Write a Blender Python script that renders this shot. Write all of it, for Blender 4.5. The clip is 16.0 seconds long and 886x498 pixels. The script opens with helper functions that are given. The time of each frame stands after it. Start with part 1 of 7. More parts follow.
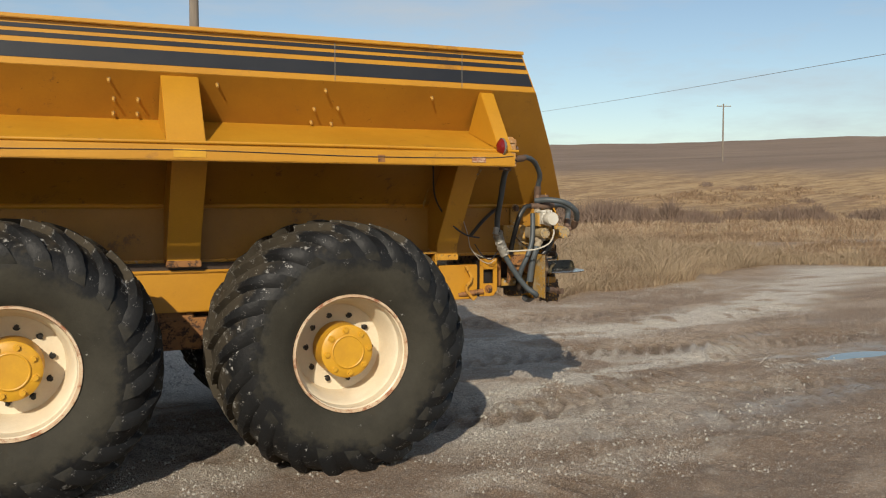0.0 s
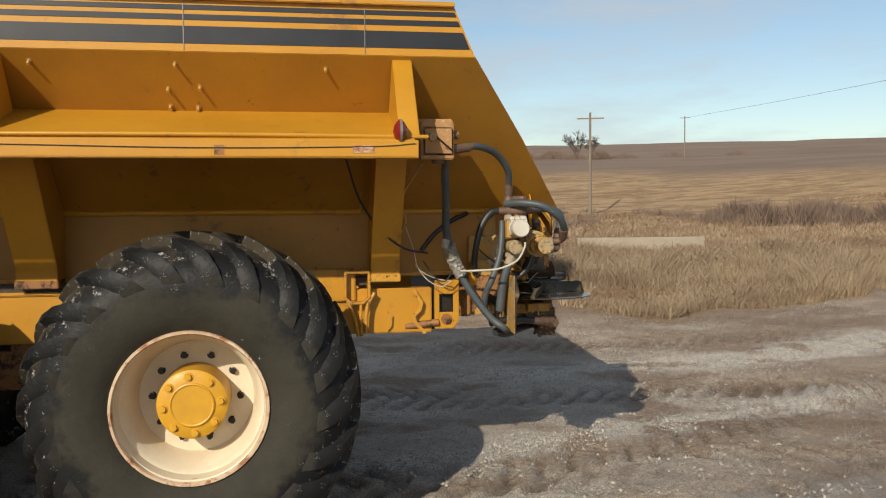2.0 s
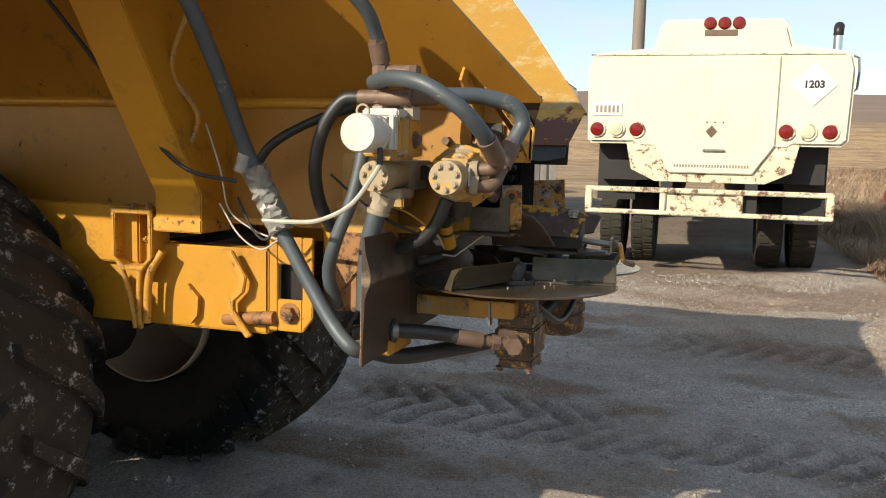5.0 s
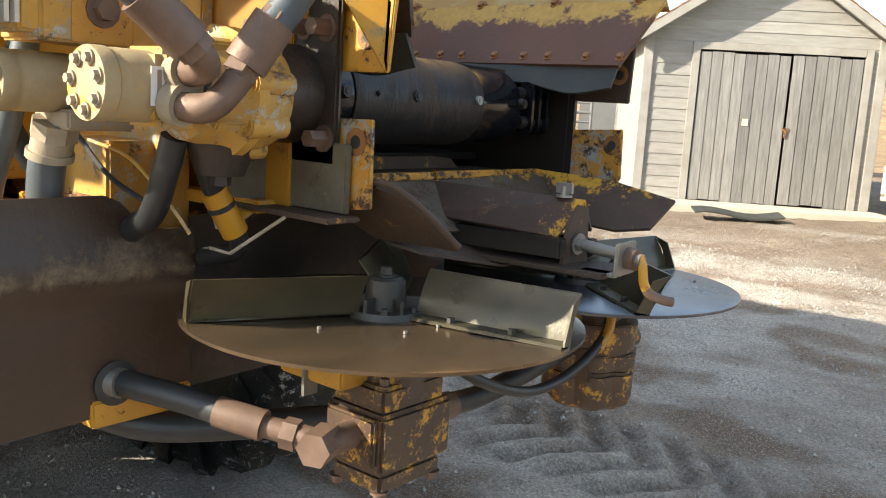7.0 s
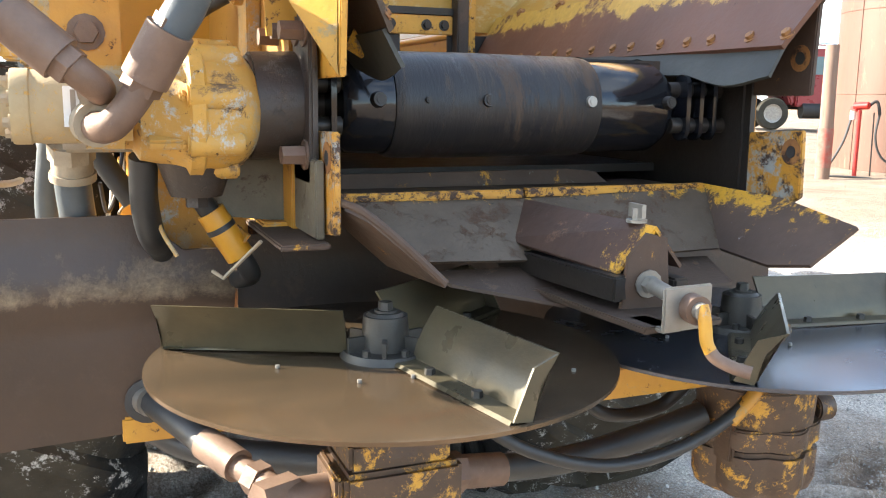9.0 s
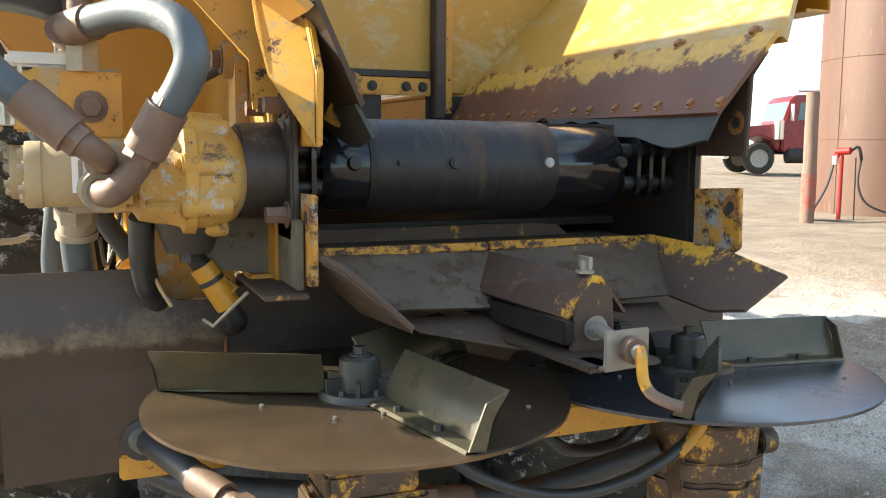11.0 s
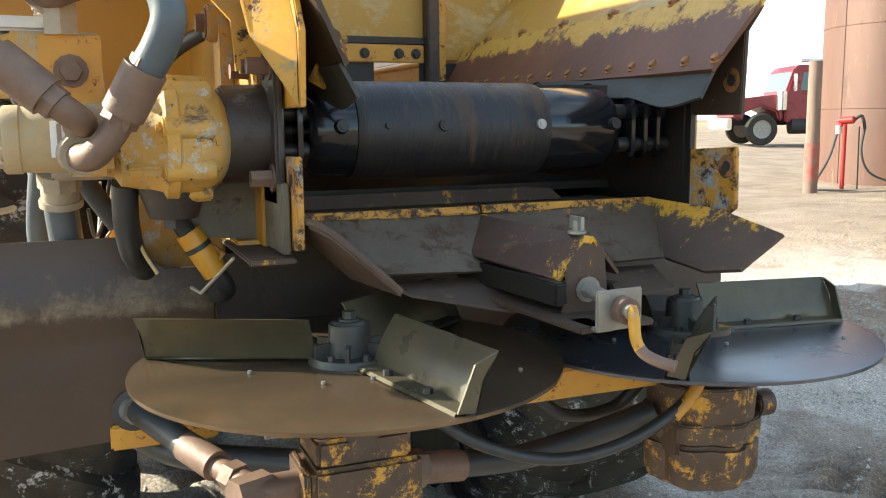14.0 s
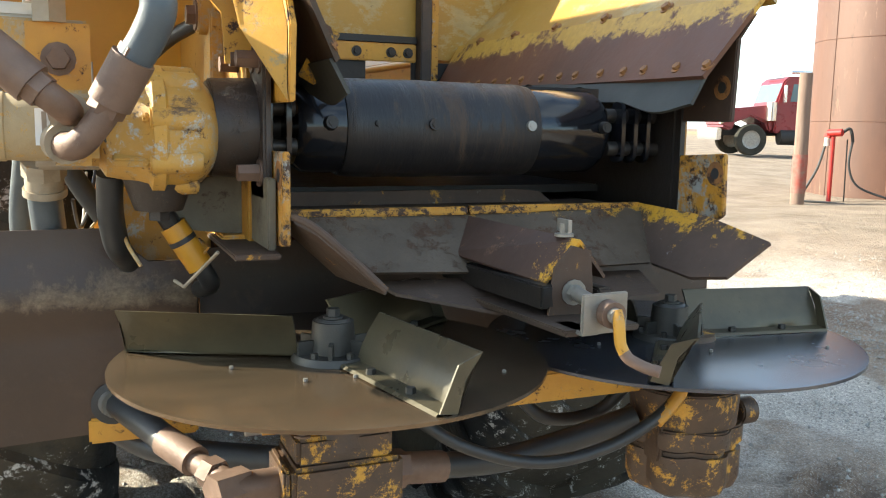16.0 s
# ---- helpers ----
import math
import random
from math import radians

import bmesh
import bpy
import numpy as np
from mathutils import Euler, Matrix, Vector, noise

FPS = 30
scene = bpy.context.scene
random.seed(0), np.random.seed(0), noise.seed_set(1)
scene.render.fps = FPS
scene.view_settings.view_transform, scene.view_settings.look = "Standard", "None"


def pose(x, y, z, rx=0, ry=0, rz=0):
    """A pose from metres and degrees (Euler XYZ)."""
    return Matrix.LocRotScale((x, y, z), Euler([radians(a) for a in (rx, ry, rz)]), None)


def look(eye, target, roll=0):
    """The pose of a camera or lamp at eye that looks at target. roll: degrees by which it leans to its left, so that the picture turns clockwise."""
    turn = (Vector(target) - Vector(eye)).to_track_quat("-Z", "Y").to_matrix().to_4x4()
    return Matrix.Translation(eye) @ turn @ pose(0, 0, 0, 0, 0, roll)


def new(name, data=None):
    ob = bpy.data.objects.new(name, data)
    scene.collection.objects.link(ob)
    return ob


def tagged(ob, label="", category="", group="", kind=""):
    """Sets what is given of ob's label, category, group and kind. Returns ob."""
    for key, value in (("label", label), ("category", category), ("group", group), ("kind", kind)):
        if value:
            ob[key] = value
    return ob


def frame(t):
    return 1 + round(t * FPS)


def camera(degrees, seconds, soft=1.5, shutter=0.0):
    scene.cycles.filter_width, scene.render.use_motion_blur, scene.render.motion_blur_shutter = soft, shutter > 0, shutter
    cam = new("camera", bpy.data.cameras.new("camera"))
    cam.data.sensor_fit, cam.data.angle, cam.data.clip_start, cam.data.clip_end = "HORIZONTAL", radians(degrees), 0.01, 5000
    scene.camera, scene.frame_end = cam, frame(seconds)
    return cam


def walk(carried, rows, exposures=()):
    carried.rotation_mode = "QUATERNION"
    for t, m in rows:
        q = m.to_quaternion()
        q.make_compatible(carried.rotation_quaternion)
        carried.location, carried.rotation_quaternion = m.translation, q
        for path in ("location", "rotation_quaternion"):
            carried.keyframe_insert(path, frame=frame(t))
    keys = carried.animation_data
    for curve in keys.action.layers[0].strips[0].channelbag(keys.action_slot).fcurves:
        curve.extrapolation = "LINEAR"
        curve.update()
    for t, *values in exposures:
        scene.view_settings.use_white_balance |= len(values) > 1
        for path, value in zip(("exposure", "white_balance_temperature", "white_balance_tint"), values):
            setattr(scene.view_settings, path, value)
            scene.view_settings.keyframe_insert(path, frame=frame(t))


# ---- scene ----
cam = camera(53.6, 16.0, 1.1)
PATH = [
    (0, (-1.569, -6.945, 1.728), (-0.79, -5.106, 1.626), 0.0),
    (0.5, (-1.05, -6.705, 1.756), (-0.295, -4.857, 1.644), -0.1),
    (1, (-0.497, -6.524, 1.758), (0.116, -4.623, 1.659), -0.9),
    (1.5, (0.019, -6.214, 1.746), (0.578, -4.297, 1.631), -0.4),
    (2, (0.562, -5.952, 1.741), (0.89, -3.981, 1.645), -0.4),
    (2.5, (1.084, -5.566, 1.685), (1.379, -3.598, 1.486), -0.3),
    (3, (1.553, -5.176, 1.649), (1.709, -3.198, 1.402), -0.6),
    (3.5, (1.896, -4.682, 1.606), (1.943, -2.698, 1.357), 0.3),
    (4, (2.236, -4.227, 1.586), (2.064, -2.245, 1.376), 0.4),
    (4.2, (2.355, -4.018, 1.585), (2.087, -2.046, 1.384), 0.6),
    (6.3, (3.034, -1.927, 1.514), (1.949, -0.277, 1.199), 2.3),
    (6.5, (3.043, -1.796, 1.504), (1.904, -0.183, 1.181), 2.6),
    (7, (3.024, -1.492, 1.502), (1.771, 0.034, 1.183), 3.5),
    (7.5, (3.092, -1.267, 1.504), (1.581, -0.002, 1.162), 1.8),
    (8, (3.101, -1.087, 1.488), (1.424, -0.064, 1.11), 1.0),
    (8.5, (3.115, -0.96, 1.502), (1.342, -0.112, 1.135), 1.0),
    (9, (3.2, -0.868, 1.52), (1.373, -0.128, 1.183), 0.7),
    (9.5, (3.3, -0.889, 1.544), (1.458, -0.16, 1.268), 1.5),
    (9.7, (3.329, -0.9, 1.553), (1.484, -0.169, 1.308), 1.7),
    (12, (3.337, -0.871, 1.542), (1.507, -0.101, 1.297), -0.2),
    (12.5, (3.339, -0.879, 1.539), (1.508, -0.114, 1.284), -0.1),
    (13, (3.334, -0.87, 1.532), (1.499, -0.121, 1.264), -0.1),
    (13.5, (3.326, -0.862, 1.528), (1.488, -0.125, 1.251), -0.4),
    (14, (3.324, -0.856, 1.524), (1.492, -0.106, 1.237), -0.5),
    (14.5, (3.33, -0.843, 1.519), (1.512, -0.059, 1.229), -0.1),
    (15, (3.332, -0.843, 1.514), (1.524, -0.04, 1.226), 0.9),
    (15.5, (3.326, -0.848, 1.516), (1.509, -0.06, 1.238), 1.3),
    (16, (3.319, -0.852, 1.52), (1.497, -0.076, 1.237), 1.1),
]
walk(cam, [(t, look(eye, aim, roll)) for t, eye, aim, roll in PATH], ((0, -0.03, 6700, 8), (2, 0.04, 6700, 8), (4.2, 0.2, 6600, 8), (6.3, 1.5, 6600, 6), (7.2, 1.72, 6600, 6), (8, 2.5, 6500, 8), (8.5, 2.9, 6500, 8), (9, 2.7, 6400, 8), (9.7, 2.3, 6400, 6), (12, 2.05, 6400, 2), (16, 2.12, 6400, 2)))

# ---- world, sun, exposure ----
SUN_FROM = Vector((-0.96, -1.56, 1.0)).normalized()
world = bpy.data.worlds.new("daylight")
scene.world = world
world.use_nodes = True
wt = world.node_tree
sky = wt.nodes.new("ShaderNodeTexSky")
sky.sky_type = "NISHITA"
sky.sun_disc = False
sky.sun_elevation = math.asin(SUN_FROM.z)
sky.sun_rotation = math.atan2(SUN_FROM.x, SUN_FROM.y)
sky.air_density, sky.dust_density, sky.ozone_density = 1.0, 0.6, 1.2
# thin high cloud, the same all round
tc = wt.nodes.new("ShaderNodeTexCoord")
mp = wt.nodes.new("ShaderNodeMapping")
mp.inputs["Scale"].default_value = (1.2, 1.2, 5.0)
cn = wt.nodes.new("ShaderNodeTexNoise")
cn.inputs["Scale"].default_value, cn.inputs["Detail"].default_value, cn.inputs["Roughness"].default_value = 2.2, 6.0, 0.62
cr = wt.nodes.new("ShaderNodeValToRGB")
cr.color_ramp.elements[0].position, cr.color_ramp.elements[1].position = 0.42, 0.64
cr.color_ramp.elements[1].color = (0.75, 0.75, 0.75, 1)
mx = wt.nodes.new("ShaderNodeMix")
mx.data_type = "RGBA"
mx.inputs["B"].default_value = (4.7, 5.1, 5.6, 1)
wt.links.new(tc.outputs["Generated"], mp.inputs[0])
wt.links.new(mp.outputs[0], cn.inputs["Vector"])
wt.links.new(cn.outputs["Fac"], cr.inputs[0])
wt.links.new(cr.outputs[0], mx.inputs["Factor"])
wt.links.new(sky.outputs[0], mx.inputs["A"])
wt.links.new(mx.outputs["Result"], wt.nodes["Background"].inputs[0])
wt.nodes["Background"].inputs[1].default_value = 0.112
sun = new("sun", bpy.data.lights.new("sun", "SUN"))
sun.data.energy, sun.data.angle, sun.data.color = 4.5, radians(0.53), (1.0, 0.905, 0.765)
sun.matrix_world = look(SUN_FROM * 50, (0, 0, 0))


# ---- materials ----
def surface(name, base, other=None, scale=6.0, rough=0.6, metal=0.0, bump=0.15, fine=60.0, layers=(), stretch=(1, 1, 1), spec=0.5, random_value=0.0, rough_var=0.12, lean=None, soft=0.05):
    """Two tones in soft patches, fine grain, and layers of (colour, cover 0 to 1, scale, roughness, metal) laid over it in patches with ragged edges.
    lean: (axis, (low, high, amount), ...), the first layer thickens along that axis from low to high."""
    m = bpy.data.materials.new(name)
    m.use_nodes = True
    t, b = m.node_tree, m.node_tree.nodes["Principled BSDF"]
    N, K = t.nodes.new, t.links.new
    co, mapping = N("ShaderNodeTexCoord"), N("ShaderNodeMapping")
    mapping.inputs["Scale"].default_value = stretch
    K(co.outputs["Object"], mapping.inputs[0])

    def noise(sc, detail=5.0, rgh=0.6, dist=0.0, w=0.0):
        n = N("ShaderNodeTexNoise")
        n.noise_dimensions = "4D"
        n.inputs["W"].default_value = w
        n.inputs["Scale"].default_value, n.inputs["Detail"].default_value = sc, detail
        n.inputs["Roughness"].default_value, n.inputs["Distortion"].default_value = rgh, dist
        K(mapping.outputs[0], n.inputs["Vector"])
        return n.outputs["Fac"]

    def ramp(src, a, z):
        r = N("ShaderNodeMapRange")
        r.inputs["From Min"].default_value, r.inputs["From Max"].default_value = a, z
        K(src, r.inputs["Value"])
        return r.outputs[0]

    def mix(f, a, c):
        n = N("ShaderNodeMix")
        n.data_type = "RGBA"
        K(f, n.inputs["Factor"])
        for k, v in (("A", a), ("B", c)):
            if isinstance(v, tuple):
                n.inputs[k].default_value = (*v, 1)
            else:
                K(v, n.inputs[k])
        return n.outputs["Result"]

    def mixf(f, a, c):
        n = N("ShaderNodeMix")
        K(f, n.inputs["Factor"])
        for k, v in (("A", a), ("B", c)):
            if isinstance(v, (int, float)):
                n.inputs[k].default_value = v
            else:
                K(v, n.inputs[k])
        return n.outputs["Result"]

    other = other or tuple(c * 0.72 for c in base)
    colour = mix(ramp(noise(scale), 0.32, 0.7), base, other)
    grain = noise(fine, 3.0, 0.7, 0, 3.0)
    colour = mix(ramp(grain, 0.3, 0.75), colour, mix(ramp(grain, -2.0, 1.6), tuple(c * 0.6 for c in base), colour))
    rg = mixf(noise(scale * 3, 4, 0.6, 0, 5.0), rough - rough_var, rough + rough_var)
    mt = None
    height = grain
    for i, (c, cover, sc, lr, lm) in enumerate(layers):
        n = noise(sc, 12.0, 0.80, 0.25, 11.0 + 7 * i)
        edge = 0.62 - 0.30 * cover
        if lean and i == 0:
            sx = N("ShaderNodeSeparateXYZ")
            K(co.outputs["Object"], sx.inputs[0])
            for lo, hi, amount in lean[1:]:
                g = N("ShaderNodeMapRange")
                g.inputs["From Min"].default_value, g.inputs["From Max"].default_value, g.inputs["To Max"].default_value = lo, hi, amount
                K(sx.outputs[lean[0]], g.inputs["Value"])
                ad = N("ShaderNodeMath")
                K(n, ad.inputs[0])
                K(g.outputs[0], ad.inputs[1])
                n = ad.outputs[0]
        f = ramp(n, edge, edge + soft)
        tone = mix(noise(sc * 6, 4, 0.6, 0, 2.0 + i), tuple(k * 0.6 for k in c), tuple(min(1, k * 1.3) for k in c))
        colour = mix(f, colour, tone)
        rg = mixf(f, rg, lr)
        mt = mixf(f, mt if mt is not None else metal, lm)
        height = mixf(f, height, mixf(grain, -0.6, 0.2))
    if random_value:
        info, hs = N("ShaderNodeObjectInfo"), N("ShaderNodeHueSaturation")
        r = N("ShaderNodeMapRange")
        r.inputs["To Min"].default_value, r.inputs["To Max"].default_value = 1 - random_value, 1 + random_value
        K(info.outputs["Random"], r.inputs["Value"])
        K(r.outputs[0], hs.inputs["Value"])
        K(colour, hs.inputs["Color"])
        colour = hs.outputs[0]
    K(colour, b.inputs["Base Color"])
    K(rg, b.inputs["Roughness"])
    b.inputs["Specular IOR Level"].default_value = spec
    if mt is not None:
        K(mt, b.inputs["Metallic"])
    else:
        b.inputs["Metallic"].default_value = metal
    bp = N("ShaderNodeBump")
    bp.inputs["Strength"].default_value, bp.inputs["Distance"].default_value = bump, 0.004
    K(height, bp.inputs["Height"])
    K(bp.outputs[0], b.inputs["Normal"])
    return m


RUST, DARKRUST, PRIMER, GREASE = (0.13, 0.055, 0.025), (0.05, 0.026, 0.016), (0.30, 0.31, 0.29), (0.02, 0.018, 0.016)
YELLOW, YELLOW2 = (0.53, 0.255, 0.018), (0.44, 0.20, 0.014)
paint = surface("yellow_paint", YELLOW, YELLOW2, 2.2, 0.42, bump=0.05, layers=[((0.33, 0.15, 0.02), 0.16, 1.6, 0.5, 0.0), (DARKRUST, -0.10, 13.0, 0.8, 0.0)], stretch=(1, 1, 1))
paint_worn = surface("worn_yellow_paint", (0.56, 0.28, 0.025), (0.42, 0.19, 0.025), 7.0, 0.5, bump=0.2, layers=[((0.30, 0.22, 0.10), 0.16, 9.0, 0.7, 0.0), (PRIMER, 0.08, 22.0, 0.6, 0.0), (DARKRUST, 0.22, 28.0, 0.8, 0.1)])
paint_dirty = surface("dirty_yellow_paint", (0.52, 0.28, 0.04), (0.36, 0.22, 0.07), 14.0, 0.6, bump=0.3, layers=[((0.36, 0.29, 0.185), 0.36, 10.0, 0.75, 0.0), ((0.40, 0.41, 0.38), 0.20, 18.0, 0.6, 0.0), ((0.13, 0.085, 0.05), 0.20, 14.0, 0.8, 0.0), (DARKRUST, 0.12, 34.0, 0.8, 0.0)])
paint_half = surface("half_bare_yellow_paint", (0.52, 0.26, 0.025), (0.4, 0.18, 0.02), 9.0, 0.5, bump=0.25, layers=[(PRIMER, 0.36, 13.0, 0.6, 0.1), (DARKRUST, 0.38, 16.0, 0.75, 0.1)])
paint_flakes = surface("bare_steel_with_paint_flakes", (0.085, 0.052, 0.034), (0.05, 0.033, 0.024), 8.0, 0.7, spec=0.35, bump=0.25, layers=[((0.5, 0.24, 0.02), 0.13, 15.0, 0.5, 0.0), ((0.25, 0.25, 0.23), 0.02, 40.0, 0.6, 0.0)])
paint_edge = surface("yellow_edge_paint", (0.52, 0.26, 0.02), (0.4, 0.18, 0.02), 9.0, 0.5, bump=0.25, layers=[(DARKRUST, 0.42, 30.0, 0.75, 0.1)])
wing_flakes = surface("rusty_wing_with_paint_flakes", (0.10, 0.062, 0.042), (0.055, 0.036, 0.026), 8.0, 0.68, spec=0.35, bump=0.3, lean=(2, (1.30, 1.375, 0.155)), layers=[((0.56, 0.29, 0.025), -0.02, 26.0, 0.5, 0.0), ((0.25, 0.25, 0.23), 0.02, 40.0, 0.6, 0.0)])
ridge_flakes = surface("rusty_ridge_with_paint_flakes", (0.085, 0.047, 0.032), (0.05, 0.032, 0.025), 8.0, 0.65, spec=0.35, bump=0.3, lean=(0, (2.15, 2.28, 0.20)), layers=[((0.56, 0.29, 0.025), -0.12, 22.0, 0.5, 0.0), ((0.16, 0.09, 0.05), 0.15, 14.0, 0.7, 0.0)])
paint_scraped = surface("scraped_yellow_lining", (0.42, 0.225, 0.026), (0.36, 0.195, 0.03), 2.5, 0.5, bump=0.1, layers=[((0.42, 0.29, 0.11), 0.34, 5.0, 0.55, 0.0), ((0.36, 0.37, 0.33), 0.02, 15.0, 0.6, 0.0), (DARKRUST, 0.0, 30.0, 0.8, 0.0)], stretch=(1, 1, 1.6))
near_wing_rust = surface("rusted_wing", (0.075, 0.046, 0.03), (0.035, 0.024, 0.018), 9.0, 0.55, bump=0.4, layers=[((0.42, 0.21, 0.03), 0.02, 24.0, 0.5, 0.0), ((0.16, 0.10, 0.06), 0.14, 14.0, 0.7, 0.0)])
# first layer: a tan band, thickest near z 1.22, thinning above
flap_rust = surface("pale_banded_rusty_flap", (0.062, 0.033, 0.018), (0.034, 0.020, 0.012), 4.0, 0.42, bump=0.25, soft=0.20, lean=(2, (1.192, 1.222, 0.30), (1.225, 1.325, -0.30)), layers=[((0.20, 0.145, 0.085), -0.24, 16.0, 0.6, 0.0), ((0.075, 0.042, 0.025), 0.2, 6.0, 0.5, 0.0), ((0.42, 0.38, 0.32), -0.32, 60.0, 0.8, 0.0)])
greasy_rust = surface("greasy_rusty_casting", (0.024, 0.018, 0.014), (0.045, 0.028, 0.018), 12.0, 0.5, bump=0.4, layers=[((0.42, 0.22, 0.03), 0.0, 16.0, 0.5, 0.0), ((0.13, 0.09, 0.055), 0.12, 18.0, 0.7, 0.0), (GREASE, 0.2, 9.0, 0.35, 0.0)])
# grime and rust spots over yellow darkened for the shade under the hopper
paint_shaded_grimy = surface("shaded_grimy_yellow_paint", (0.40, 0.19, 0.016), (0.30, 0.135, 0.014), 2.4, 0.5, bump=0.08, layers=[((0.20, 0.10, 0.025), 0.14, 3.5, 0.6, 0.0), (DARKRUST, 0.06, 19.0, 0.85, 0.0)])
olive_steel = surface("dull_olive_steel", (0.15, 0.13, 0.085), (0.07, 0.056, 0.038), 9.0, 0.6, bump=0.3, layers=[((0.34, 0.32, 0.25), 0.08, 18.0, 0.7, 0.0), (DARKRUST, 0.2, 16.0, 0.7, 0.0)])
black_stripe = surface("black_stripe", (0.012, 0.014, 0.02), (0.02, 0.022, 0.028), 3.0, 0.4, bump=0.03)
rust_steel = surface("rusty_steel_sheet", (0.052, 0.032, 0.020), (0.026, 0.018, 0.013), 5.0, 0.5, bump=0.25, layers=[((0.06, 0.036, 0.023), 0.3, 12.0, 0.55, 0.0), ((0.10, 0.07, 0.045), 0.06, 16.0, 0.75, 0.0), ((0.4, 0.38, 0.34), -0.28, 60.0, 0.8, 0.0)])
worn_steel = surface("worn_grey_steel", (0.115, 0.088, 0.062), (0.062, 0.043, 0.028), 9.0, 0.55, 0.0, bump=0.5, spec=0.3, lean=(2, (1.335, 1.378, 0.26)), layers=[((0.50, 0.26, 0.025), -0.34, 22.0, 0.5, 0.0), ((0.075, 0.040, 0.023), 0.30, 11.0, 0.6, 0.1), ((0.022, 0.018, 0.015), 0.10, 34.0, 0.7, 0.0), ((0.36, 0.35, 0.32), -0.28, 80.0, 0.6, 0.1)])
disc_steel = surface("scoured_disc_steel", (0.20, 0.135, 0.08), (0.10, 0.075, 0.048), 5.0, 0.20, 0.7, bump=0.012, rough_var=0.08, stretch=(2.2, 0.8, 1), soft=0.16, layers=[((0.19, 0.085, 0.042), 0.20, 4.5, 0.28, 0.6), ((0.07, 0.056, 0.038), 0.24, 5.0, 0.22, 0.7), ((0.36, 0.29, 0.18), -0.06, 9.0, 0.3, 0.6)])
disc_blue = surface("polished_disc_steel", (0.145, 0.155, 0.18), (0.075, 0.078, 0.09), 3.0, 0.24, 0.85, bump=0.04, layers=[((0.035, 0.035, 0.038), 0.12, 3.5, 0.32, 0.5)])
vane_steel = surface("vane_steel", (0.13, 0.105, 0.058), (0.038, 0.035, 0.025), 5.0, 0.30, 0.35, bump=0.12, layers=[((0.05, 0.045, 0.034), 0.10, 7.0, 0.35, 0.5), ((0.15, 0.085, 0.04), -0.05, 18.0, 0.6, 0.2)])
hub_steel = surface("grey_hub_casting", (0.075, 0.07, 0.06), (0.04, 0.037, 0.032), 20.0, 0.5, 0.5, bump=0.2)
dark_steel = surface("greasy_black_steel", (0.014, 0.013, 0.012), (0.026, 0.02, 0.016), 9.0, 0.42, 0.0, spec=0.35, bump=0.25, layers=[((0.05, 0.026, 0.016), 0.02, 12.0, 0.7, 0.0)])
strip_rust = surface("rust_brown_strip", (0.155, 0.058, 0.027), (0.085, 0.036, 0.02), 3.0, 0.55, bump=0.25, lean=(2, (1.655, 1.715, 0.30)), layers=[((0.52, 0.30, 0.05), -0.30, 12.0, 0.5, 0.0), ((0.36, 0.35, 0.31), 0.06, 7.0, 0.55, 0.0), (DARKRUST, 0.02, 20.0, 0.8, 0.0)])
motor_paint = surface("rust_stained_motor_paint", (0.085, 0.047, 0.025), (0.042, 0.026, 0.017), 12.0, 0.5, bump=0.3, layers=[((0.52, 0.27, 0.03), 0.30, 26.0, 0.55, 0.0), ((0.36, 0.33, 0.26), -0.08, 22.0, 0.7, 0.0), (DARKRUST, 0.16, 24.0, 0.7, 0.0)])
rubber_black = surface("scuffed_black_roller", (0.010, 0.011, 0.014), (0.022, 0.019, 0.017), 5.0, 0.40, 0.0, spec=0.35, bump=0.3, stretch=(0.7, 4.0, 0.7), layers=[((0.052, 0.034, 0.023), 0.34, 2.6, 0.65, 0.0), ((0.009, 0.010, 0.013), 0.24, 5.0, 0.28, 0.0), ((0.085, 0.06, 0.042), -0.04, 12.0, 0.8, 0.0)])
oily_black = surface("oily_black_roller_end", (0.008, 0.009, 0.012), (0.014, 0.014, 0.016), 8.0, 0.13, 0.2, bump=0.08, rough_var=0.08)
belting = surface("grey_rubber_belting", (0.05, 0.052, 0.044), (0.025, 0.025, 0.022), 6.0, 0.7, bump=0.2)
hose_grey = surface("dusty_hydraulic_hose", (0.075, 0.09, 0.10), (0.042, 0.05, 0.056), 7.0, 0.5, bump=0.2, layers=[((0.20, 0.19, 0.165), 0.08, 12.0, 0.8, 0.0), ((0.45, 0.45, 0.42), -0.22, 45.0, 0.8, 0.0)])
hose_black = surface("black_hydraulic_hose", (0.018, 0.019, 0.02), (0.03, 0.03, 0.03), 9.0, 0.45, bump=0.1)
fitting_rust = surface("rusty_hose_fitting", (0.20, 0.128, 0.09), (0.105, 0.064, 0.045), 14.0, 0.6, 0.3, bump=0.25, soft=0.16, layers=[((0.29, 0.235, 0.18), 0.10, 16.0, 0.75, 0.0), ((0.06, 0.036, 0.026), 0.04, 24.0, 0.7, 0.0)])
paint_pale = surface("dusty_pale_yellow_paint", (0.40, 0.31, 0.17), (0.30, 0.22, 0.12), 14.0, 0.65, bump=0.25, layers=[((0.50, 0.27, 0.04), 0.26, 9.0, 0.55, 0.0), ((0.10, 0.06, 0.035), 0.06, 14.0, 0.7, 0.0)])
fitting_pale = surface("dusty_pale_casting", (0.37, 0.31, 0.225), (0.21, 0.16, 0.10), 16.0, 0.7, bump=0.25, layers=[((0.46, 0.23, 0.03), 0.12, 24.0, 0.6, 0.0), (DARKRUST, 0.02, 30.0, 0.8, 0.0)])
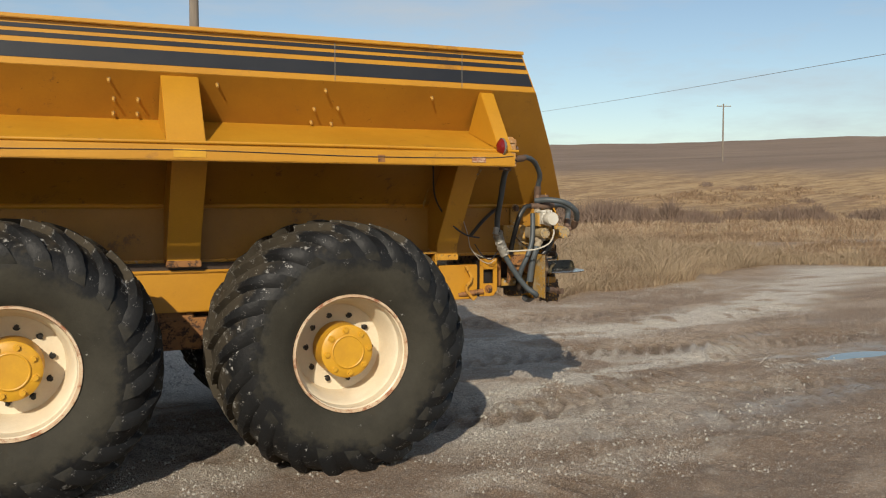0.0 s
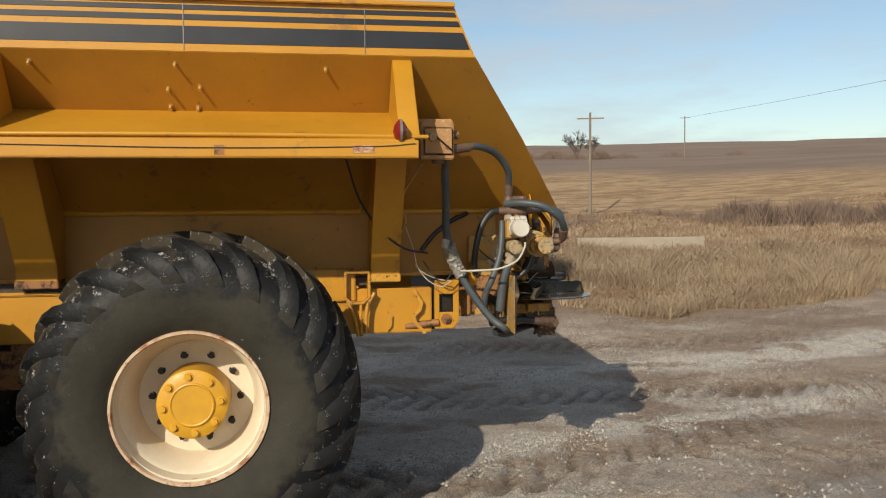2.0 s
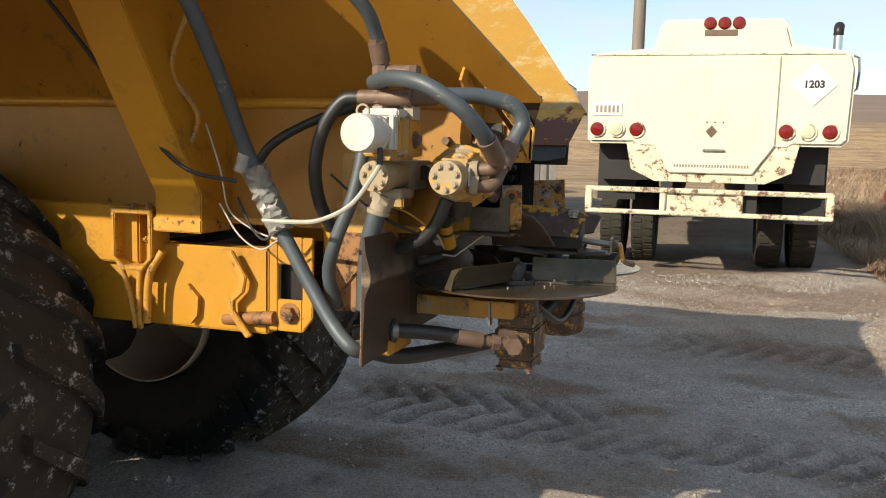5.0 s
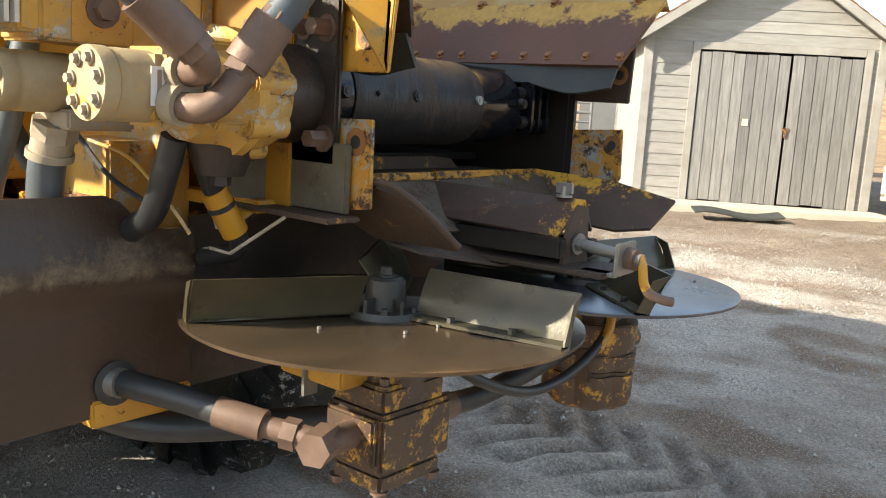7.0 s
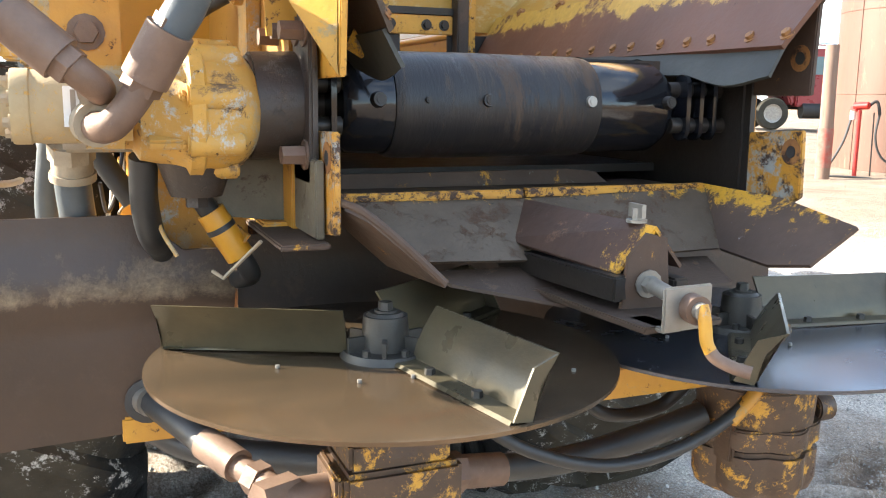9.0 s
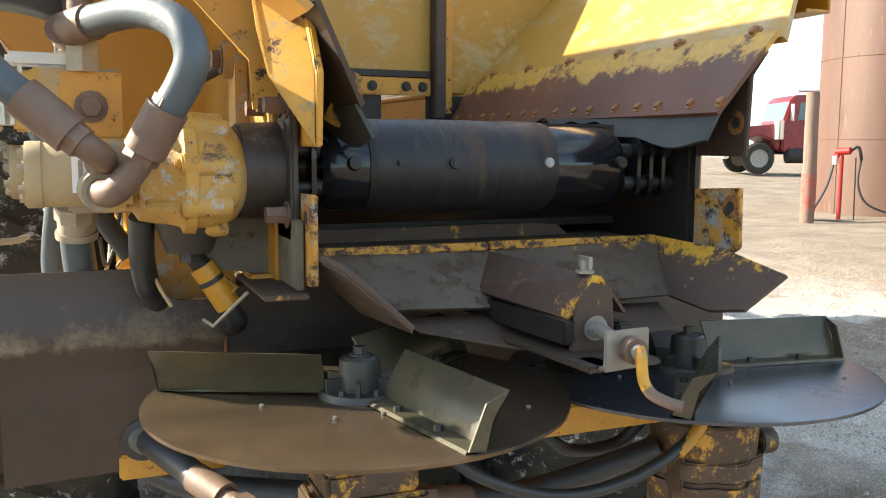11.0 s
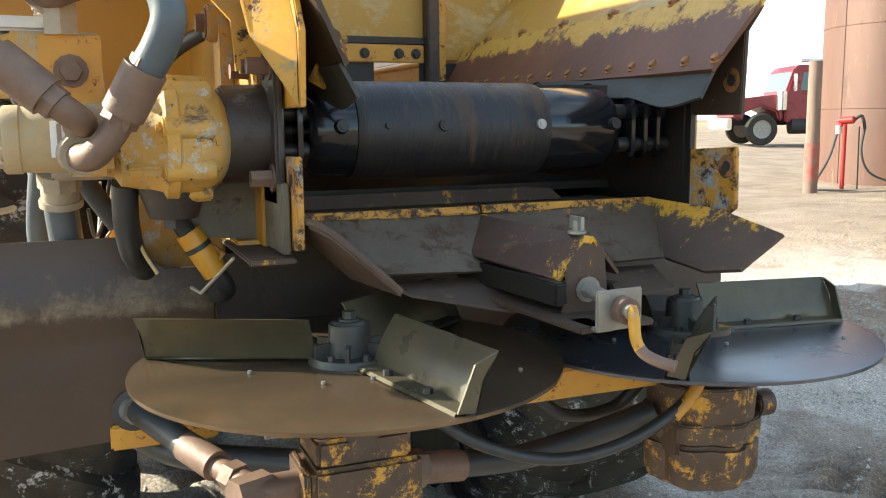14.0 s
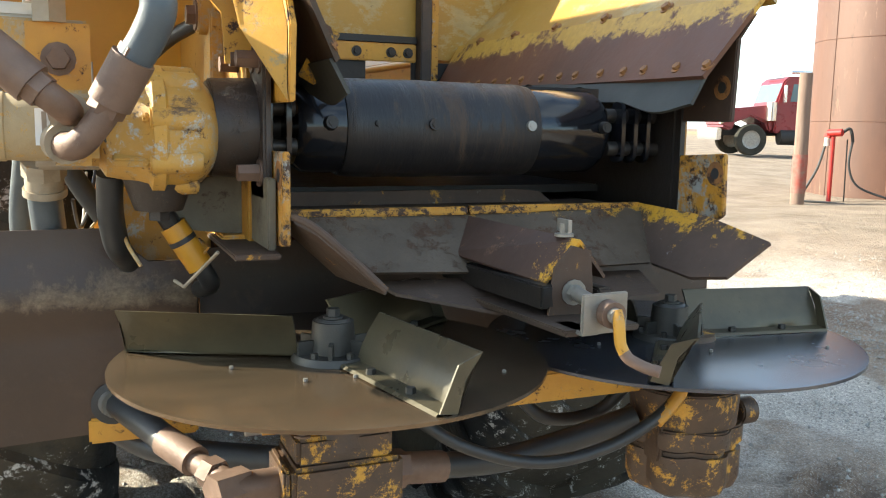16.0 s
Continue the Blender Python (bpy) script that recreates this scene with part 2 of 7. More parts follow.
zinc = surface("dull_zinc", (0.32, 0.30, 0.265), (0.19, 0.175, 0.15), 18.0, 0.42, 0.5, bump=0.1)
white_plastic = surface("dusty_white_cap", (0.62, 0.60, 0.54), (0.5, 0.46, 0.38), 9.0, 0.6, bump=0.08, layers=[((0.3, 0.2, 0.1), -0.2, 12.0, 0.8, 0.0)])
tape = surface("silver_duct_tape", (0.33, 0.315, 0.28), (0.19, 0.18, 0.155), 26.0, 0.5, 0.2, bump=0.5)
wire_pale = surface("pale_wire", (0.5, 0.46, 0.38), None, 20.0, 0.6)


def tyre_material():
    """Black rubber with pale scuffs on the shoulder, olive dust round the rim and caked mud on the tread."""
    m = bpy.data.materials.new("muddy_scuffed_tyre_rubber")
    m.use_nodes = True
    t, b = m.node_tree, m.node_tree.nodes["Principled BSDF"]
    N, K = t.nodes.new, t.links.new
    co, xyz = N("ShaderNodeTexCoord"), N("ShaderNodeSeparateXYZ")
    K(co.outputs["Object"], xyz.inputs[0])

    def maths(op, a, c=0.0):
        n = N("ShaderNodeMath")
        n.operation = op
        for k, v in enumerate((a, c)):
            if isinstance(v, (int, float)):
                n.inputs[k].default_value = v
            else:
                K(v, n.inputs[k])
        return n.outputs[0]

    def noise(sc, detail=6, rgh=0.68, w=0.0):
        n = N("ShaderNodeTexNoise")
        n.noise_dimensions = "4D"
        n.inputs["W"].default_value = w
        n.inputs["Scale"].default_value, n.inputs["Detail"].default_value, n.inputs["Roughness"].default_value = sc, detail, rgh
        K(co.outputs["Object"], n.inputs["Vector"])
        return n.outputs["Fac"]

    def step(src, a, z):
        r = N("ShaderNodeMapRange")
        r.inputs["From Min"].default_value, r.inputs["From Max"].default_value = a, z
        K(src, r.inputs["Value"])
        return r.outputs[0]

    def mix(f, a, c):
        n = N("ShaderNodeMix")
        n.data_type = "RGBA"
        K(f, n.inputs["Factor"])
        for k, v in (("A", a), ("B", c)):
            if isinstance(v, tuple):
                n.inputs[k].default_value = (*v, 1)
            else:
                K(v, n.inputs[k])
        return n.outputs["Result"]

    r = maths("SQRT", maths("ADD", maths("MULTIPLY", xyz.outputs[0], xyz.outputs[0]), maths("MULTIPLY", xyz.outputs[2], xyz.outputs[2])))
    ragged = maths("MULTIPLY", maths("SUBTRACT", noise(4, 7, 0.7, 1.0), 0.5), 0.55)
    dust = step(maths("ADD", r, ragged), 0.63, 0.55)
    across = maths("ABSOLUTE", maths("SUBTRACT", xyz.outputs[1], 0.43))
    mud = step(maths("ADD", across, maths("MULTIPLY", ragged, 1.2)), 0.40, 0.30)
    scuff = step(maths("ADD", noise(15, 9, 0.8, 4.0), maths("MULTIPLY", step(r, 0.56, 0.72), 0.07)), 0.632, 0.68)
    colour = mix(noise(7, 5, 0.6, 8.0), (0.005, 0.0055, 0.0065), (0.017, 0.017, 0.017))
    colour = mix(dust, colour, mix(noise(5, 6, 0.7, 2.0), (0.010, 0.0095, 0.008), (0.058, 0.053, 0.039)))
    colour = mix(mud, colour, mix(noise(9, 6, 0.7, 3.0), (0.022, 0.019, 0.014), (0.07, 0.057, 0.04)))
    colour = mix(maths("MULTIPLY", scuff, 0.85), colour, (0.40, 0.39, 0.37))
    K(colour, b.inputs["Base Color"])
    K(mix(mud, mix(dust, (0.5, 0.5, 0.5), (0.75, 0.75, 0.75)), (0.9, 0.9, 0.9)), b.inputs["Roughness"])
    b.inputs["Specular IOR Level"].default_value = 0.20
    bp = N("ShaderNodeBump")
    bp.inputs["Strength"].default_value, bp.inputs["Distance"].default_value = 0.5, 0.014
    K(maths("ADD", noise(9, 6, 0.7, 6.0), maths("MULTIPLY", noise(50, 3, 0.6, 7.0), 0.3)), bp.inputs["Height"])
    K(bp.outputs[0], b.inputs["Normal"])
    return m


tyre_rubber = tyre_material()
rim_white = surface("cream_rim_paint", (0.70, 0.62, 0.47), (0.62, 0.52, 0.37), 5.0, 0.45, bump=0.06, layers=[((0.3, 0.13, 0.06), -0.02, 7.0, 0.8, 0.0)])
rim_lip = surface("rust_stained_rim_lip", (0.66, 0.54, 0.38), (0.4, 0.22, 0.12), 7.0, 0.5, bump=0.1, layers=[((0.3, 0.12, 0.06), 0.35, 10.0, 0.8, 0.0)])
hub_yellow = surface("yellow_hub_paint", (0.62, 0.33, 0.02), (0.5, 0.25, 0.02), 9.0, 0.45, bump=0.1, layers=[(DARKRUST, 0.0, 16.0, 0.8, 0.0)])
red_lens = surface("red_lens", (0.20, 0.010, 0.009), None, 12.0, 0.2, bump=0.02)
orange_bar = surface("rust_orange_plate", (0.33, 0.15, 0.04), (0.2, 0.085, 0.03), 10.0, 0.6, bump=0.2, layers=[(DARKRUST, 0.4, 14.0, 0.8, 0.0)])
cream = surface("cream_truck_paint", (0.66, 0.63, 0.49), (0.60, 0.56, 0.43), 1.5, 0.45, bump=0.03)
cream_rusty = surface("cream_paint_with_rust", (0.70, 0.65, 0.48), (0.55, 0.46, 0.3), 4.0, 0.55, bump=0.15, layers=[((0.15, 0.08, 0.045), 0.34, 8.0, 0.8, 0.0)])
dark_panel = surface("dark_underbody", (0.02, 0.018, 0.016), None, 5.0, 0.7)
lamp_pale = surface("pale_lens", (0.6, 0.6, 0.42), None, 9.0, 0.25, bump=0.02)
placard = surface("white_placard", (0.8, 0.8, 0.78), None, 9.0, 0.5, bump=0.02)
ink = surface("dark_ink", (0.03, 0.03, 0.03), None, 9.0, 0.6, bump=0.0)
ink_faded = surface("faded_ink", (0.30, 0.25, 0.2), None, 9.0, 0.6, bump=0.0)
old_wood = surface("weathered_grey_board", (0.27, 0.26, 0.245), (0.15, 0.14, 0.13), 3.0, 0.85, bump=0.5, stretch=(14, 14, 1), random_value=0.2, layers=[((0.50, 0.45, 0.38), 0.0, 2.2, 0.9, 0.0), ((0.13, 0.10, 0.08), 0.06, 3.0, 0.9, 0.0)])
old_siding = surface("weathered_white_siding", (0.33, 0.315, 0.29), (0.235, 0.22, 0.195), 2.5, 0.85, bump=0.4, stretch=(1.5, 1.5, 10), random_value=0.1, layers=[((0.26, 0.20, 0.15), 0.06, 5.0, 0.9, 0.0)])
old_trim = surface("weathered_trim_board", (0.35, 0.33, 0.30), (0.25, 0.23, 0.20), 4.0, 0.8, bump=0.3)
shingle = surface("brown_roof_shingle", (0.26, 0.15, 0.09), (0.17, 0.10, 0.07), 4.0, 0.9, bump=0.5, random_value=0.2)
tank_rust = surface("rusted_tank_steel", (0.125, 0.056, 0.033), (0.08, 0.037, 0.024), 1.6, 0.6, bump=0.15, layers=[((0.18, 0.105, 0.066), 0.12, 2.4, 0.7, 0.0), ((0.07, 0.035, 0.024), 0.12, 3.5, 0.7, 0.0)], stretch=(1, 1, 0.22))
# base colour halved: shade on the tin shed's face is put into it
bin_grey = surface("galvanised_sheet", (0.20, 0.20, 0.20), (0.13, 0.13, 0.135), 1.0, 0.5, 0.3, bump=0.08)
pole_wood = surface("weathered_pole_wood", (0.24, 0.20, 0.16), (0.15, 0.125, 0.10), 3.0, 0.9, bump=0.5, stretch=(4, 4, 0.4))
post_wood = surface("brown_post_wood", (0.22, 0.15, 0.11), (0.14, 0.09, 0.07), 4.0, 0.9, bump=0.5, stretch=(4, 4, 0.5))
cab_red = surface("dark_red_truck_paint", (0.22, 0.018, 0.022), (0.15, 0.014, 0.018), 1.5, 0.3, bump=0.03)
pump_red = surface("red_pump_paint", (0.42, 0.02, 0.015), (0.3, 0.015, 0.012), 5.0, 0.45)
chrome = surface("chrome", (0.7, 0.7, 0.7), (0.6, 0.6, 0.6), 5.0, 0.15, 0.9, bump=0.02, rough_var=0.05)
glass_dark = surface("tinted_window_glass", (0.10, 0.16, 0.18), (0.12, 0.19, 0.2), 3.0, 0.08, bump=0.0, rough_var=0.02)
concrete = surface("old_concrete", (0.40, 0.345, 0.27), (0.3, 0.255, 0.19), 1.5, 0.9, bump=0.4, layers=[((0.2, 0.16, 0.11), 0.1, 3.0, 0.9, 0.0)])
straw = surface("dry_straw_grass", (0.43, 0.325, 0.21), (0.21, 0.15, 0.095), 0.9, 0.85, bump=0.0)
brown_weed = surface("brown_weed_stalks", (0.19, 0.125, 0.08), (0.27, 0.175, 0.10), 0.6, 0.9, bump=0.0)
twig = surface("bare_twig_bark", (0.085, 0.07, 0.06), (0.12, 0.095, 0.075), 1.0, 0.9, bump=0.2)
shrub = surface("dark_brown_shrub", (0.23, 0.165, 0.125), (0.15, 0.10, 0.075), 0.7, 0.9, bump=0.0)
stone_grey = surface("pale_gravel", (0.48, 0.455, 0.41), (0.27, 0.245, 0.21), 30.0, 0.9, bump=0.2)
puddle_water = surface("shallow_muddy_water", (0.075, 0.058, 0.042), (0.11, 0.085, 0.062), 2.0, 0.09, bump=0.02, fine=12.0, rough_var=0.03)
cable_black = surface("black_cable", (0.03, 0.03, 0.035), None, 9.0, 0.6)
box_rust = surface("rust_stained_box_paint", (0.46, 0.24, 0.075), (0.30, 0.16, 0.075), 16.0, 0.7, bump=0.3, layers=[((0.48, 0.37, 0.25), 0.22, 14.0, 0.8, 0.0), ((0.17, 0.075, 0.04), 0.1, 22.0, 0.8, 0.0)])
line_wire = surface("weathered_line_wire", (0.30, 0.31, 0.33), None, 9.0, 0.6)


# ---- mesh tools ----
class Shape:
    """Collects solid pieces for one mesh."""

    def __init__(self):
        self.v, self.f = [], []

    def add(self, verts, faces):
        n = len(self.v)
        self.v += [tuple(p) for p in verts]
        self.f += [tuple(n + i for i in f) for f in faces]
        return self

    def box(self, x0, x1, y0, y1, z0, z1, turn=None, at=None):
        ps = [Vector((x, y, z)) for z in (z0, z1) for y in (y0, y1) for x in (x0, x1)]
        if turn is not None:
            c = Vector(at) if at is not None else Vector(((x0 + x1) / 2, (y0 + y1) / 2, (z0 + z1) / 2))
            r = Euler([radians(a) for a in turn]).to_matrix()
            ps = [c + r @ (p - c) for p in ps]
        return self.add(ps, [(0, 2, 3, 1), (4, 5, 7, 6), (0, 1, 5, 4), (2, 6, 7, 3), (0, 4, 6, 2), (1, 3, 7, 5)])

    def plate(self, pts, thick):
        """A polygon with thickness along a vector."""
        n, d = len(pts), Vector(thick)
        ps = [Vector(p) for p in pts]
        return self.add(ps + [p + d for p in ps], [tuple(range(n))[::-1], tuple(range(n, 2 * n))] + [(i, (i + 1) % n, n + (i + 1) % n, n + i) for i in range(n)])

    def cyl(self, p0, p1, r0, r1=None, n=18):
        r1 = r0 if r1 is None else r1
        p0, p1 = Vector(p0), Vector(p1)
        q = (p1 - p0).to_track_quat("Z", "Y")
        ring = [q @ Vector((math.cos(2 * math.pi * i / n), math.sin(2 * math.pi * i / n), 0)) for i in range(n)]
        return self.add([p0 + r0 * w for w in ring] + [p1 + r1 * w for w in ring], [tuple(range(n))[::-1], tuple(range(n, 2 * n))] + [(i, (i + 1) % n, n + (i + 1) % n, n + i) for i in range(n)])

    def tube(self, pts, r, n=10, steps=6, taper=1.0):
        """A round bar or hose along a smooth line through points."""
        ps = [Vector(p) for p in pts]
        if steps > 1 and len(ps) > 2:
            ext = [2 * ps[0] - ps[1]] + ps + [2 * ps[-1] - ps[-2]]
            line = []
            for i in range(1, len(ext) - 2):
                a, b, c, d = ext[i - 1:i + 3]
                for k in range(steps):
                    t = k / steps
                    line.append(0.5 * (2 * b + (c - a) * t + (2 * a - 5 * b + 4 * c - d) * t * t + (3 * b - a - 3 * c + d) * t ** 3))
            ps = line + [ps[-1]]
        m, verts, faces = len(ps), [], []
        side = None
        for i, p in enumerate(ps):
            way = (ps[min(i + 1, m - 1)] - ps[max(i - 1, 0)]).normalized()
            if side is None:
                side = way.orthogonal().normalized()
            side = (side - way * side.dot(way)).normalized()
            up = way.cross(side)
            rr = r * (1 + (taper - 1) * i / max(1, m - 1))
            verts += [p + rr * (math.cos(2 * math.pi * k / n) * side + math.sin(2 * math.pi * k / n) * up) for k in range(n)]
        for i in range(m - 1):
            faces += [(i * n + k, i * n + (k + 1) % n, (i + 1) * n + (k + 1) % n, (i + 1) * n + k) for k in range(n)]
        faces += [tuple(range(n))[::-1], tuple(range((m - 1) * n, m * n))]
        return self.add(verts, faces)

    def turned(self, profile, centre, axis="y", n=48, closed=True):
        """A profile of (radius, along) turned round an axis through centre."""
        c, verts, m = Vector(centre), [], len(profile)
        for i in range(n):
            a = 2 * math.pi * i / n
            for r, h in profile:
                u, w = r * math.cos(a), r * math.sin(a)
                verts.append(c + Vector({"y": (u, h, w), "z": (u, w, h), "x": (h, u, w)}[axis]))
        last = m if closed else m - 1
        faces = [(i * m + k, i * m + (k + 1) % m, ((i + 1) % n) * m + (k + 1) % m, ((i + 1) % n) * m + k) for i in range(n) for k in range(last)]
        return self.add(verts, faces)

    def bolt(self, p, way, r=0.012, h=0.012, washer=True):
        p, w = Vector(p), Vector(way).normalized()
        if washer:
            self.cyl(p, p + w * 0.003, r * 1.45, n=12)
        return self.cyl(p, p + w * (h + 0.003), r, r * 0.93, n=6)


def bolts(name, places, way, r, h, material, parent, washer=True):
    """Separate bolts that share one mesh."""
    me = None
    for p in places:
        if me is None:
            first = part(name, Shape().bolt((0, 0, 0), way, r, h, washer), material, parent)
            me = first.data
            first.location = p
        else:
            ob = new(name, me)
            ob.parent = parent
            ob.location = p


def part(name, shape, material, parent=None, label="", bevel=0.0, sharp=38, smooth=True):
    """Links a shape as one mesh object under a thing or a part."""
    me = bpy.data.meshes.new(name)
    bm = bmesh.new()
    vs = [bm.verts.new(p) for p in shape.v]
    for f in shape.f:
        try:
            bm.faces.new([vs[i] for i in f])
        except ValueError:
            pass
    bmesh.ops.recalc_face_normals(bm, faces=bm.faces)
    if bevel:
        edges = [e for e in bm.edges if len(e.link_faces) == 2 and e.calc_face_angle(0) > radians(50)]
        bmesh.ops.bevel(bm, geom=edges, offset=bevel, segments=2, affect="EDGES", clamp_overlap=True)
    bm.to_mesh(me)
    bm.free()
    if smooth:
        me.polygons.foreach_set("use_smooth", [True] * len(me.polygons))
        me.set_sharp_from_angle(angle=radians(sharp))
    me.materials.append(material)
    ob = new(name, me)
    if parent is not None:
        ob.parent = parent
    if label:
        tagged(ob, label)
    return ob


def thing(name, label, category, at=(0, 0, 0), turn=0.0, group=""):
    ob = new(name)
    ob.empty_display_size = 0.2
    ob.matrix_world = pose(*at, 0, 0, turn)
    return tagged(ob, label, category, group)


def value_noise(x, y, seed):
    """Smooth noise in 0..1 on arrays."""
    xi, yi = np.floor(x).astype(np.int64), np.floor(y).astype(np.int64)
    fx, fy = x - xi, y - yi
    fx, fy = fx * fx * (3 - 2 * fx), fy * fy * (3 - 2 * fy)

    def h(a, b):
        n = (a * 374761393 + b * 668265263 + seed * 982451653) & 0xFFFFFFFF
        n = ((n ^ (n >> 13)) * 1274126177) & 0xFFFFFFFF
        return ((n ^ (n >> 16)) & 0xFFFF) / 65535.0

    return (h(xi, yi) * (1 - fx) + h(xi + 1, yi) * fx) * (1 - fy) + (h(xi, yi + 1) * (1 - fx) + h(xi + 1, yi + 1) * fx) * fy


def fractal(x, y, seed, octaves=4):
    return sum(value_noise(x * 2 ** k, y * 2 ** k, seed + k) * 0.5 ** (k + 1) for k in range(octaves)) / (1 - 0.5 ** octaves)


# ---- ground ----
def land(x, y):
    """The broad height of the land: level under the machine, a gentle bank behind, rising fields beyond."""
    x, y = np.asarray(x, float), np.asarray(y, float)
    z = np.interp(y, [-600, 1.5, 3, 8, 12, 30, 80], [0, 0, 0.06, 0.35, 0.45, 0.5, 0.6])
    z = z + np.interp(-x, [8, 30, 60], [0, 0.6, 0.75]) * np.interp(y, [2, 12], [0, 1])
    z = z - np.interp(-x, [3, 9], [0, 0.17]) * np.interp(y, [5, 10], [0, 1])
    d = np.hypot(x - 2, y + 4)
    bearing = np.degrees(np.arctan2(x - 2, y + 4))
    sector = np.interp(bearing, [-40, -12, 60, 120], [0, 1, 1, 0.5])
    rise = np.interp(d, [60, 86, 120, 150, 220, 350, 480, 700], [0, 0.3, 5.6, 8.6, 13.4, 25.5, 27, 18])
    swell = (fractal(x / 90, y / 90, 5, 3) - 0.5) * np.interp(d, [80, 200, 400], [0, 2.0, 5.5])
    return z + sector * (rise + swell)


def axis_steps(lo, hi, step, far, grow=1.18):
    mid = list(np.arange(lo, hi + step / 2, step))
    out, s, p = [], step, hi
    while p < far:
        s = min(s * grow, 14)
        p += s
        out.append(p)
    low, s, p = [], step, lo
    while p > -far:
        s = min(s * grow, 14)
        p -= s
        low.append(p)
    return np.array(low[::-1] + mid + out)


def grass_cover(x, y):
    """1 where dry grass grows, 0 on the bare yard."""
    wob = (fractal(x / 2.2, y / 2.2, 21, 3) - 0.5) * 2.2
    edge = np.interp(x, [-40, -26, -12, -2, 3.6, 4.4, 5.6, 8, 13, 22, 60], [40, 30, 24, 20, 15, 6.0, 5.2, 6.8, 8.2, 6.0, 3.0])
    g = np.clip((y - edge - wob) / 0.9 + 0.5, 0, 1)
    lane = np.exp(-((y - 13.6 - 0.05 * (x - 8)) / 1.3) ** 2) * (x > 5)
    return np.clip(g - lane * 0.9, 0, 1)


XS, YS = axis_steps(-4.5, 8.0, 0.04, 640), axis_steps(-5.5, 7.5, 0.04, 640)
GX, GY = np.meshgrid(XS, YS)
near = np.clip(1 - (np.maximum(np.abs(GX - 2) - 9, 0) + np.maximum(np.abs(GY - 1) - 9, 0)) / 10, 0, 1)
rough_h = (fractal(GX * 1.1, GY * 2.0, 2, 5) - 0.5) * 0.085 + (fractal(GX * 8, GY * 8, 8, 3) - 0.5) * 0.040
tracks = np.zeros_like(GX)
for lane_y, wide, pitch, amp in ((1.85, 0.42, 0.22, 0.042), (-0.55, 0.36, 0.26, 0.046), (4.1, 0.36, 0.22, 0.03), (-2.4, 0.36, 0.24, 0.03)):
    off = GY - lane_y - 0.10 * np.sin(GX * 0.35 + lane_y)
    inside = np.clip((wide - np.abs(off)) / 0.06, 0, 1)
    bars = np.clip(np.cos(2 * math.pi * (GX + 0.75 * np.abs(off)) / pitch) * 2.2 - 0.5, -1, 1)
    tracks += inside * (bars * amp * np.clip(2.2 * fractal(GX * 0.8, GY * 1.2, 44, 3) - 0.75, 0.03, 0.55) - 0.010)
# one turning track of square bars, and a softer one in wet clay
for lane_line, wide, pitch, amp in ((-0.45 + 0.30 * (GX - 1.78) + 0.045 * (GX - 1.78) ** 2, 0.24, 0.24, 0.040), (-1.45 + 0.22 * (GX - 2.3) - 0.01 * (GX - 2.3) ** 2, 0.30, 0.26, 0.016)):
    off = GY - lane_line
    inside = np.clip((wide - np.abs(off)) / 0.05, 0, 1) * np.clip((GX - 1.1) / 0.5, 0, 1) * np.clip((9 - GX) / 2, 0, 1)
    bars = np.clip(np.cos(2 * math.pi * (GX - 0.35 * off) / pitch) * 6.0 - 4.4, -0.15, 1)
    tracks = tracks * (1 - inside) - inside * (bars * amp * (0.5 + 0.9 * fractal(GX * 0.9, GY * 0.9, 47, 2)) + 0.010)
ruts = -0.05 * np.exp(-((GY - 0.9 - 0.12 * GX + 0.5 * np.sin(GX * 0.3)) / 0.28) ** 2) * np.clip((GX - 3.2) / 1.5, 0, 1)
GZ = land(GX, GY) + near * (rough_h + tracks + ruts)
# hollows that hold water: (x, y, half length, half width, turn)
PUDDLES = [(6.75, 0.45, 0.55, 0.15, 4), (11.7, 33.5, 1.6, 0.9, 0)]
WATER = []
for px, py, pl, pw, pa in PUDDLES:
    ca, sa = math.cos(radians(pa)), math.sin(radians(pa))
    u, w = ((GX - px) * ca + (GY - py) * sa) / pl, (-(GX - px) * sa + (GY - py) * ca) / pw
    kk = np.hypot(u, w) + (fractal(GX * 2.2, GY * 5, 140, 3) - 0.5) * 0.9
    level = float(land(px, py)) - 0.012
    fade = np.clip((2.2 - kk) / 0.9, 0, 1)
    GZ = GZ * (1 - fade) + (level + (kk - 1) * 0.022) * fade
    WATER.append((px, py, level, pl, pw, pa))
GZ += (1 - near) * (fractal(GX / 3, GY / 3, 31, 3) - 0.5) * 0.12
nx, ny = len(XS), len(YS)
idx = np.arange(nx * ny).reshape(ny, nx)
quads = np.stack([idx[:-1, :-1], idx[:-1, 1:], idx[1:, 1:], idx[1:, :-1]], -1).reshape(-1, 4)
gm = bpy.data.meshes.new("ground")
gm.vertices.add(nx * ny)
gm.vertices.foreach_set("co", np.stack([GX, GY, GZ], -1).ravel())
gm.loops.add(quads.size)
gm.loops.foreach_set("vertex_index", quads.ravel())
gm.polygons.add(len(quads))
gm.polygons.foreach_set("loop_start", np.arange(len(quads)) * 4)
gm.polygons.foreach_set("use_smooth", np.ones(len(quads), bool))
gm.update()
streak = fractal(GX * 0.35, GY * 1.6 - 0.15 * GX, 61, 4) * 0.72 + fractal(GX * 4, GY * 4, 70, 3) * 0.28
salt = np.clip((streak - 0.575) / 0.06, 0, 1) * (GX > -1.5)
belt_1 = np.exp(-((GY - 2.75 - 0.10 * (GX - 4) - 0.04 * np.clip(GX - 4, 0, 9) ** 2) / (0.26 + 0.05 * np.clip(GX - 4, 0, 9))) ** 2) * np.clip((GX - 2.0) / 1.5, 0, 1)
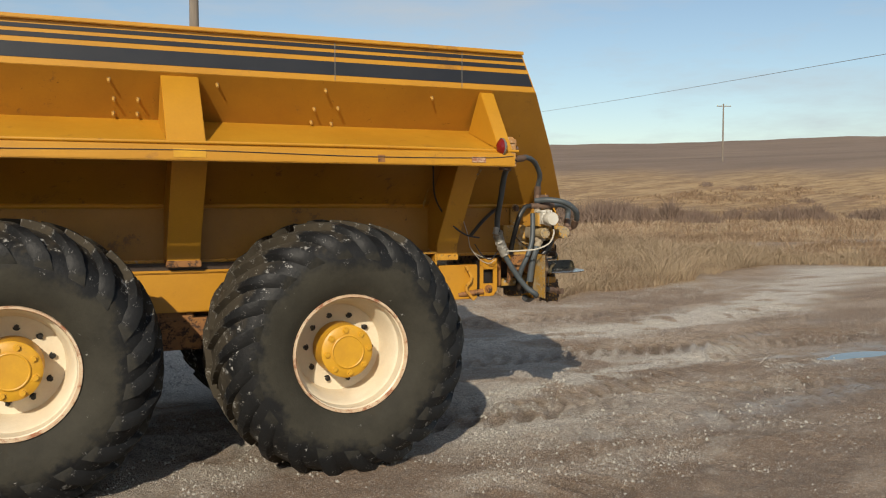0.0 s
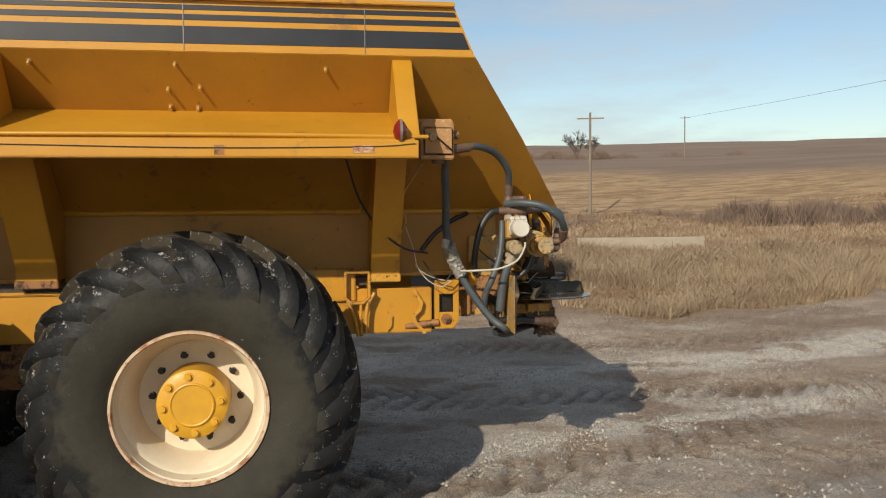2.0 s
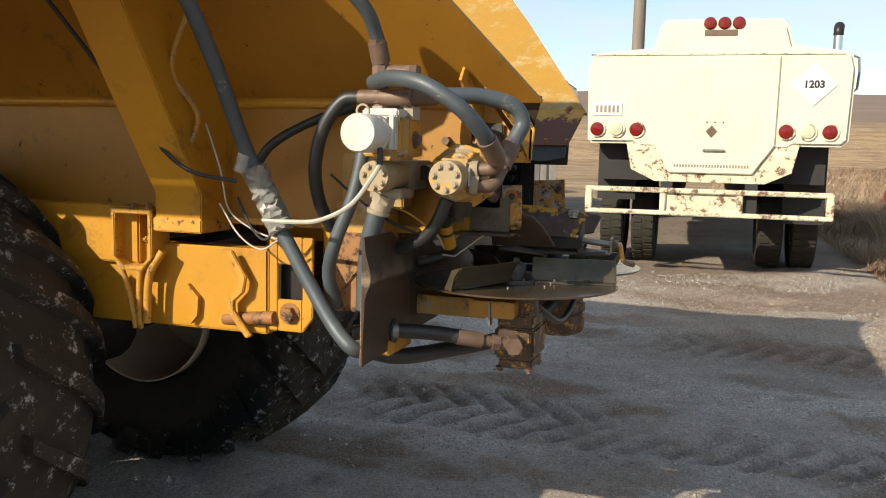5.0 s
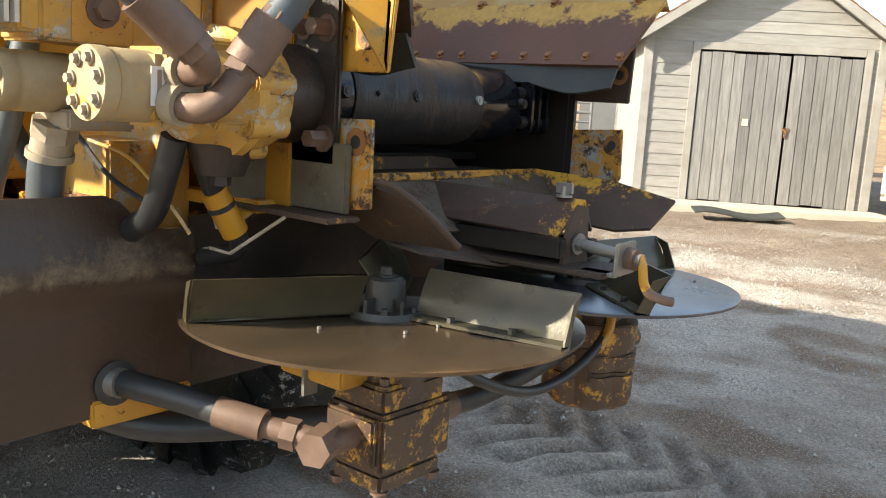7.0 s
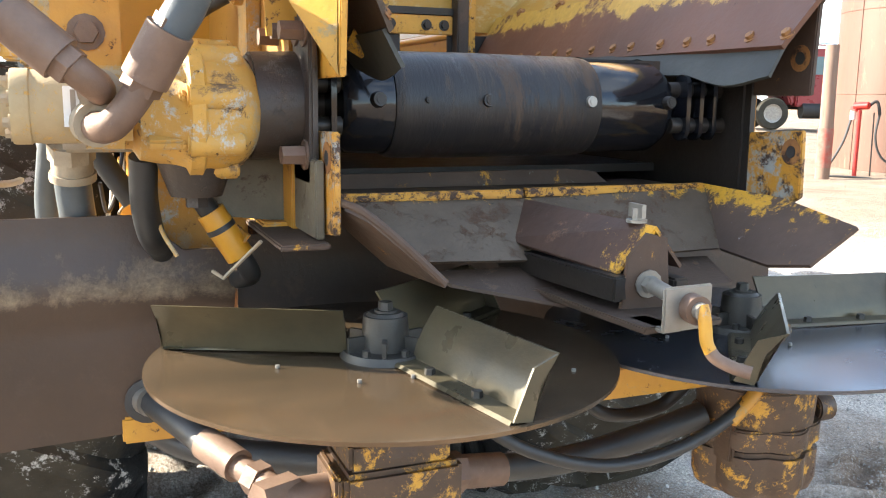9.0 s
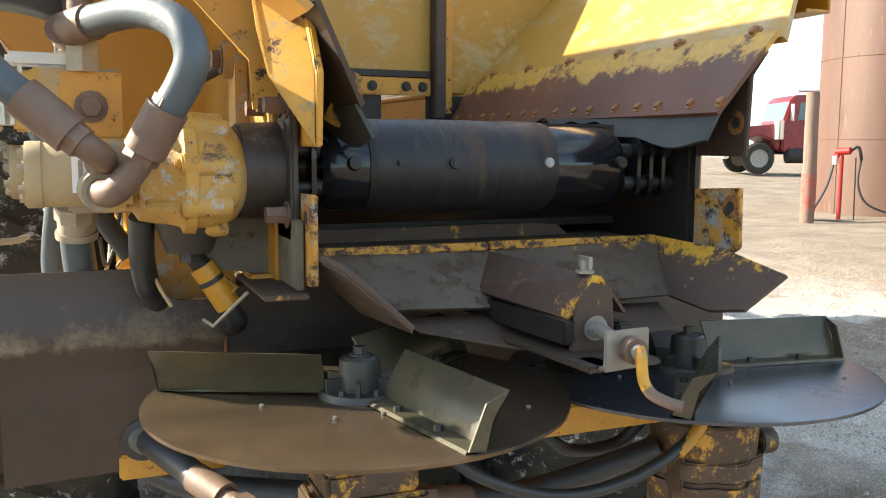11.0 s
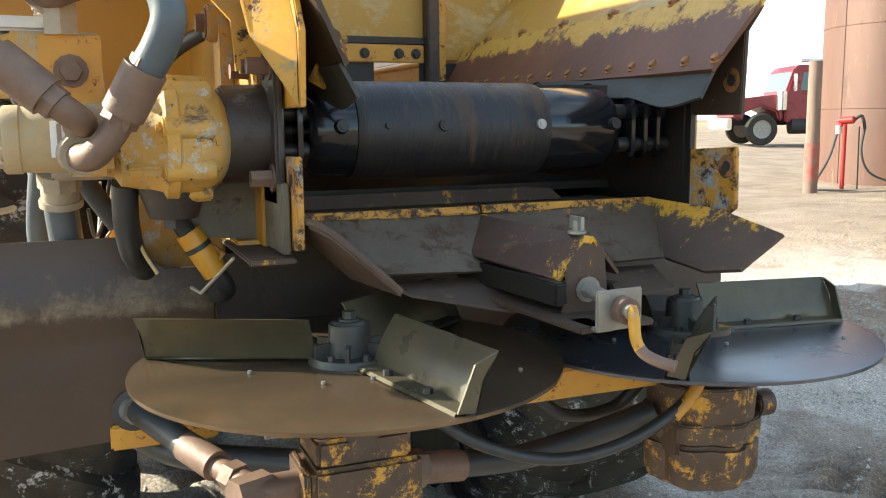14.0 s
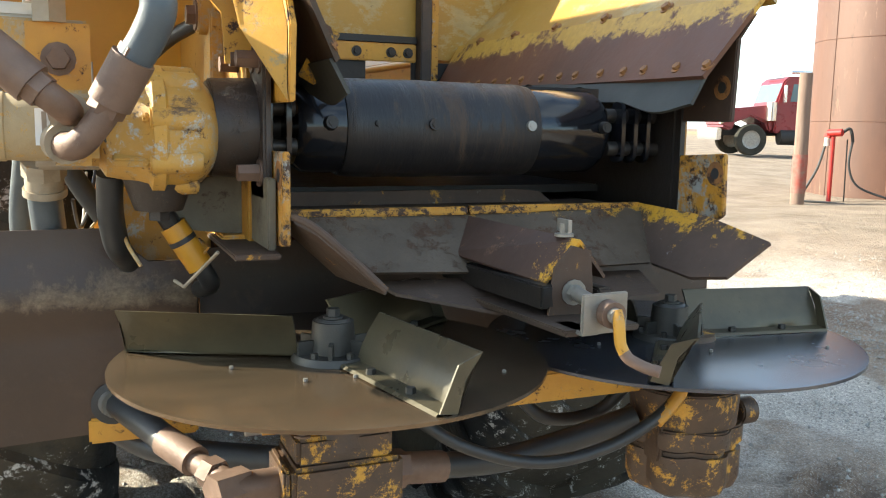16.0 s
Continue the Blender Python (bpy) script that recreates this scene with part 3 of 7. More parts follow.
belt_2 = np.exp(-((GY - 0.15 - 0.33 * (GX - 2)) / 0.20) ** 2) * np.clip((GX - 0.8) / 0.8, 0, 1) * np.clip((6.5 - GX) / 2, 0, 1)
belt_3 = np.exp(-((GY + 0.95 - 0.10 * (GX - 2)) / 0.16) ** 2) * np.clip((GX + 0.5) / 1.5, 0, 1) * np.clip((3.4 - GX) / 1.5, 0, 1)
# pale gravel, its colour raised further to brighten ground in the machine's shade
gravel_lift = np.clip(1.5 - np.hypot((GX + 0.6) / 2.4, (GY - 3.1) / 3.3), 0, 1) * np.clip((fractal(GX * 1.3, GY * 2.2, 83, 4) - 0.38) / 0.14, 0, 1)
gravel_lift = np.maximum(gravel_lift, 0.48 * np.clip(1.4 - np.hypot((GX - 2.3) / 2.4, (GY - 1.5) / 2.4), 0, 1) * np.clip((fractal(GX * 1.4, GY * 2.4, 78, 4) - 0.42) / 0.14, 0, 1))
breaks = np.clip((fractal(GX * 3, GY * 5, 77, 4) - 0.36) / 0.12, 0, 1)
salt = np.clip(gravel_lift * 0.8 + salt * 0.35 + (1.9 * belt_1 + 1.6 * belt_2 + 1.3 * belt_3) * breaks, 0, 1)
wet = np.exp(-((GY - 1.12 - 0.34 * (GX - 4.28)) / 0.15) ** 2) * np.clip((GX - 3.3) / 0.8, 0, 1) * np.clip((9 - GX) / 2, 0, 1)
wet += np.exp(-((GY + 1.45 - 0.22 * (GX - 2.3) + 0.01 * (GX - 2.3) ** 2) / 0.25) ** 2) * np.clip((GX - 1.6) / 0.6, 0, 1) * np.clip((10 - GX) / 3, 0, 1)
wet += np.exp(-((GY - 0.55 - 0.05 * (GX - 6)) / 0.55) ** 2) * np.clip((GX - 5.0) / 0.8, 0, 1)
wet = np.clip(wet, 0, 1) * np.clip((fractal(GX * 1.2, GY * 3, 91, 3) - 0.34) / 0.14, 0, 1)
cover = grass_cover(GX, GY)
sand = np.clip((GY - 5.2 - 1.2 * (fractal(GX * 0.5, GY * 0.5, 95, 3) - 0.5)) / 2.6, 0, 1) * np.clip((3.6 - GX) / 2.0, 0, 1)
col = gm.color_attributes.new("cover", "FLOAT_COLOR", "POINT")
col.data.foreach_set("color", np.stack([cover, salt * (1 - cover), wet * (1 - cover), sand], -1).astype(np.float32).ravel())
hill = np.clip((np.hypot(GX - 2, GY + 4) - 122 + 8 * fractal(GX / 40, GY / 40, 15, 2)) / 6, 0, 1)
worked = np.clip((fractal(GX * 0.5, GY * 1.4 - 0.2 * GX, 133, 4) - 0.44) / 0.12, 0, 1)
second = gm.color_attributes.new("soil_and_shading", "FLOAT_COLOR", "POINT")
# shade inside the track grooves, kept as a mask to darken the mud
groove_shade = np.clip(-tracks * near / 0.020 - 0.6, 0, 1)
second.data.foreach_set("color", np.stack([hill, worked, gravel_lift, groove_shade], -1).astype(np.float32).ravel())


def ground_material():
    m = bpy.data.materials.new("yard_mud_and_dry_grassland")
    m.use_nodes = True
    t, b = m.node_tree, m.node_tree.nodes["Principled BSDF"]
    N, K = t.nodes.new, t.links.new
    co, at, sep = N("ShaderNodeTexCoord"), N("ShaderNodeAttribute"), N("ShaderNodeSeparateColor")
    at.attribute_name = "cover"
    K(at.outputs["Color"], sep.inputs[0])

    def noise(sc, detail=6, rgh=0.65, stretch=None):
        n = N("ShaderNodeTexNoise")
        n.inputs["Scale"].default_value, n.inputs["Detail"].default_value, n.inputs["Roughness"].default_value = sc, detail, rgh
        if stretch:
            mp2 = N("ShaderNodeMapping")
            mp2.inputs["Scale"].default_value = stretch
            K(co.outputs["Object"], mp2.inputs[0])
            K(mp2.outputs[0], n.inputs["Vector"])
        else:
            K(co.outputs["Object"], n.inputs["Vector"])
        return n.outputs["Fac"]

    def ramp(src, stops):
        r = N("ShaderNodeValToRGB")
        e = r.color_ramp.elements
        while len(e) < len(stops):
            e.new(0.5)
        for el, (p, c) in zip(e, stops):
            el.position, el.color = p, (*c, 1)
        K(src, r.inputs[0])
        return r.outputs[0]

    def mix(f, a, c):
        n = N("ShaderNodeMix")
        n.data_type = "RGBA"
        if isinstance(f, float):
            n.inputs["Factor"].default_value = f
        else:
            K(f, n.inputs["Factor"])
        for k, v in (("A", a), ("B", c)):
            if isinstance(v, tuple):
                n.inputs[k].default_value = (*v, 1)
            else:
                K(v, n.inputs[k])
        return n.outputs["Result"]

    def step(src, a, z):
        r = N("ShaderNodeMapRange")
        r.inputs["From Min"].default_value, r.inputs["From Max"].default_value = a, z
        K(src, r.inputs["Value"])
        return r.outputs[0]

    def times(a, c):
        n = N("ShaderNodeMath")
        n.operation = "MULTIPLY"
        K(a, n.inputs[0])
        K(c, n.inputs[1]) if not isinstance(c, float) else None
        if isinstance(c, float):
            n.inputs[1].default_value = c
        return n.outputs[0]

    at2, sep2 = N("ShaderNodeAttribute"), N("ShaderNodeSeparateColor")
    at2.attribute_name = "soil_and_shading"
    K(at2.outputs["Color"], sep2.inputs[0])
    mud = ramp(noise(1.3), [(0.28, (0.21, 0.145, 0.095)), (0.5, (0.31, 0.222, 0.152)), (0.72, (0.38, 0.285, 0.205))])
    mud = mix(times(sep2.outputs[1], 0.7), mud, (0.185, 0.112, 0.064))
    # gravel tone, made extra pale to lift the shaded ground
    mud = mix(times(sep2.outputs[2], 0.9), mud, ramp(noise(3, 7, 0.75), [(0.35, (0.34, 0.29, 0.24)), (0.58, (0.72, 0.67, 0.60))]))
    mud = mix(times(step(noise(5, 7, 0.75), 0.5, 0.72), 0.55), mud, (0.17, 0.118, 0.08))
    mud = mix(times(step(noise(34, 4), 0.42, 0.72), 0.5), mud, (0.13, 0.098, 0.07))
    grit = step(noise(130, 2, 0.5), 0.57, 0.63)
    mud = mix(times(grit, 0.6), mud, (0.56, 0.52, 0.46))
    mud = mix(at.outputs["Alpha"], mud, ramp(noise(1.4, 8), [(0.3, (0.14, 0.10, 0.066)), (0.5, (0.205, 0.152, 0.104)), (0.7, (0.26, 0.20, 0.145))]))
    # groove shade goes into the mud colour
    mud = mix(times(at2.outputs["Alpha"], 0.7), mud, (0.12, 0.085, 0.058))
    wetf = times(sep.outputs[2], step(noise(3.0, 5), 0.30, 0.52))
    mud = mix(times(wetf, 0.75), mud, ramp(noise(2.5, 5), [(0.35, (0.20, 0.16, 0.125)), (0.65, (0.33, 0.285, 0.24))]))
    pale = ramp(noise(95, 4, 0.8), [(0.36, (0.20, 0.165, 0.125)), (0.50, (0.48, 0.43, 0.365)), (0.64, (0.78, 0.74, 0.67))])
    saltf = times(sep.outputs[1], step(noise(38, 6, 0.8), 0.39, 0.48))
    mud = mix(saltf, mud, pale)
    crumbs = ramp(noise(55, 7, 0.8), [(0.36, (0.55, 0.52, 0.50)), (0.50, (1.0, 1.0, 1.0)), (0.64, (1.35, 1.33, 1.30))])
    fine = N("ShaderNodeMix")
    fine.data_type, fine.blend_type = "RGBA", "MULTIPLY"
    fine.inputs["Factor"].default_value = 0.75
    K(mud, fine.inputs["A"])
    K(crumbs, fine.inputs["B"])
    hv = N("ShaderNodeHueSaturation")
    hv.inputs["Value"].default_value, hv.inputs["Saturation"].default_value = 1.22, 0.93
    K(fine.outputs["Result"], hv.inputs["Color"])
    mud = hv.outputs[0]
    field = ramp(noise(0.11, 9, 0.75, (0.7, 2.2, 1)), [(0.30, (0.17, 0.105, 0.06)), (0.42, (0.33, 0.205, 0.10)), (0.52, (0.46, 0.32, 0.165)), (0.62, (0.30, 0.185, 0.10)), (0.76, (0.21, 0.135, 0.085))])
    field = mix(times(step(noise(0.35, 9, 0.78, (0.8, 1.8, 1)), 0.45, 0.58), 0.8), field, (0.19, 0.112, 0.06))
    field = mix(times(step(noise(2.4, 8, 0.75), 0.45, 0.7), 0.5), field, (0.17, 0.112, 0.07))
    field = mix(times(step(noise(9, 4, 0.7), 0.5, 0.7), 0.4), field, (0.48, 0.36, 0.20))
    till = ramp(noise(0.03, 6, 0.65, (1, 3, 1)), [(0.35, (0.17, 0.118, 0.085)), (0.6, (0.225, 0.16, 0.115)), (0.75, (0.26, 0.185, 0.125))])
    field = mix(sep2.outputs[0], field, till)
    colour = mix(sep.outputs[0], mud, field)
    K(colour, b.inputs["Base Color"])
    rg = N("ShaderNodeMix")
    K(wetf, rg.inputs["Factor"])
    rg.inputs["A"].default_value, rg.inputs["B"].default_value = 0.9, 0.27
    K(rg.outputs["Result"], b.inputs["Roughness"])
    b.inputs["Specular IOR Level"].default_value = 0.4
    bp = N("ShaderNodeBump")
    bp.inputs["Strength"].default_value, bp.inputs["Distance"].default_value = 1.0, 0.050
    hn = N("ShaderNodeMath")
    hn.operation = "ADD"
    K(noise(16, 9, 0.78), hn.inputs[0])
    K(times(noise(90, 3), 0.35), hn.inputs[1])
    K(hn.outputs[0], bp.inputs["Height"])
    K(bp.outputs[0], b.inputs["Normal"])
    return m


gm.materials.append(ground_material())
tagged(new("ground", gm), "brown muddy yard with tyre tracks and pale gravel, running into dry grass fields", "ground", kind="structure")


def ground_z(x, y):
    i, j = int(np.clip(np.searchsorted(XS, x), 1, nx - 1)), int(np.clip(np.searchsorted(YS, y), 1, ny - 1))
    return float(GZ[j, i])


# ---- the spreader ----
spreader = thing("fertilizer_spreader", "yellow hopper spreader truck on muddy floater tyres with twin spinner discs", "spreader truck")
YC = -0.1985  # the machine's centre line


def mirror(y):
    return 2 * YC - y


FRONT = -4.4
REAR_EDGE = [(2.785, 1.386), (2.52, 1.50), (2.12, 1.86), (1.72, 2.19)]  # (z, x) down the slanted rear edge

# hopper walls: an upright band, then a slope to the belt
for side, fl in (("near", 1), ("far", -1)):
    Y = (lambda y: y) if fl == 1 else mirror
    s = Shape().plate([(FRONT, Y(-1.40), 2.785), (1.386, Y(-1.40), 2.785), (1.50, Y(-1.40), 2.52), (FRONT, Y(-1.40), 2.52)], (0, 0.012 * fl, 0))
    s.box(FRONT, 1.386, *sorted((Y(-1.43), Y(-1.36))), 2.775, 2.80)
    wall = part("hopper_side", s, paint, spreader, bevel=0.004)
    if fl == 1:
        for z0, z1, k in ((2.728, 2.752, 0), (2.678, 2.706, 1), (2.562, 2.648, 2)):
            xe = lambda z: np.interp(-z, [-2.785, -2.52], [1.386, 1.50]) - 0.012
            part("stripe", Shape().plate([(FRONT + 0.01, -1.403, z0), (xe(z0), -1.403, z0), (xe(z1), -1.403, z1), (FRONT + 0.01, -1.403, z1)], (0, 0.002, 0)), black_stripe, wall, "black painted stripe")
        for x in (0.92, 0.02, -2.3):
            part("panel_seam", Shape().box(x - 0.002, x + 0.002, -1.4045, -1.40, 2.53, 2.77), zinc, wall)
    lining = paint_shaded_grimy if fl == 1 else paint_scraped
    slope = Shape().plate([(FRONT, Y(-1.40), 2.52), (1.50, Y(-1.40), 2.52), (1.86, Y(-1.00), 2.12), (2.19, Y(-0.60), 1.72), (FRONT, Y(-0.60), 1.72)], (0, 0.0085 * fl, 0.0085))
    part("hopper_slope", slope, lining, spreader, bevel=0.0)
    # worn bolted strip and rubber lip along the foot of the slope
    strip = Shape().plate([(0.965, Y(-0.59), 1.735), (2.185, Y(-0.59), 1.735), (2.135, Y(-0.512), 1.60), (0.965, Y(-0.512), 1.60)], (0, 0.006 * fl, 0.006))
    lip = part("skirt_strip", strip, strip_rust if fl == -1 else rust_steel, spreader, "rust-worn bolted skirt strip")
    heads, big_heads = [], []
    for k in range(15):
        x = 1.02 + 0.079 * k + (0.006 if k % 3 else -0.009)
        r = 0.0095 if k in (11, 12, 13) else 0.0065
        (big_heads if r > 0.006 else heads).append((x, Y(-0.524) + 0.004 * fl, 1.622))
    bolts("strip_bolt", heads, (0, fl * 0.7, 0.7), 0.0055, 0.006, orange_bar, lip, False)
    bolts("strip_bolt", big_heads, (0, fl * 0.7, 0.7), 0.0085, 0.006, orange_bar, lip)
    bolts("strip_bolt", [(1.10 + 0.205 * k, Y(-0.60) + 0.010 * fl, 1.742) for k in range(6)], (0, fl * 0.7, 0.7), 0.010, 0.007, orange_bar, lip)
    sheet = Shape()
    n = 60
    lip_xs = [0.98 + 1.15 * k / n for k in range(n + 1)]

    def drop(x):
        t = max(0.0, (x - 1.72) / 0.4)
        return 0.008 + 0.046 * min(1.0, t * 1.6) + 0.008 * math.sin(x * 52) * (x < 1.85) + 0.006 * math.sin(x * 31 + 1) - 0.012 * max(0, t - 0.75)

    sheet.plate([(x, Y(-0.520), 1.604) for x in lip_xs] + [(x, Y(-0.508 + 0.3 * drop(x)), 1.603 - drop(x)) for x in lip_xs[::-1]], (0, 0.005 * fl, 0.003))
    part("rubber_lip", sheet, belting, lip, "sagging grey rubber lip")
    # skirt below the slope, with a rounded ridge
    part("hopper_skirt", Shape().box(FRONT, 1.98, *sorted((Y(-0.605), Y(-0.593))), 1.335, 1.72), paint_shaded_grimy, spreader, bevel=0.002)
    part("skirt_ridge", Shape().cyl((FRONT, Y(-0.605), 1.715), (1.93, Y(-0.605), 1.715), 0.018, n=10), paint, spreader)
    part("skirt_foot", Shape().box(FRONT, 1.95, *sorted((Y(-0.640), Y(-0.590))), 1.322, 1.342), paint_worn, spreader, bevel=0.003)
    # fender shelf and its rail
    part("fender_shelf", Shape().plate([(FRONT, Y(-1.12), 2.262), (1.13, Y(-1.12), 2.262), (1.13, Y(-1.745), 2.066), (FRONT, Y(-1.745), 2.066)], (0, 0, -0.008)), paint, spreader)
    rail = part("fender_rail", Shape().box(FRONT, 1.145, *sorted((Y(-1.762), Y(-1.752))), 1.978, 2.062).box(FRONT, 1.145, *sorted((Y(-1.762), Y(-1.66))), 1.976, 1.986), paint, spreader, "yellow rail with scraped edge", bevel=0.003)
    part("conduit", Shape().tube([(FRONT, Y(-1.735), 2.083), (-2, Y(-1.737), 2.080), (0, Y(-1.733), 2.086), (1.2, Y(-1.70), 2.082)], 0.011), paint, rail)
    if fl == 1:
        part("wire", Shape().tube([(-4, -1.766, 2.03), (-2.2, -1.767, 2.022), (-1.0, -1.766, 2.036), (0.1, -1.767, 2.022), (0.9, -1.766, 2.03), (1.13, -1.766, 2.045)], 0.0022, n=6), cable_black, rail)
        part("reflector", Shape().box(0.83, 0.93, -1.766, -1.762, 2.0, 2.035), rim_lip, rail, "pale yellow reflector")
        part("warning_label", Shape().box(-1.03, -0.85, -1.766, -1.762, 1.995, 2.045), hub_yellow, rail)
        part("scuffed_patch", Shape().box(0.19, 0.235, -1.7645, -1.762, 1.99, 2.035), orange_bar, rail)

# box posts above and below the fender shelf, near and far side
for fl in (1, -1):
    Y = (lambda y: y) if fl == 1 else mirror
    for x0, x1 in ((1.06, 1.16), (-1.06, -0.84), (-3.1, -2.88)):
        s = Shape().plate([(x0, Y(-1.38), 2.505), (x0, Y(-1.41), 2.495), (x0, Y(-1.70), 2.085), (x0, Y(-1.20), 2.235)], (x1 - x0, 0, 0))
        part("upper_post", s, paint, spreader, bevel=0.004)
    for x0, x1 in ((0.99, 1.16), (-0.98, -0.76), (-3.05, -2.83)):
        s = Shape().plate([(x0, Y(-0.98), 2.10), (x0, Y(-1.22), 2.06), (x0, Y(-0.785), 1.42), (x0, Y(-0.785), 1.318), (x0, Y(-0.60), 1.318), (x0, Y(-0.60), 1.72)], (x1 - x0, 0, 0))
        post = part("lower_post", s, paint, spreader, bevel=0.004)
        part("post_foot", Shape().box(x0 - 0.005, x1 + 0.005, *sorted((Y(-0.792), Y(-0.62))), 1.300, 1.345), orange_bar if x0 < 0 else paint_worn, post, bevel=0.004)
    studs = []
    for x, z in ((0.72, 2.46), (-0.03, 2.47), (-0.72, 2.47), (-1.35, 2.47), (-0.08, 2.36), (0.08, 2.37), (-0.08, 2.28), (0.06, 2.275), (-1.18, 2.37), (-1.32, 2.37), (-1.18, 2.29), (-1.32, 2.29)):
        studs.append((x, Y(1.12 - z), z))
    bolts("stud", studs, (0, -fl * 0.7, -0.7), 0.009, 0.026, paint_dirty, spreader)

# belt, endgate, front wall of the hopper
part("hopper_front", Shape().plate([(FRONT, -1.40, 2.785), (FRONT, mirror(-1.40), 2.785), (FRONT, mirror(-1.40), 2.52), (FRONT, mirror(-0.6), 1.60), (FRONT, -0.6, 1.60), (FRONT, -1.40, 2.52)], (-0.012, 0, 0)), paint, spreader)
GX0 = 0.95  # the endgate's plane
gate = part("endgate", Shape().plate([(GX0, -0.72, 1.84), (GX0, -0.62, 1.700), (GX0, 0.20, 1.700), (GX0, 0.32, 1.84), (GX0, 0.72, 2.24), (GX0, -1.12, 2.24)], (-0.01, 0, 0)), paint_scraped, spreader, "scraped yellow endgate sheet")
# added plates keep the space under the gate dark but for one gap
part("gate_gap_plate", Shape().box(GX0 + 0.002, GX0 + 0.008, -0.56, -0.09, 1.588, 1.69), dark_steel, gate, "added black plate closing the gap under the gate")
part("gate_gap_plate", Shape().box(GX0 + 0.002, GX0 + 0.008, 0.045, 0.16, 1.588, 1.69), dark_steel, gate, "added black plate closing the gap under the gate")
part("gate_bar", Shape().box(GX0 + 0.009, GX0 + 0.020, -0.43, 0.056, 1.688, 1.738), paint_worn, gate, bevel=0.003)
part("gate_seal", Shape().box(GX0 + 0.001, GX0 + 0.022, -0.43, 0.056, 1.740, 1.758), dark_steel, gate)
part("gate_post", Shape().box(GX0 + 0.002, GX0 + 0.050, 0.058, 0.090, 1.625, 2.24), rust_steel, gate, "rusty upright gate post", bevel=0.003)
part("gate_angle", Shape().box(GX0 + 0.002, GX0 + 0.030, 0.096, 0.118, 1.64, 2.24), paint_worn, gate, "yellow angle beside the gate post", bevel=0.002)
bolts("gate_bolt", [(GX0 + 0.020, y, 1.713) for y in (-0.33, -0.22, -0.12, -0.02, 0.03)], (1, 0, 0), 0.010, 0.006, dark_steel, gate)
part("belt", Shape().box(FRONT, 1.88, -0.47, 0.075, 1.572, 1.590), rubber_black, spreader, "black rubber conveyor belt")
part("belt_bed", Shape().box(FRONT, 1.74, -0.58, 0.18, 1.385, 1.40).box(FRONT, 1.93, -0.585, 0.185, 1.352, 1.364), dark_steel, spreader)
# added dark sheet: greasy skirt face and the black shade beside the belt
part("dark_liner", Shape().box(1.20, 1.985, 0.172, 0.178, 1.345, 1.60), dark_steel, spreader)
part("tray_shelf", Shape().box(1.76, 1.938, -0.56, 0.13, 1.364, 1.371), paint_flakes, spreader, "rusty shelf plate behind the tray")

# drive roller
RX, RZ, RR = 1.872, 1.510, 0.083
prof = [(RR - 0.004, -0.438), (RR - 0.001, -0.430), (RR, -0.42), (RR + 0.001, -0.30), (RR, -0.20), (RR, -0.105), (RR - 0.003, -0.085), (0.02, -0.085), (0.02, -0.438)]
roller = part("drive_roller", Shape().turned(prof, (RX, 0, RZ), "y", 64), rubber_black, spreader, "scuffed black drive roller")
part("roller_end", Shape().turned([(RR - 0.006, -0.084), (RR - 0.006, 0.045), (RR - 0.016, 0.062), (0.02, 0.062), (0.02, -0.084)], (RX, 0, RZ), "y", 64), oily_black, roller, "oily black roller end")
part("roller_end", Shape().turned([(RR - 0.020, -0.515), (RR - 0.009, -0.500), (RR - 0.007, -0.439), (0.02, -0.439), (0.02, -0.515)], (RX, 0, RZ), "y", 64), oily_black, roller, "oily black roller end")
for y, mat, r in ((-0.467, dark_steel, 0.013), (-0.291, rubber_black, 0.012), (-0.108, zinc, 0.011), (-0.39, dark_steel, 0.006), (0.045, dark_steel, 0.012)):
    part("roller_bolt", Shape().cyl((RX + RR - 0.006, y, RZ + 0.008), (RX + RR + 0.005, y, RZ + 0.009), r, r * 0.8, n=10).cyl((RX + RR - 0.006, y, RZ + 0.008), (RX + RR + 0.0065, y, RZ + 0.009), r * 0.45, n=8), mat, roller)
for y in (-0.565, -0.535, 0.085, 0.112, 0.140):
    arc = [radians(15 * k) for k in range(13)]
    link = Shape().plate([(RX + 0.062 + 0.020 * math.cos(a), y - 0.004, RZ + 0.036 + 0.020 * math.sin(a)) for a in arc] + [(RX + 0.062 - 0.020 * math.cos(a), y - 0.004, RZ - 0.036 - 0.020 * math.sin(a)) for a in arc], (0, 0.008, 0))
    part("link_plate", link, oily_black, spreader, "greasy black chain link")
for y0, y1 in ((-0.60, -0.52), (0.06, 0.17)):
    for dx, dz in ((0.05, 0.03), (0.06, -0.03), (0.0, 0.0)):
        part("link_pin", Shape().cyl((RX + dx, y0, RZ + dz), (RX + dx, y1, RZ + dz), 0.014, n=10), dark_steel, spreader)
part("roller_shaft", Shape().cyl((RX, -0.72, RZ), (RX, 0.24, RZ), 0.022), dark_steel, spreader)
# dark cheeks of the roller housing
for y in (-0.592, 0.182):
    part("housing_cheek", Shape().box(1.70, 2.0, y - 0.005, y + 0.005, 1.345, 1.72), dark_steel, spreader)
part("scraper_bar", Shape().plate([(1.80, -0.55, 1.372), (1.80, 0.02, 1.372), (1.80, -0.005, 1.392), (1.80, -0.06, 1.398), (1.80, -0.55, 1.396)], (0.010, 0, 0)), paint_flakes, spreader, "rusty scraper bar broken at one end")
part("slinger_strap", Shape().box(2.0, 2.006, -0.515, -0.485, 1.575, 1.665, turn=(-28, 0, 8)), worn_steel, spreader, "bare grey steel strap", bevel=0.002)


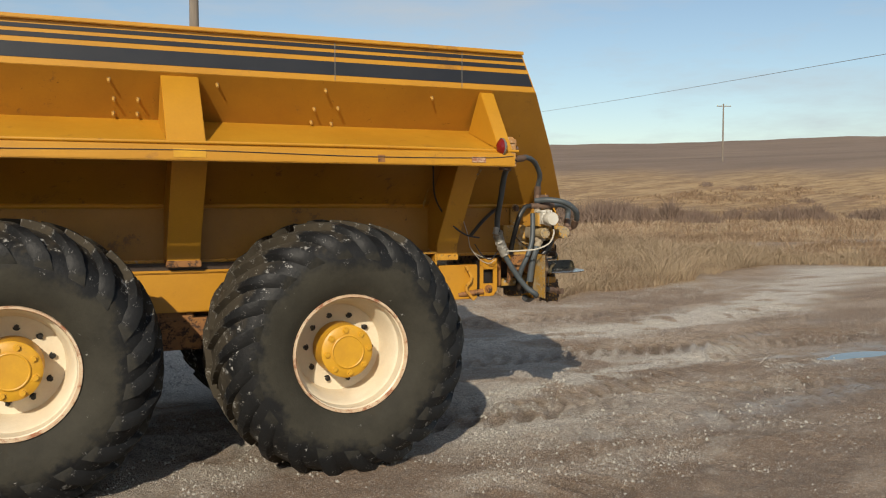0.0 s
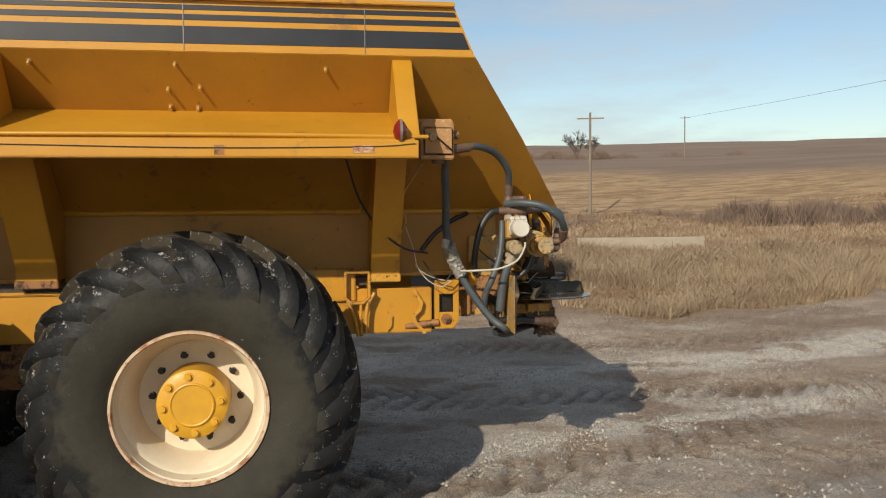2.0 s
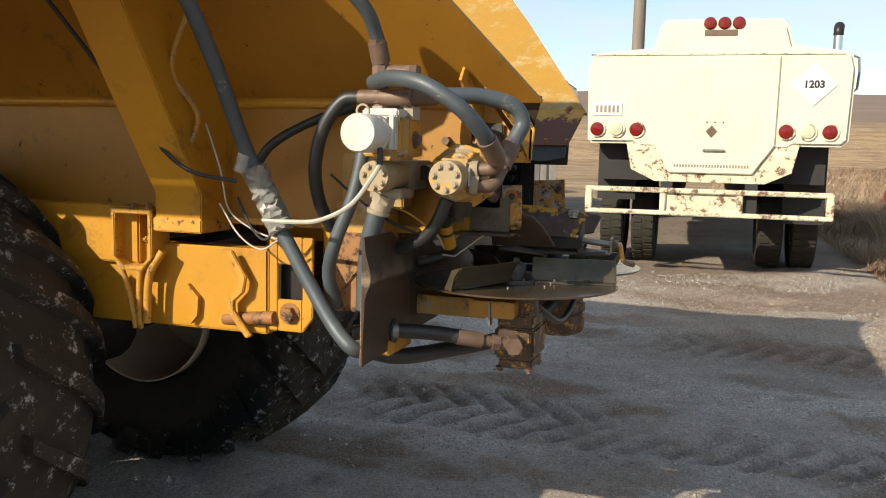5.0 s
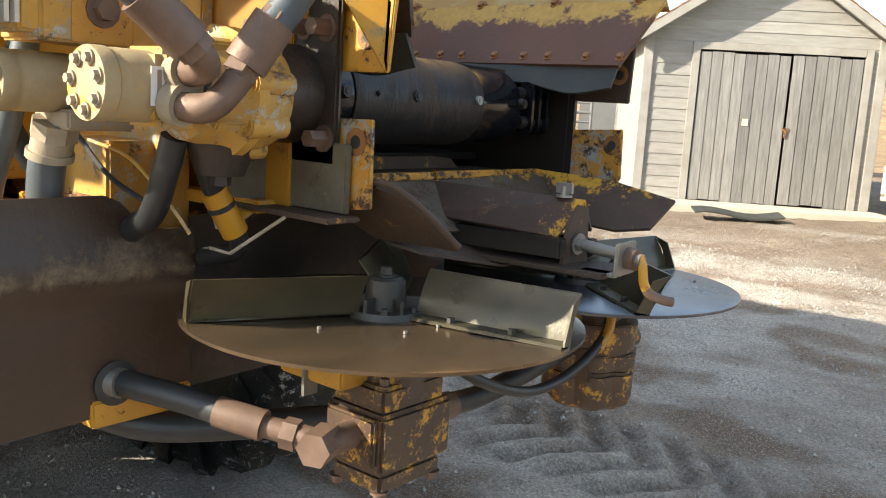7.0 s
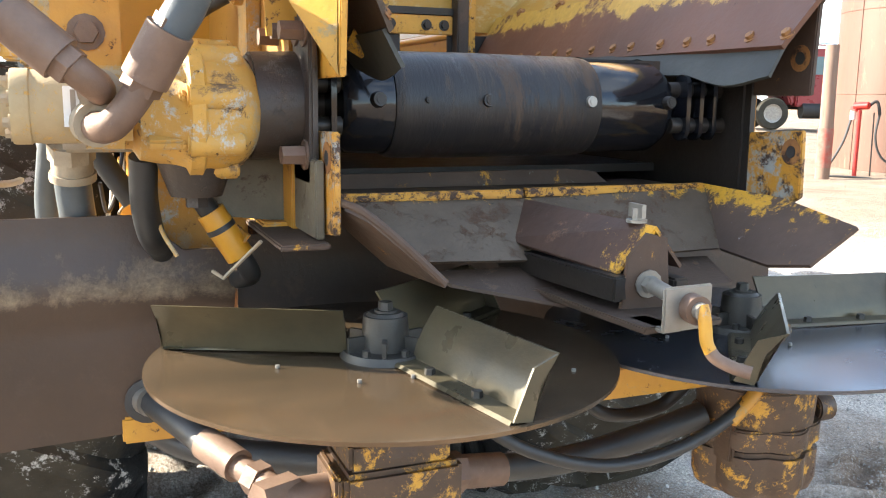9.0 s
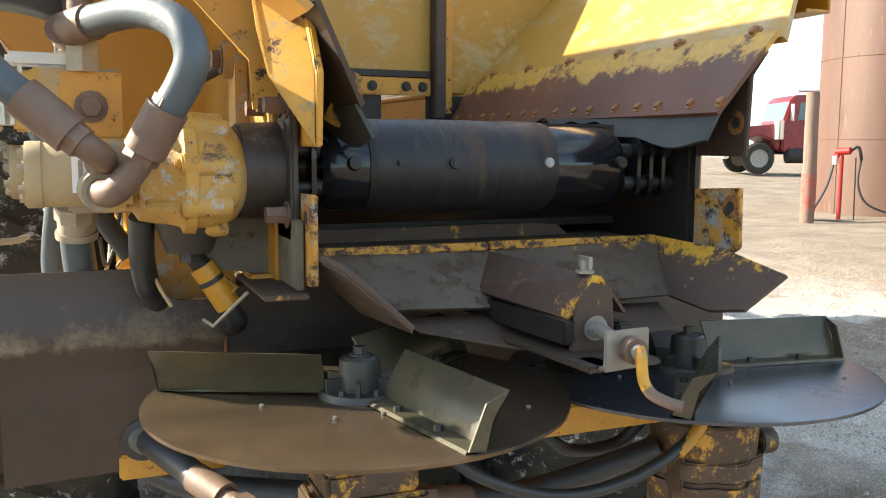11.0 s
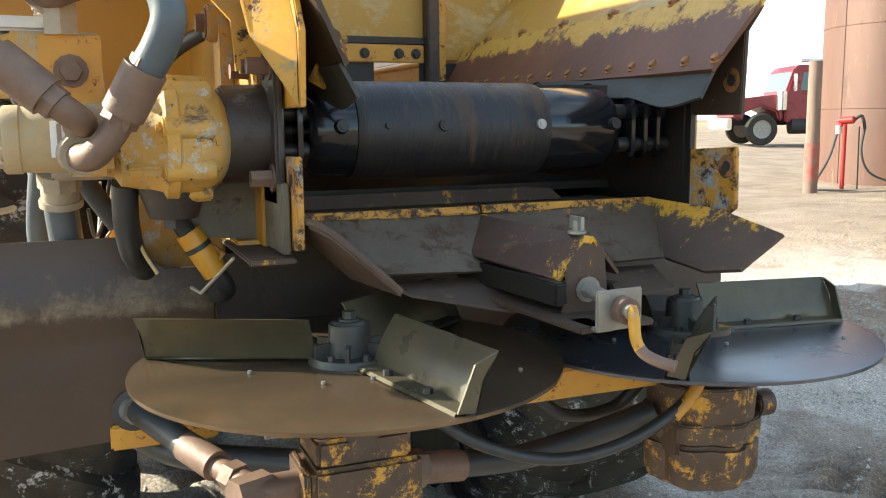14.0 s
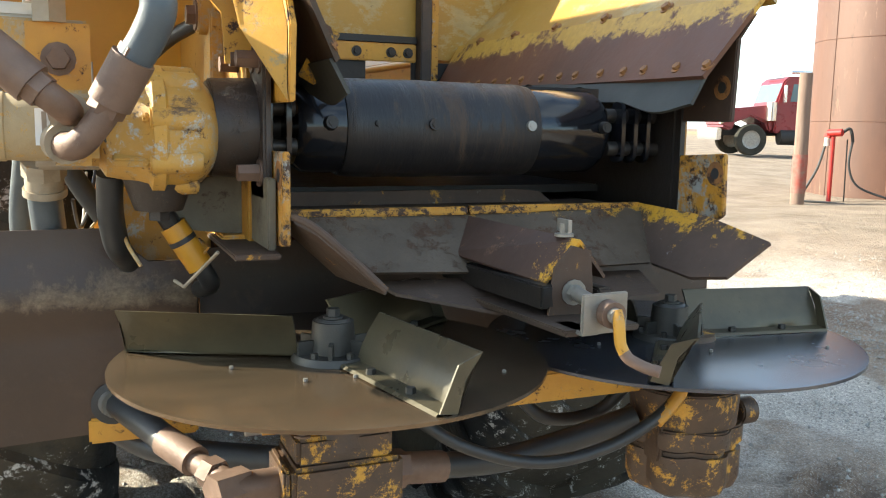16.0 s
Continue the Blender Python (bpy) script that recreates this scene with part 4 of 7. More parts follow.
def tail_bracket(pts, y, mat, holes=(), label=""):
    s = Shape().plate([(x, y - 0.005, z) for x, z in pts], (0, 0.010, 0))
    ob = part("tail_bracket", s, mat, spreader, label, bevel=0.002)
    for x, z in holes:
        h = Shape().cyl((x, y - 0.0062, z), (x, y - 0.0048, z), 0.010, n=14)
        part("bolt_hole", h, ink, ob)
        ring = Shape().cyl((x, y - 0.0058, z), (x, y - 0.0046, z), 0.021, n=14)
        part("rust_ring", ring, orange_bar, ob)
    return ob


tail_bracket([(2.0, 1.475), (2.132, 1.478), (2.134, 1.348), (2.02, 1.335), (1.80, 1.335), (1.80, 1.42)], -0.580, paint_half, [(2.103, 1.444)], "half-bare yellow tail bracket")
upper = tail_bracket([(2.005, 1.545), (2.155, 1.545), (2.165, 1.645), (2.12, 1.715), (1.98, 1.86), (1.90, 1.84), (2.0, 1.70)], -0.578, paint_worn, [(2.116, 1.596)], "sunlit yellow tail bracket")
part("bracket_flange", Shape().plate([(2.155, -0.583, 1.545), (2.158, -0.583, 1.64), (2.10, -0.583, 1.715), (1.97, -0.583, 1.862), (1.955, -0.640, 1.85), (2.075, -0.645, 1.705), (2.125, -0.640, 1.64)], (-0.006, 0, 0.004)), paint_worn, upper, bevel=0.0)
part("bracket_gusset", Shape().plate([(2.0, -0.584, 1.600), (2.0, -0.584, 1.735), (1.975, -0.70, 1.815), (1.975, -0.735, 1.775), (2.0, -0.645, 1.672), (2.0, -0.640, 1.600)], (0.008, 0, 0)), paint_worn, upper)
part("bracket_foot", Shape().box(1.86, 2.12, -0.65, -0.585, 1.328, 1.336), paint_flakes, spreader, bevel=0.002)
part("bracket_web", Shape().plate([(1.925, -0.590, 1.338), (1.925, -0.590, 1.45), (1.925, -0.66, 1.43), (1.925, -0.712, 1.388), (1.925, -0.690, 1.350)], (-0.007, 0, 0)).box(1.925, 2.10, -0.600, -0.588, 1.338, 1.44), olive_steel, spreader, "dull olive bracket web", bevel=0.002)
tail_bracket([(1.96, 1.468), (2.118, 1.478), (2.122, 1.372), (2.06, 1.335), (1.88, 1.335), (1.86, 1.45)], 0.184, paint_half, [(2.098, 1.443)], "flaking yellow tail bracket")
tail_bracket([(1.99, 1.532), (2.125, 1.532), (2.130, 1.67), (2.165, 1.708), (2.0, 1.70), (1.95, 1.62)], 0.186, paint_flakes, [(2.100, 1.590)], "dark rusted tail bracket")
part("shim_plate", Shape().box(1.86, 1.89, 0.20, 0.206, 1.43, 1.56), surface("faded_blue_paint", (0.10, 0.24, 0.31), (0.07, 0.17, 0.23), 14.0, 0.6), spreader, "faded blue shim plate")

# deflector tray with two wings and a ridge over the crank
tray = part("deflector_tray", Shape().plate([(1.95, -0.560, 1.372), (1.95, -0.222, 1.365), (1.95, 0.130, 1.379), (2.055, 0.085, 1.285), (2.055, -0.20, 1.282), (2.056, -0.486, 1.294)], (-0.005, 0, -0.004)), worn_steel, spreader, "worn grey deflector tray with yellow edges")
part("wing", Shape().plate([(1.95, -0.560, 1.373), (2.134, -0.568, 1.385), (2.165, -0.545, 1.372), (2.190, -0.505, 1.335), (2.209, -0.460, 1.292), (2.056, -0.486, 1.294)], (0.0, -0.003, -0.005)), near_wing_rust, tray)
part("wing_edge", Shape().tube([(1.955, -0.562, 1.377), (2.134, -0.570, 1.388), (2.165, -0.547, 1.375), (2.190, -0.507, 1.338), (2.209, -0.462, 1.293)], 0.0055, n=8, steps=4), paint_flakes, tray, "rusty rolled edge with yellow flakes")
part("wing", Shape().plate([(1.95, 0.130, 1.380), (2.12, 0.150, 1.372), (2.266, 0.153, 1.346), (2.250, 0.085, 1.292), (2.18, 0.072, 1.280), (2.055, 0.085, 1.285)], (0.0, 0.003, -0.005)), wing_flakes, tray)
part("rim_edge", Shape().box(1.938, 1.956, -0.56, -0.225, 1.366, 1.380).box(1.938, 1.956, -0.222, 0.13, 1.367, 1.381), paint_edge, tray, "chipped yellow top edge", bevel=0.003)
part("back_apron", Shape().plate([(2.03, -0.42, 1.272), (2.03, 0.08, 1.268), (2.12, 0.06, 1.243), (2.15, -0.26, 1.238), (2.08, -0.40, 1.262)], (0, 0, -0.005)), near_wing_rust, tray)
ridge = part("ridge_cover", Shape().plate([(1.949, -0.223, 1.364), (2.262, -0.190, 1.361), (2.236, -0.232, 1.297), (1.992, -0.278, 1.309)], (0.0, 0.003, -0.004)).plate([(1.949, -0.223, 1.364), (2.262, -0.190, 1.361), (2.250, -0.138, 1.305), (1.99, -0.17, 1.305)], (0.0, -0.003, -0.004)), ridge_flakes, spreader, "rusty folded ridge cover with yellow flakes")
part("wing_nut", Shape().cyl((2.221, -0.193, 1.361), (2.221, -0.193, 1.380), 0.007, n=8).box(2.205, 2.237, -0.196, -0.190, 1.368, 1.386).cyl((2.221, -0.193, 1.361), (2.221, -0.193, 1.365), 0.014), zinc, ridge)
part("slide_rail", Shape().box(1.96, 2.255, -0.262, -0.232, 1.262, 1.296, turn=(0, 0, 6)).box(1.96, 2.265, -0.170, -0.145, 1.258, 1.290, turn=(0, 0, 4)), dark_steel, spreader, bevel=0.003)
part("slide_base", Shape().box(1.98, 2.34, -0.275, -0.15, 1.243, 1.252, turn=(0, 0, 5)), rust_steel, spreader, bevel=0.002)
part("crank_upright", Shape().plate([(2.246, -0.232, 1.252), (2.250, -0.160, 1.252), (2.252, -0.170, 1.345), (2.252, -0.200, 1.352), (2.248, -0.225, 1.320)], (0.007, 0, 0)), paint_flakes, spreader)
crank = part("crank_screw", Shape().cyl((2.24, -0.194, 1.287), (2.385, -0.207, 1.276), 0.0105).bolt((2.258, -0.196, 1.285), (1, -0.08, -0.06), 0.013, 0.01), zinc, spreader, "dull zinc adjusting screw")
part("crank_bracket", Shape().box(2.352, 2.358, -0.245, -0.170, 1.248, 1.303, turn=(0, 0, 5)).box(2.29, 2.356, -0.245, -0.215, 1.246, 1.252, turn=(0, 0, 5)), zinc, crank, bevel=0.002)
part("crank_collar", Shape().cyl((2.358, -0.205, 1.277), (2.376, -0.206, 1.276), 0.018), fitting_rust, crank)
handle = part("crank_handle", Shape().tube([(2.380, -0.206, 1.284), (2.386, -0.205, 1.268), (2.390, -0.204, 1.243), (2.394, -0.200, 1.230)], 0.008), paint_worn, crank, "bent crank handle with worn yellow paint")
part("grip", Shape().tube([(2.3935, -0.2005, 1.231), (2.399, -0.194, 1.222), (2.412, -0.180, 1.214), (2.426, -0.166, 1.210)], 0.0082), fitting_rust, handle, "rust-brown bare grip")

# mud flap plate and back sheet
flap_shape, cols, levels = Shape(), 15, 22
for face in (0, 1):
    for i in range(cols):
        y = -1.014 + 0.350 * i / (cols - 1)
        top = float(np.interp(y, [-0.80, -0.742], [1.342, 1.286]))
        foot = float(np.interp(y, [-1.018, -0.80, -0.664], [0.992, 1.002, 1.020]))
        for k in range(levels):
            z = foot + (top - foot) * k / (levels - 1)
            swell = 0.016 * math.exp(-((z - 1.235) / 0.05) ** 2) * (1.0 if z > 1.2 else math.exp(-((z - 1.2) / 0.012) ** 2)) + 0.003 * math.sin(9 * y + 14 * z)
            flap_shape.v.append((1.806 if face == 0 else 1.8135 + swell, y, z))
for i in range(cols - 1):
    for k in range(levels - 1):
        a, b = i * levels + k, cols * levels + i * levels + k
        flap_shape.f += [(a, a + 1, a + levels + 1, a + levels), (b, b + levels, b + levels + 1, b + 1)]
outline = [i * levels for i in range(cols)] + [(cols - 1) * levels + k for k in range(1, levels)] + [i * levels + levels - 1 for i in range(cols - 2, -1, -1)] + [k for k in range(levels - 2, 0, -1)]
flap_shape.f += [(a, b, b + cols * levels, a + cols * levels) for a, b in zip(outline, outline[1:] + outline[:1])]
flap = part("flap_plate", flap_shape, flap_rust, spreader, "large rust-brown steel flap plate, paler along its crease")
part("flap_front_paint", Shape().plate([(1.8055, -1.008, 1.336), (1.8055, -0.802, 1.336), (1.8055, -0.742, 1.28), (1.8055, -0.668, 1.28), (1.8055, -0.668, 1.024), (1.8055, -0.80, 1.006), (1.8055, -1.014, 0.997)], (-0.0015, 0, 0)), paint_dirty, flap, "dusty yellow front face")
part("back_sheet", Shape().plate([(1.79, -0.655, 1.300), (1.79, 0.43, 1.365), (1.79, 0.43, 1.03), (1.79, -0.655, 1.01)], (0.006, 0, 0)), rust_steel, spreader)
part("sheet_corner", Shape().plate([(1.80, 0.21, 1.25), (1.99, 0.27, 1.25), (1.99, 0.27, 1.395), (1.80, 0.21, 1.385)], (0, 0.005, 0)), dark_steel, spreader)
part("hose_grommet", Shape().turned([(0.022, -0.004), (0.034, -0.004), (0.036, 0.010), (0.024, 0.012)], (1.812, -0.800, 1.052), "x", 20), hose_black, flap)

# spinner discs
DISCS = [(2.105, -0.507, 1.173, disc_steel, (178, 60, -56)), (2.110, 0.090, 1.159, disc_blue, (14, 134, 254))]
for cx, cy, Z, mat, angles in DISCS:
    s = Shape().turned([(0.0, 0.004), (0.15, 0.004), (0.304, 0.006), (0.313, 0.005), (0.313, 0.0), (0.303, -0.003), (0.0, -0.004)], (cx, cy, Z), "z", 96, closed=False)
    disc = part("spinner_disc", s, mat, spreader, "rust-brown steel spinner disc" if cy < YC else "blue-grey polished steel spinner disc")
    hubm = Shape().cyl((cx, cy, Z + 0.004), (cx, cy, Z + 0.014), 0.062, 0.058, 28).cyl((cx, cy, Z + 0.012), (cx, cy, Z + 0.060), 0.034, 0.030, 24).cyl((cx, cy, Z + 0.060), (cx, cy, Z + 0.064), 0.026, 0.022, 24)
    hubm.bolt((cx, cy, Z + 0.064), (0, 0, 1), 0.0105, 0.011)
    for k in range(6):
        a = radians(60 * k + 12)
        hubm.bolt((cx + 0.050 * math.cos(a), cy + 0.050 * math.sin(a), Z + 0.013), (0, 0, 1), 0.006, 0.006, False)
        hubm.box(cx + 0.030, cx + 0.056, cy - 0.003, cy + 0.003, Z + 0.010, Z + 0.034, turn=(0, 0, 60 * k + 40), at=(cx, cy, Z))
    part("hub", hubm, hub_steel, disc, "grey cast disc hub")
    # whitish pellets lying on the disc, built as tiny bolt heads
    marks = [(k * 2.399, 0.11 + 0.17 * ((k * 0.618) % 1)) for k in range(6)]
    bolts("rivet_and_pellet", [(cx + r * math.cos(a), cy + r * math.sin(a), Z + 0.0045) for a, r in marks], (0, 0, 1), 0.0032, 0.001, zinc, disc, False)
    right, ahead = Vector((0.378, 0.926, 0)), Vector((-0.926, 0.378, 0))
    for a in angles:
        out = math.cos(radians(a)) * right + math.sin(radians(a)) * ahead
        tan = Vector((-out.y, out.x, 0))
        c = Vector((cx, cy, Z + 0.005))
        up = Vector((0, 0, 1))
        v = Shape()
        a0, a1 = 0.050, 0.303
        n = 8
        # a folded foot and a face that is slightly cupped and leans back, as one sheet
        rows = []
        for k in range(n + 1):
            u = k / n
            base_pt = c + out * (a0 + (a1 - a0) * u)
            line = [base_pt - tan * (0.020 + 0.004 * u) + up * 0.001, base_pt + tan * 0.008 + up * 0.002]
            for h in (0.006, 0.024, 0.046, 0.071):
                line.append(base_pt + tan * (0.012 + 0.036 * (h / 0.071) ** 1.6 - 0.008 * u) + up * h)
            rows.append(line + [p + tan * 0.004 + up * (0.004 if i < 2 else 0.0) for i, p in enumerate(line)][::-1])
        w = len(rows[0])
        v.add([p for line in rows for p in line], [(k * w + i, k * w + (i + 1) % w, (k + 1) * w + (i + 1) % w, (k + 1) * w + i) for k in range(n) for i in range(w)] + [tuple(range(w)), tuple(range(n * w, n * w + w))[::-1]])
        vane = part("vane", v, vane_steel, disc, "scoured angled steel vane")
        tip_pt = c + out * a1
        part("vane_end", Shape().plate([tip_pt + tan * 0.006, tip_pt + tan * 0.016 + up * 0.040, tip_pt + tan * 0.040 + up * 0.071, tip_pt + tan * 0.006 + up * 0.060, tip_pt - tan * 0.020 + up * 0.004], out * 0.003), vane_steel, disc)
        bolts("vane_bolt", [c + out * r - tan * 0.006 + up * 0.005 for r in (0.12, 0.22)], up, 0.007, 0.005, hub_steel, disc, False)

# spinner motors, cross beam and their hoses
part("spinner_beam", Shape().box(1.99, 2.13, -0.62, 0.24, 1.078, 1.128), paint_worn, spreader, bevel=0.004)
for y in (-0.55, 0.06):
    part("beam_arm", Shape().box(1.60, 2.02, y, y + 0.10, 1.06, 1.12), paint_dirty, spreader, bevel=0.004)
for cx, cy, big in ((2.125, -0.509, True), (2.125, 0.118, False)):
    m = Shape().box(cx - 0.062, cx + 0.062, cy - 0.078, cy + 0.085, 0.950, 1.045)
    if not big:
        lobes = [radians(6 * k) for k in range(60)]
        ring = [((0.086 + 0.013 * abs(math.cos(3.5 * a))) * math.cos(a), (0.086 + 0.013 * abs(math.cos(3.5 * a))) * math.sin(a)) for a in lobes]
        m, rows = Shape(), ((0.72, 0.900), (0.93, 0.912), (1.0, 0.930), (1.0, 0.985))
        for k, z in rows:
            m.v += [(cx + k * x, cy + k * y, z) for x, y in ring]
        m.f += [(60 * r + i, 60 * r + (i + 1) % 60, 60 * r + 60 + (i + 1) % 60, 60 * r + 60 + i) for r in range(3) for i in range(60)] + [tuple(range(60)), tuple(range(180, 240))]
    motor = part("spinner_motor", m, motor_paint, spreader, "oily yellow spinner motor with rust", bevel=0.007)
    if big:
        part("end_cover", Shape().box(cx - 0.050, cx + 0.055, cy - 0.070, cy + 0.070, 0.918, 0.950), motor_paint, motor, bevel=0.006)
        part("top_cover", Shape().box(cx - 0.055, cx + 0.055, cy - 0.070, cy + 0.070, 1.043, 1.085), motor_paint, motor, bevel=0.006)
    else:
        part("motor_body", Shape().plate([(cx + 1.02 * x, cy + 1.02 * y, 0.989) for x, y in ring], (0, 0, 0.034)).cyl((cx, cy, 1.02), (cx, cy, 1.085), 0.090, 0.094, 40).cyl((cx + 0.03, cy + 0.09, 1.03), (cx + 0.03, cy + 0.125, 1.03), 0.024, n=16), motor_paint, motor, bevel=0.003)
    part("motor_flange", Shape().cyl((cx, cy, 1.06), (cx, cy, 1.172), 0.060, 0.046, 24), motor_paint, motor)
    corners = ((-0.045, -0.06), (0.045, -0.06), (-0.045, 0.06), (0.045, 0.06))
    bolts("motor_bolt", [(cx + dx, cy + dy, 0.921) for dx, dy in corners], (0, 0, -1), 0.010, 0.010, fitting_rust, motor)
    bolts("motor_bolt", [(cx + dx, cy + dy, 1.086) for dx, dy in corners], (0, 0, 1), 0.008, 0.010, fitting_rust, motor)
    part("port_plate", Shape().box(cx - 0.050, cx + 0.052, cy - 0.088, cy - 0.076, 0.965, 1.040), motor_paint, motor, bevel=0.004)
part("lubricator_tab", Shape().box(2.052, 2.058, -0.628, -0.60, 1.055, 1.125), zinc, spreader)
low = part("spinner_hose", Shape().tube([(1.70, -0.83, 1.040), (1.76, -0.81, 1.050), (1.86, -0.785, 1.052), (1.94, -0.755, 1.046), (2.00, -0.73, 1.036)], 0.0215), hose_black, spreader, "black spinner hose through the flap plate")
part("hose_crimp", Shape().cyl((1.99, -0.735, 1.038), (2.055, -0.700, 1.025), 0.0235).cyl((2.055, -0.700, 1.025), (2.085, -0.684, 1.020), 0.017), fitting_rust, low)
part("hose_sleeve", Shape().cyl((1.808, -0.806, 1.053), (1.832, -0.797, 1.0535), 0.0235), zinc, low)
part("hose_nut", Shape().cyl((2.082, -0.686, 1.020), (2.102, -0.675, 1.017), 0.024, n=6).cyl((2.10, -0.676, 1.017), (2.13, -0.662, 1.013), 0.019).cyl((2.130, -0.640, 1.012), (2.150, -0.690, 1.012), 0.027, n=6).cyl((2.14, -0.66, 1.012), (2.13, -0.58, 1.008), 0.022), fitting_rust, low)
back = part("cross_hose", Shape().tube([(2.12, -0.42, 1.0), (2.10, -0.34, 0.985), (2.09, -0.22, 0.975), (2.10, -0.10, 0.995), (2.12, 0.02, 1.03)], 0.021), hose_black, spreader, "black hose between the spinner motors")
part("hose_crimp", Shape().cyl((2.125, -0.44, 1.003), (2.105, -0.33, 0.985), 0.025, n=14).cyl((2.125, -0.44, 1.003), (2.118, -0.40, 0.997), 0.030, n=6), fitting_rust, back)
part("drain_hose", Shape().tube([(2.15, -0.40, 1.09), (2.18, -0.32, 1.04), (2.19, -0.20, 1.005), (2.20, -0.08, 1.02), (2.205, 0.02, 1.07), (2.19, 0.07, 1.12)], 0.010), hose_black, spreader, "thin black drain hose")
part("drain_end", Shape().tube([(2.206, 0.0, 1.052), (2.204, 0.04, 1.085), (2.19, 0.07, 1.12)], 0.0115), paint_worn, spreader, "drain hose end with worn yellow paint")
part("loop_hose", Shape().tube([(1.98, -0.13, 1.04), (2.0, -0.08, 1.0), (2.0, 0.02, 1.0), (2.02, 0.07, 1.05)], 0.012), hose_black, spreader)
part("return_hose", Shape().tube([(1.74, -0.80, 0.985), (1.82, -0.72, 0.960), (1.95, -0.55, 0.965), (2.08, -0.44, 0.985)], 0.025), hose_black, spreader)
part("hose_hanger", Shape().box(1.78, 1.822, -0.84, -0.665, 0.985, 1.028), paint_worn, spreader, bevel=0.004)

# belt drive: gearbox, motors, valve block, filter cap
GB = (1.995, -0.73, 1.503)
gearbox = part("gearbox", Shape().turned([(0.0, -0.850), (0.048, -0.850), (0.052, -0.815), (0.066, -0.806), (0.072, -0.775), (0.082, -0.752), (0.090, -0.747), (0.091, -0.731), (0.084, -0.727), (0.082, -0.700), (0.074, -0.676), (0.052, -0.658), (0.0, -0.655)], (GB[0], 0, GB[2]), "y", 48, closed=False), paint_dirty, spreader, "dirty yellow cast gearbox")
for k in range(8):
    a = radians(45 * k + 12)
    u, w = math.cos(a), math.sin(a)
    part("gearbox_lug", Shape().cyl((GB[0] + 0.076 * u, -0.752, GB[2] + 0.076 * w), (GB[0] + 0.076 * u, -0.682, GB[2] + 0.076 * w), 0.0185, 0.0165, 14).bolt((GB[0] + 0.079 * u, -0.752, GB[2] + 0.079 * w), (0, -1, 0), 0.009, 0.006, False), paint_dirty, gearbox, bevel=0.003)
    if k % 2:
        part("gearbox_rib", Shape().box(-0.007, 0.007, -0.80, -0.752, 0.055, 0.082, turn=(0, -90 + math.degrees(-a) + 180, 0), at=(0, -0.77, 0)), paint_dirty, gearbox, bevel=0.003).location = (GB[0], 0, GB[2])
part("gearbox_foot", Shape().cyl((GB[0] - 0.01, -0.735, GB[2] - 0.07), (GB[0] - 0.01, -0.735, GB[2] - 0.115), 0.050, 0.034, 20).cyl((GB[0] - 0.01, -0.735, GB[2] - 0.11), (GB[0] - 0.01, -0.735, GB[2] - 0.13), 0.016, n=6), greasy_rust, gearbox)
part("bearing_flange", Shape().cyl((1.975, -0.665, 1.508), (1.975, -0.590, 1.508), 0.072, 0.075, 28).box(1.875, 2.075, -0.600, -0.588, 1.405, 1.66), greasy_rust, spreader, "greasy rusted bearing flange", bevel=0.004)
bolts("flange_bolt", [(1.98 + dx, -0.600, 1.52 + dz) for dx, dz in ((-0.075, 0.085), (0.07, 0.085), (-0.075, -0.075), (0.07, -0.075), (0.02, 0.088))], (0, -1, 0), 0.014, 0.03, fitting_rust, spreader)


def hydraulic_motor(name, x, z, y0, y1, r, label):
    s = Shape().turned([(0.0, y0), (r * 1.0, y0), (r * 1.02, y0 + 0.003), (r * 1.02, y0 + 0.020), (r * 0.985, y0 + 0.022), (r * 0.985, y0 + 0.030), (r, y0 + 0.032), (r, y0 + 0.10), (r * 0.9, y0 + 0.105), (r * 0.9, y1), (0.0, y1)], (x, 0, z), "y", 36, closed=False)
    ob = part(name, s, paint_pale, spreader, label)
    ring = [2 * math.pi * k / 7 + 0.3 for k in range(7)]
    bolts("face_bolt", [(x + r * 0.72 * math.cos(a), y0, z + r * 0.72 * math.sin(a)) for a in ring], (0, -1, 0), r * 0.15, 0.006, fitting_pale, ob)
    return ob


m2 = hydraulic_motor("belt_motor", 2.012, 1.505, -0.950, -0.80, 0.045, "dusty pale hydraulic motor with bolted face")
part("motor_body", Shape().box(1.965, 2.058, -0.880, -0.815, 1.455, 1.555), paint_dirty, m2, bevel=0.010)
part("rating_plate", Shape().box(2.0585, 2.060, -0.892, -0.862, 1.482, 1.530), placard, m2, "pale rating plate")
part("plate_text", Shape().box(2.060, 2.0604, -0.884, -0.878, 1.486, 1.526).box(2.060, 2.0604, -0.874, -0.868, 1.490, 1.522), ink_faded, m2)
m1 = hydraulic_motor("pump_motor", 1.822, 1.503, -0.980, -0.80, 0.041, "dusty pale hydraulic motor with bolted face")
part("motor_mount", Shape().box(1.775, 1.872, -0.90, -0.80, 1.440, 1.468).box(1.79, 1.86, -0.80, -0.62, 1.46, 1.545), fitting_pale, m1, bevel=0.004)
block = part("valve_block", Shape().box(1.775, 1.892, -0.945, -0.818, 1.556, 1.660).box(1.80, 1.886, -0.97, -0.94, 1.565, 1.655), paint_dirty, spreader, "yellow hydraulic valve block", bevel=0.004)
part("block_face", Shape().box(1.8925, 1.894, -0.905, -0.818, 1.558, 1.655), paint_worn, block)
part("block_plug", Shape().bolt((1.894, -0.862, 1.603), (1, 0, 0), 0.017, 0.012), fitting_rust, block)
